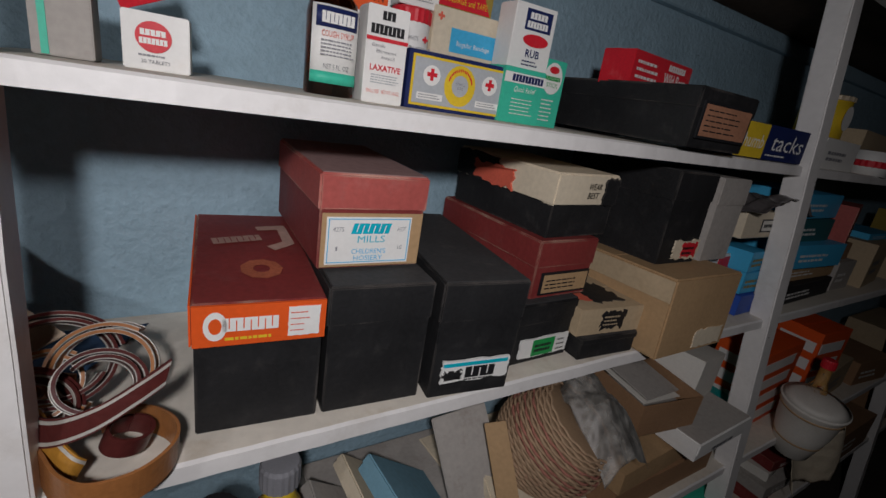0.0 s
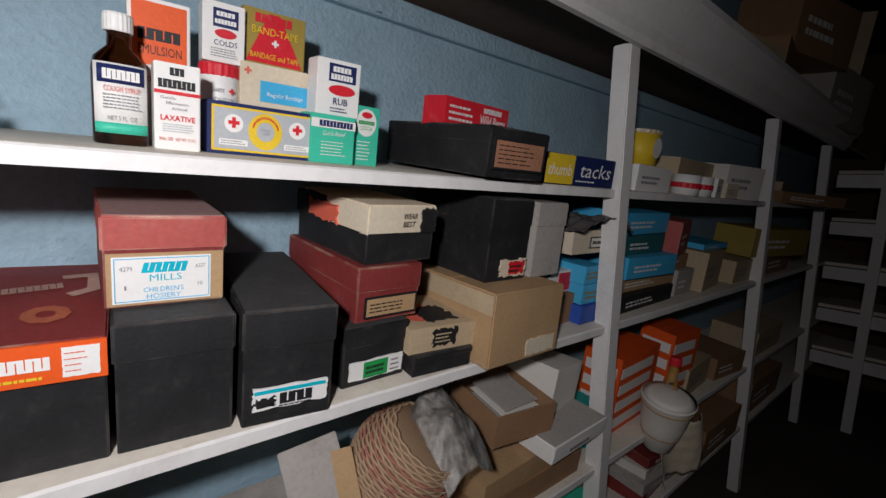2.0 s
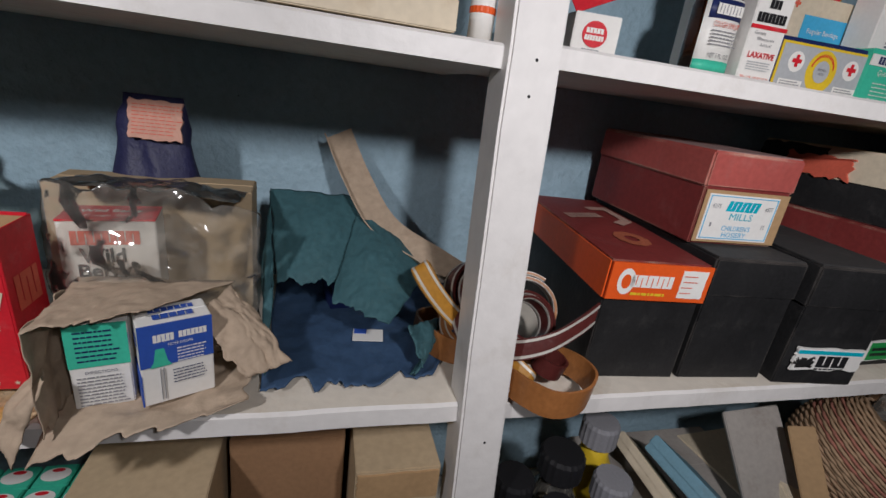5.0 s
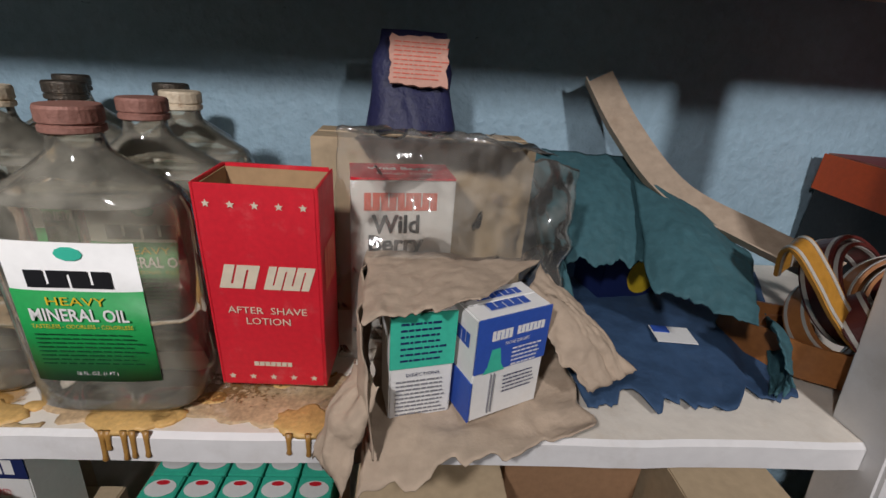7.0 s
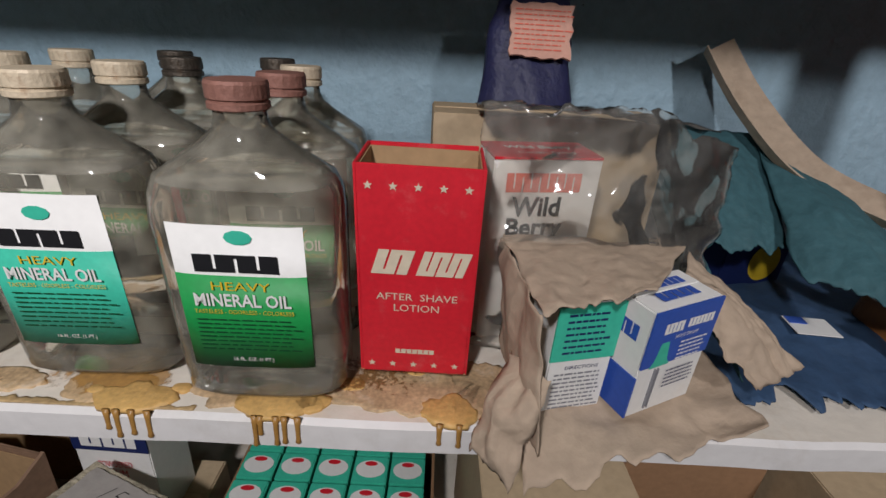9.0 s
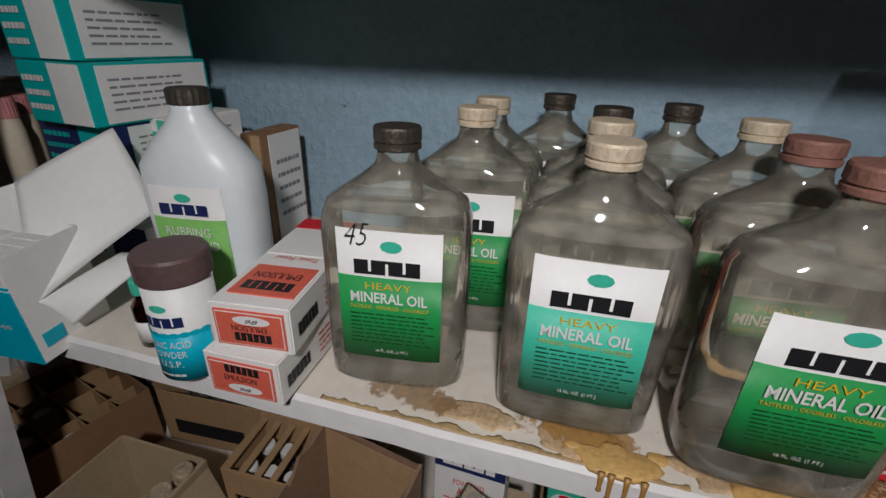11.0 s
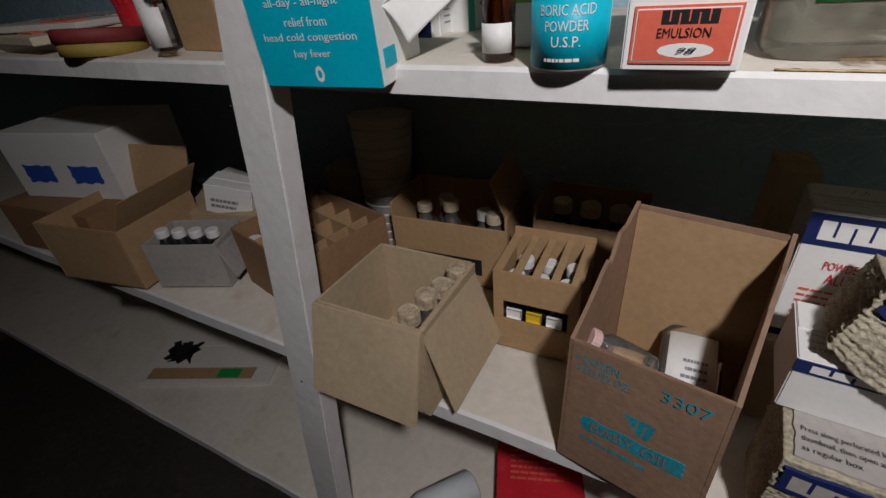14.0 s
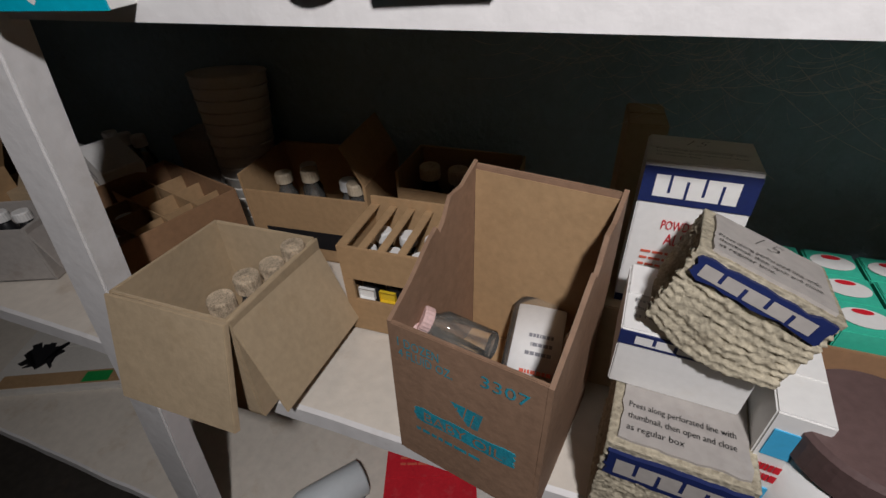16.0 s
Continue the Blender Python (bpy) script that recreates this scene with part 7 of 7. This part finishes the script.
# flattened boxes leaning one on another
for i, (x, y, z, rx, ry, rz, w, d, h, mt, lb) in enumerate((
        (0.02, 0.03, 0.70, 20, 40, 0, 0.26, 0.17, 0.028, ROSE, "flat faded rose stocking box leaning in a pile"),
        (0.09, 0.01, 0.725, 16, 40, 2, 0.28, 0.17, 0.032, GREYB, "flat grey-beige stocking box leaning in a pile"),
        (0.16, 0.02, 0.745, 14, 42, 4, 0.24, 0.18, 0.024, CREAM, "flat pale box leaning in a pile"),
        (0.19, -0.005, 0.775, 10, 38, 6, 0.24, 0.16, 0.030, mat("pale_blue_board", (0.20, 0.38, 0.48), 0.7, 0.15, 30, 0.2, dirt=0.3), "flat pale blue ornament box leaning in a pile"),
        (0.30, 0.06, 0.74, 60, -14, 8, 0.10, 0.15, 0.010, GREYB, "torn grey-beige carton side standing up"),
        (0.36, 0.01, 0.745, 62, -36, 0, 0.035, 0.15, 0.008, KRAFT, "kraft cardboard strip leaning"),
        (0.345, -0.01, 0.71, 30, 12, -8, 0.13, 0.14, 0.03, CREAM, "small cream box on the heap"))):
    m = Matrix.Translation((x, y, z)) @ pose(0, 0, 0, 0, 0, rz) @ pose(0, 0, 0, rx, 0, 0) @ pose(0, 0, 0, 0, ry, 0)
    t = shoebox("flat_box", m, w, d, h, h * 0.6, mt, mt, lb, None, None, "box", "leaning flat boxes")
    f = face_of("front", w, d, h)
    if i == 3:
        patch(t, f, w * 0.35, h * 0.2, w * 0.34, h * 0.6, SALMON, "printed_panel", 0.0026)
        bars(t, f, w * 0.37, h * 0.3, w * 0.3, h * 0.3, 1, YELLOW, 0.9, 0.003)
    if i == 1:
        emblem(t, f, w * 0.45, h * 0.2, w * 0.34, h * 0.5, 8, GREYT, 0.003, 0.3)
carton("under_carton", at(0.12, 0.10, RZ, 0, 0), 0.30, 0.18, 0.10, GREYB, "grey carton under the leaning boxes")
carton("under_carton", at(0.36, 0.04, RZ, 4, 0), 0.24, 0.22, 0.10, CREAM, "flowered cream carton under the basket")
t = carton("green_tin", at(0.30, -0.005, RZ, -6, 4), 0.14, 0.10, 0.115, mat("dark_green_enamel", (0.02, 0.06, 0.04), 0.45, 0.2, 40, 0.1), "dark green tin with a worn crest", "tin")
disc(t, face_of("front", 0.14, 0.1, 0.115), 0.08, 0.06, 0.035, 0.03, OLIVE, 0.001, 0.2, "printed_crest", 11)
# white flat box on cartons
carton("under_carton", at(0.66, 0.02, RZ, 0, 0), 0.36, 0.25, 0.062, BROWNB, "brown carton under a white flat box")
carton("under_carton", at(0.66, 0.01, RZ + 0.063, 3, 0), 0.32, 0.24, 0.052, KRAFT, "kraft box under a white flat box")
t = shoebox("flat_box", at(0.822, -0.035, RZ + 0.117, 2, 1), 0.225, 0.26, 0.045, 0.03, LABELW, LABELW, "large flat white garment box with faint writing", GREYB)
bars(t, face_of("front", 0.225, 0.26, 0.045), 0.06, 0.012, 0.10, 0.014, 1, GREYT, 0.9, 0.003, 3, 0.6)
t = open_box("tray_carton", at(0.70, 0.03, RZ + 0.166, -8, 2), 0.17, 0.17, 0.075, BROWNB, "open brown carton tray with papers", TAN, 0.003, 0, (("back", 0.05, 30),))
for i in range(3):
    piece("paper_sheet", bm_mesh("paper_sheet", block(0.12, 0.11, 0.002, 0.03 + 0.01 * i, 0.03, 0.045 + 0.006 * i, 0.0003), GREYB if i != 1 else PAPER), t, pose(0, 0, 0, 4 * i, 3, 5 * i))
t = carton("wrapped_box", at(0.90, 0.04, RZ + 0.16, 10, 0, 8), 0.15, 0.16, 0.13, PAPER, "white box wrapped in dusty film")
t = carton("brown_carton", at(0.84, 0.08, RZ + 0.076, 4, 0), 0.20, 0.18, 0.085, TAN, "tan carton behind the flat box")
# squat bottles and jars by the post
for x, y, h, r, g, c in ((-0.11, 0.06, 0.26, 0.03, GLASS, INK), (-0.06, 0.03, 0.235, 0.03, INK, INK), (-0.03, 0.09, 0.26, 0.036, GLASS, INK), (0.02, 0.05, 0.25, 0.03, GLASS, GREYT), (0.05, 0.13, 0.27, 0.032, YELLOW, GREYT)):
    small_bottle(at(x, y, RZ + 0.001, 0, 0), r, h, g, c, "dusty old bottle with dark cap", "dusty bottles by the post")
t = bottle_round("blue_bottle", at(-0.012, -0.0, RZ + 0.001, 0, 0), [(0, 0.02, 0.02), (0.16, 0.02, 0.02), (0.19, 0.012, 0.012), (0.20, 0.012, 0.012)], GLASS, "small clear bottle with cobalt blue cap", BLUEI, 0.017, 0.198, 0.022)

# ---- beyond the next post ----
def heap(rows, group):
    for i, (name, x, y, z, yaw, w, d, h, mt, lb) in enumerate(rows):
        t = carton(name, at(x, y, z, yaw, 0), w, d, h, mt, lb, "carton", group)
        if mt is not PUTTY:
            bars(t, face_of("front", w, d, h), w * 0.12, h * 0.25, w * 0.6, h * 0.4, 2, LABELW if mt not in (LABELW, PAPER, CREAM, TAN) else GREYT, 0.8, 0.001, i, 0.5)


heap((("white_box", 1.19, 0.03, U_Z, 0, 0.20, 0.12, 0.068, LABELW, "white carton standing behind the post"), ("tan_carton", 1.52, 0.07, U_Z, 4, 0.42, 0.16, 0.115, TAN, "long tan carton on the upper shelf"), ("parcel", 1.86, 0.04, U_Z, -18, 0.20, 0.14, 0.12, PAPER, "crumpled pale paper parcel"), ("small_carton", 1.67, 0.0, U_Z, 6, 0.07, 0.06, 0.06, LABELW, "small plain white medicine carton"), ("small_carton", 1.76, 0.0, U_Z, -6, 0.09, 0.06, 0.05, CREAM, "small plain cream medicine carton"), ("brown_carton", 2.05, 0.02, U_Z, 10, 0.2, 0.15, 0.06, BROWNB, "dusty brown cardboard carton in shade"), ("brown_carton", 2.45, 0.0, U_Z, -20, 0.45, 0.1, 0.05, BROWNB, "crushed brown carton strip"), ("parcel", 2.75, 0.08, U_Z, 8, 0.3, 0.15, 0.10, TAN, "tan paper parcel in shade")), "cartons on the far upper shelf")
heap((("blue_carton", 1.17, 0.04, M_Z + 0.215, 3, 0.30, 0.16, 0.060, SKYI, "blue printed carton on top of a stack"), ("teal_carton", 1.20, 0.05, M_Z + 0.155, 0, 0.24, 0.15, 0.058, mat("dark_teal_board", (0.02, 0.12, 0.13), 0.6), "dark teal carton in a stack"), ("blue_carton", 1.19, 0.03, M_Z + 0.095, -2, 0.28, 0.16, 0.060, SKYI, "blue printed carton in a stack"), ("kraft_carton", 1.18, 0.05, M_Z + 0.052, 0, 0.36, 0.16, 0.042, KRAFT, "kraft and black printed carton"), ("black_box", 1.16, 0.03, M_Z + 0.001, 2, 0.36, 0.18, 0.050, BLACKB, "low black box at the bottom of a stack"), ("red_carton", 1.50, 0.03, M_Z + 0.14, 14, 0.20, 0.14, 0.11, ROSE, "faded red house-shaped carton"), ("brown_carton", 1.46, 0.06, M_Z + 0.09, 0, 0.2, 0.15, 0.05, BROWNB, "dusty brown cardboard carton in shade"), ("grey_carton", 1.56, 0.05, M_Z + 0.001, 0, 0.13, 0.15, 0.088, GREYB, "small plain grey board carton"), ("tan_carton", 1.74, 0.03, M_Z + 0.001, 6, 0.22, 0.2, 0.14, TAN, "open tan cardboard carton"), ("blue_carton", 1.80, 0.06, M_Z + 0.142, 0, 0.24, 0.15, 0.02, SKYI, "flat blue printed carton"), ("olive_carton", 2.20, 0.02, M_Z + 0.10, -8, 0.55, 0.16, 0.12, OLIVE, "long olive-brown cardboard carton"), ("tan_carton", 2.05, 0.03, M_Z + 0.001, 0, 0.22, 0.2, 0.09, TAN, "dusty tan cardboard carton in shade"), ("brown_carton", 2.45, 0.03, M_Z + 0.001, 0, 0.4, 0.2, 0.098, BROWNB, "dusty brown cardboard carton in shade")), "cartons on the far middle shelf")
for i, (x, y, z, yaw, w, h) in enumerate(((1.24, 0.06, RZ, 2, 0.26, 0.24), (1.56, 0.05, RZ, -4, 0.18, 0.26))):
    t = carton("detergent_box", at(x, y, z, yaw, 0), w, 0.12, h, ORANGE, "orange and white striped detergent box", "carton", "detergent boxes")
    for k in range(4):
        patch(t, face_of("front", w, 0.12, h), w * 0.04, h * (0.08 + 0.22 * k), w * 0.8, h * 0.13, LABELW, "printed_band", 0.001)
        patch(t, face_of("left", w, 0.12, h), 0.01, h * (0.08 + 0.22 * k), 0.1, h * 0.13, LABELW, "printed_band", 0.001)
t = thing("enamel_jug", Matrix.Translation((1.385, -0.02, RZ - 0.035)) @ pose(0, 0, 0, 10, -8, 0), "chipped white enamel jug with brown bands, tilted", "jug")
piece("jug_body", bm_mesh("jug_body", tube_bm([(0.0, 0.036, 0.036), (0.004, 0.042, 0.042), (0.09, 0.062, 0.062), (0.165, 0.072, 0.072), (0.172, 0.077, 0.077), (0.176, 0.075, 0.075)], 32), PAPER, True), t)
for z, r in ((0.055, 0.0545), (0.150, 0.0705)):
    piece("painted_band", bm_mesh("painted_band", tube_bm([(z, r, r), (z + 0.001, r + 0.0012, r + 0.0012), (z + 0.005, r + 0.002, r + 0.002), (z + 0.006, r + 0.0012, r + 0.0012)], 32), KRAFT, True), t)
piece("lid", bm_mesh("lid", tube_bm([(0.176, 0.074, 0.074), (0.184, 0.05, 0.05), (0.19, 0.012, 0.012)], 32), PAPER, True), t)
t = bottle_round("sauce_bottle", at(1.40, -0.02, RZ + 0.0, 0, 0), [(0, 0.035, 0.035), (0.13, 0.035, 0.035), (0.18, 0.014, 0.014), (0.23, 0.013, 0.013)], AMBER, "red-brown bottle with white label", RED, 0.016, 0.222, 0.025)
wrap(t, 0.035, 0.035, 2, 0.02, 0.09, 0.033, LABELW, 0.0006)
t = thing("torn_sheet", pose(1.50, -0.045, 0.44), "torn yellowed sheet hanging over the shelf edge", "paper sheet")
piece("sheet", sheet(lambda u, v: Vector((-0.09 + 0.18 * u + 0.02 * noise.noise((v * 5, 0, 1)), -0.01 + 0.03 * math.sin(u * 4 + v * 2), 0.20 * v + 0.015 * noise.noise((u * 6, 3, 1)))), 16, 16, CREAM, 0.001), t)
heap((("brown_carton", 1.70, 0.03, RZ, 4, 0.25, 0.2, 0.11, TAN, "torn tan cardboard carton"), ("brown_carton", 1.98, 0.03, RZ, -6, 0.25, 0.2, 0.09, BROWNB, "torn brown cardboard carton"), ("teal_tin", 1.12, 0.06, RZ, 0, 0.10, 0.12, 0.10, TEAL, "teal carton by the post"), ("book", 1.42, 0.02, B_Z, 4, 0.35, 0.22, 0.05, MAROON, "dark red book in a pile"), ("book", 1.40, 0.01, B_Z + 0.051, -3, 0.36, 0.22, 0.04, GREYB, "grey book in a pile"), ("book", 1.43, 0.02, B_Z + 0.092, 6, 0.34, 0.2, 0.03, PAPER, "pale book in a pile"), ("book", 1.44, 0.02, B_Z + 0.123, -5, 0.34, 0.2, 0.035, MAROON, "dark red book in a pile"), ("mint_carton", 1.00, 0.0, B_Z, 0, 0.12, 0.15, 0.17, MINT, "mint green carton by the post"), ("brown_carton", 1.85, 0.0, B_Z, 0, 0.4, 0.25, 0.13, BROWNB, "brown carton on the bottom board"), ("tan_carton", 2.45, 0.02, RZ, 0, 0.4, 0.2, 0.12, TAN, "dusty tan cardboard carton in shade"), ("brown_carton", 2.45, 0.02, B_Z, 0, 0.5, 0.2, 0.16, BROWNB, "dusty brown cardboard carton in shade")), "cartons on the far lower shelves")
t = bottle_round("yellow_tin", at(1.325, 0.10, U_Z + 0.074, 0, 0), [(0, 0.05, 0.05), (0.09, 0.05, 0.05)], YELLOW, "yellow tin with white print", WHITECAP, 0.051, 0.088, 0.012, "tin")
disc(t, front_at(-0.0505), 0, 0.05, 0.025, 0.028, LABELW, 0.001)
carton("under_box", at(1.24, 0.045, U_Z + 0.069, 0, 0), 0.15, 0.11, 0.004, CREAM, "flat card under a tin")
for x, z in ((1.50, 0), (1.60, 0)):
    t = bottle_round("white_tin", at(x, 0.03, U_Z + 0.001, 0, 0), [(0, 0.04, 0.04), (0.06, 0.04, 0.04)], LABELW, "small white tin with red band", RED, 0.0405, 0.02, 0.018, "tin")
t = thing("plastic_bag", pose(1.0, 0.02, 1.235), "dark crumpled plastic bag lying on the file box", "plastic bag")
piece("film", sheet(lambda u, v: Vector((-0.10 + 0.24 * u, -0.03 + 0.14 * v, 0.004 + 0.028 * math.sin(u * 3.1) + 0.014 * noise.noise((u * 7, v * 6, 1)) - 0.03 * max(0, u - 0.8))), 36, 24, mat("smoky_film", (0.10, 0.09, 0.09), 0.25, 0.3, 40, 0.2, spec=0.6), 0.0006), t)
# boxes on top of the shelving
heap((("brown_carton", 2.1, -0.02, 1.721, 8, 0.5, 0.26, 0.22, BROWNB, "dusty brown carton on top of the shelving"), ("white_carton", 2.75, -0.05, 1.721, -6, 0.55, 0.28, 0.26, GREYB, "dusty grey carton on top of the shelving"), ("brown_carton", 1.75, 0.02, 1.721, -10, 0.3, 0.22, 0.16, TAN, "dusty tan carton on top of the shelving"), ("brown_carton", 2.3, 0.0, 1.942, -14, 0.45, 0.26, 0.24, BROWNB, "brown carton on a pile on the shelving"), ("brown_carton", 3.1, -0.1, 1.982, 12, 0.4, 0.3, 0.3, TAN, "tan carton on a pile on the shelving")), "cartons on top of the shelving")

# cobwebs under the shelf
web = tagged(thing("cobweb", pose(-0.85, 0.16, 0.93), "thin grey cobweb threads under the shelf", "cobweb", kind="stuff"))
rnd = random.Random(9)
verts, faces = [], []
for i in range(230):
    a = Vector((rnd.uniform(-0.16, 0.22), rnd.uniform(0.015, 0.12), rnd.uniform(0.005, 0.045)))
    reach = 2.4 if i % 9 == 0 else 1.0
    b = a + Vector((rnd.uniform(-0.06, 0.06), rnd.uniform(-0.01, 0.01), rnd.uniform(-0.05, 0.0))) * reach
    for k in range(8):
        p, q = a.lerp(b, k / 8), a.lerp(b, (k + 1) / 8)
        p.z -= 0.009 * math.sin(math.pi * k / 8)
        q.z -= 0.009 * math.sin(math.pi * (k + 1) / 8)
        s, j = Vector((0, 0, rnd.uniform(0.00008, 0.00026))), len(verts)
        verts += [p - s, q - s, q + s, p + s]
        faces.append((j, j + 1, j + 2, j + 3))
piece("threads", mesh_of("threads", verts, faces, WEB), web)
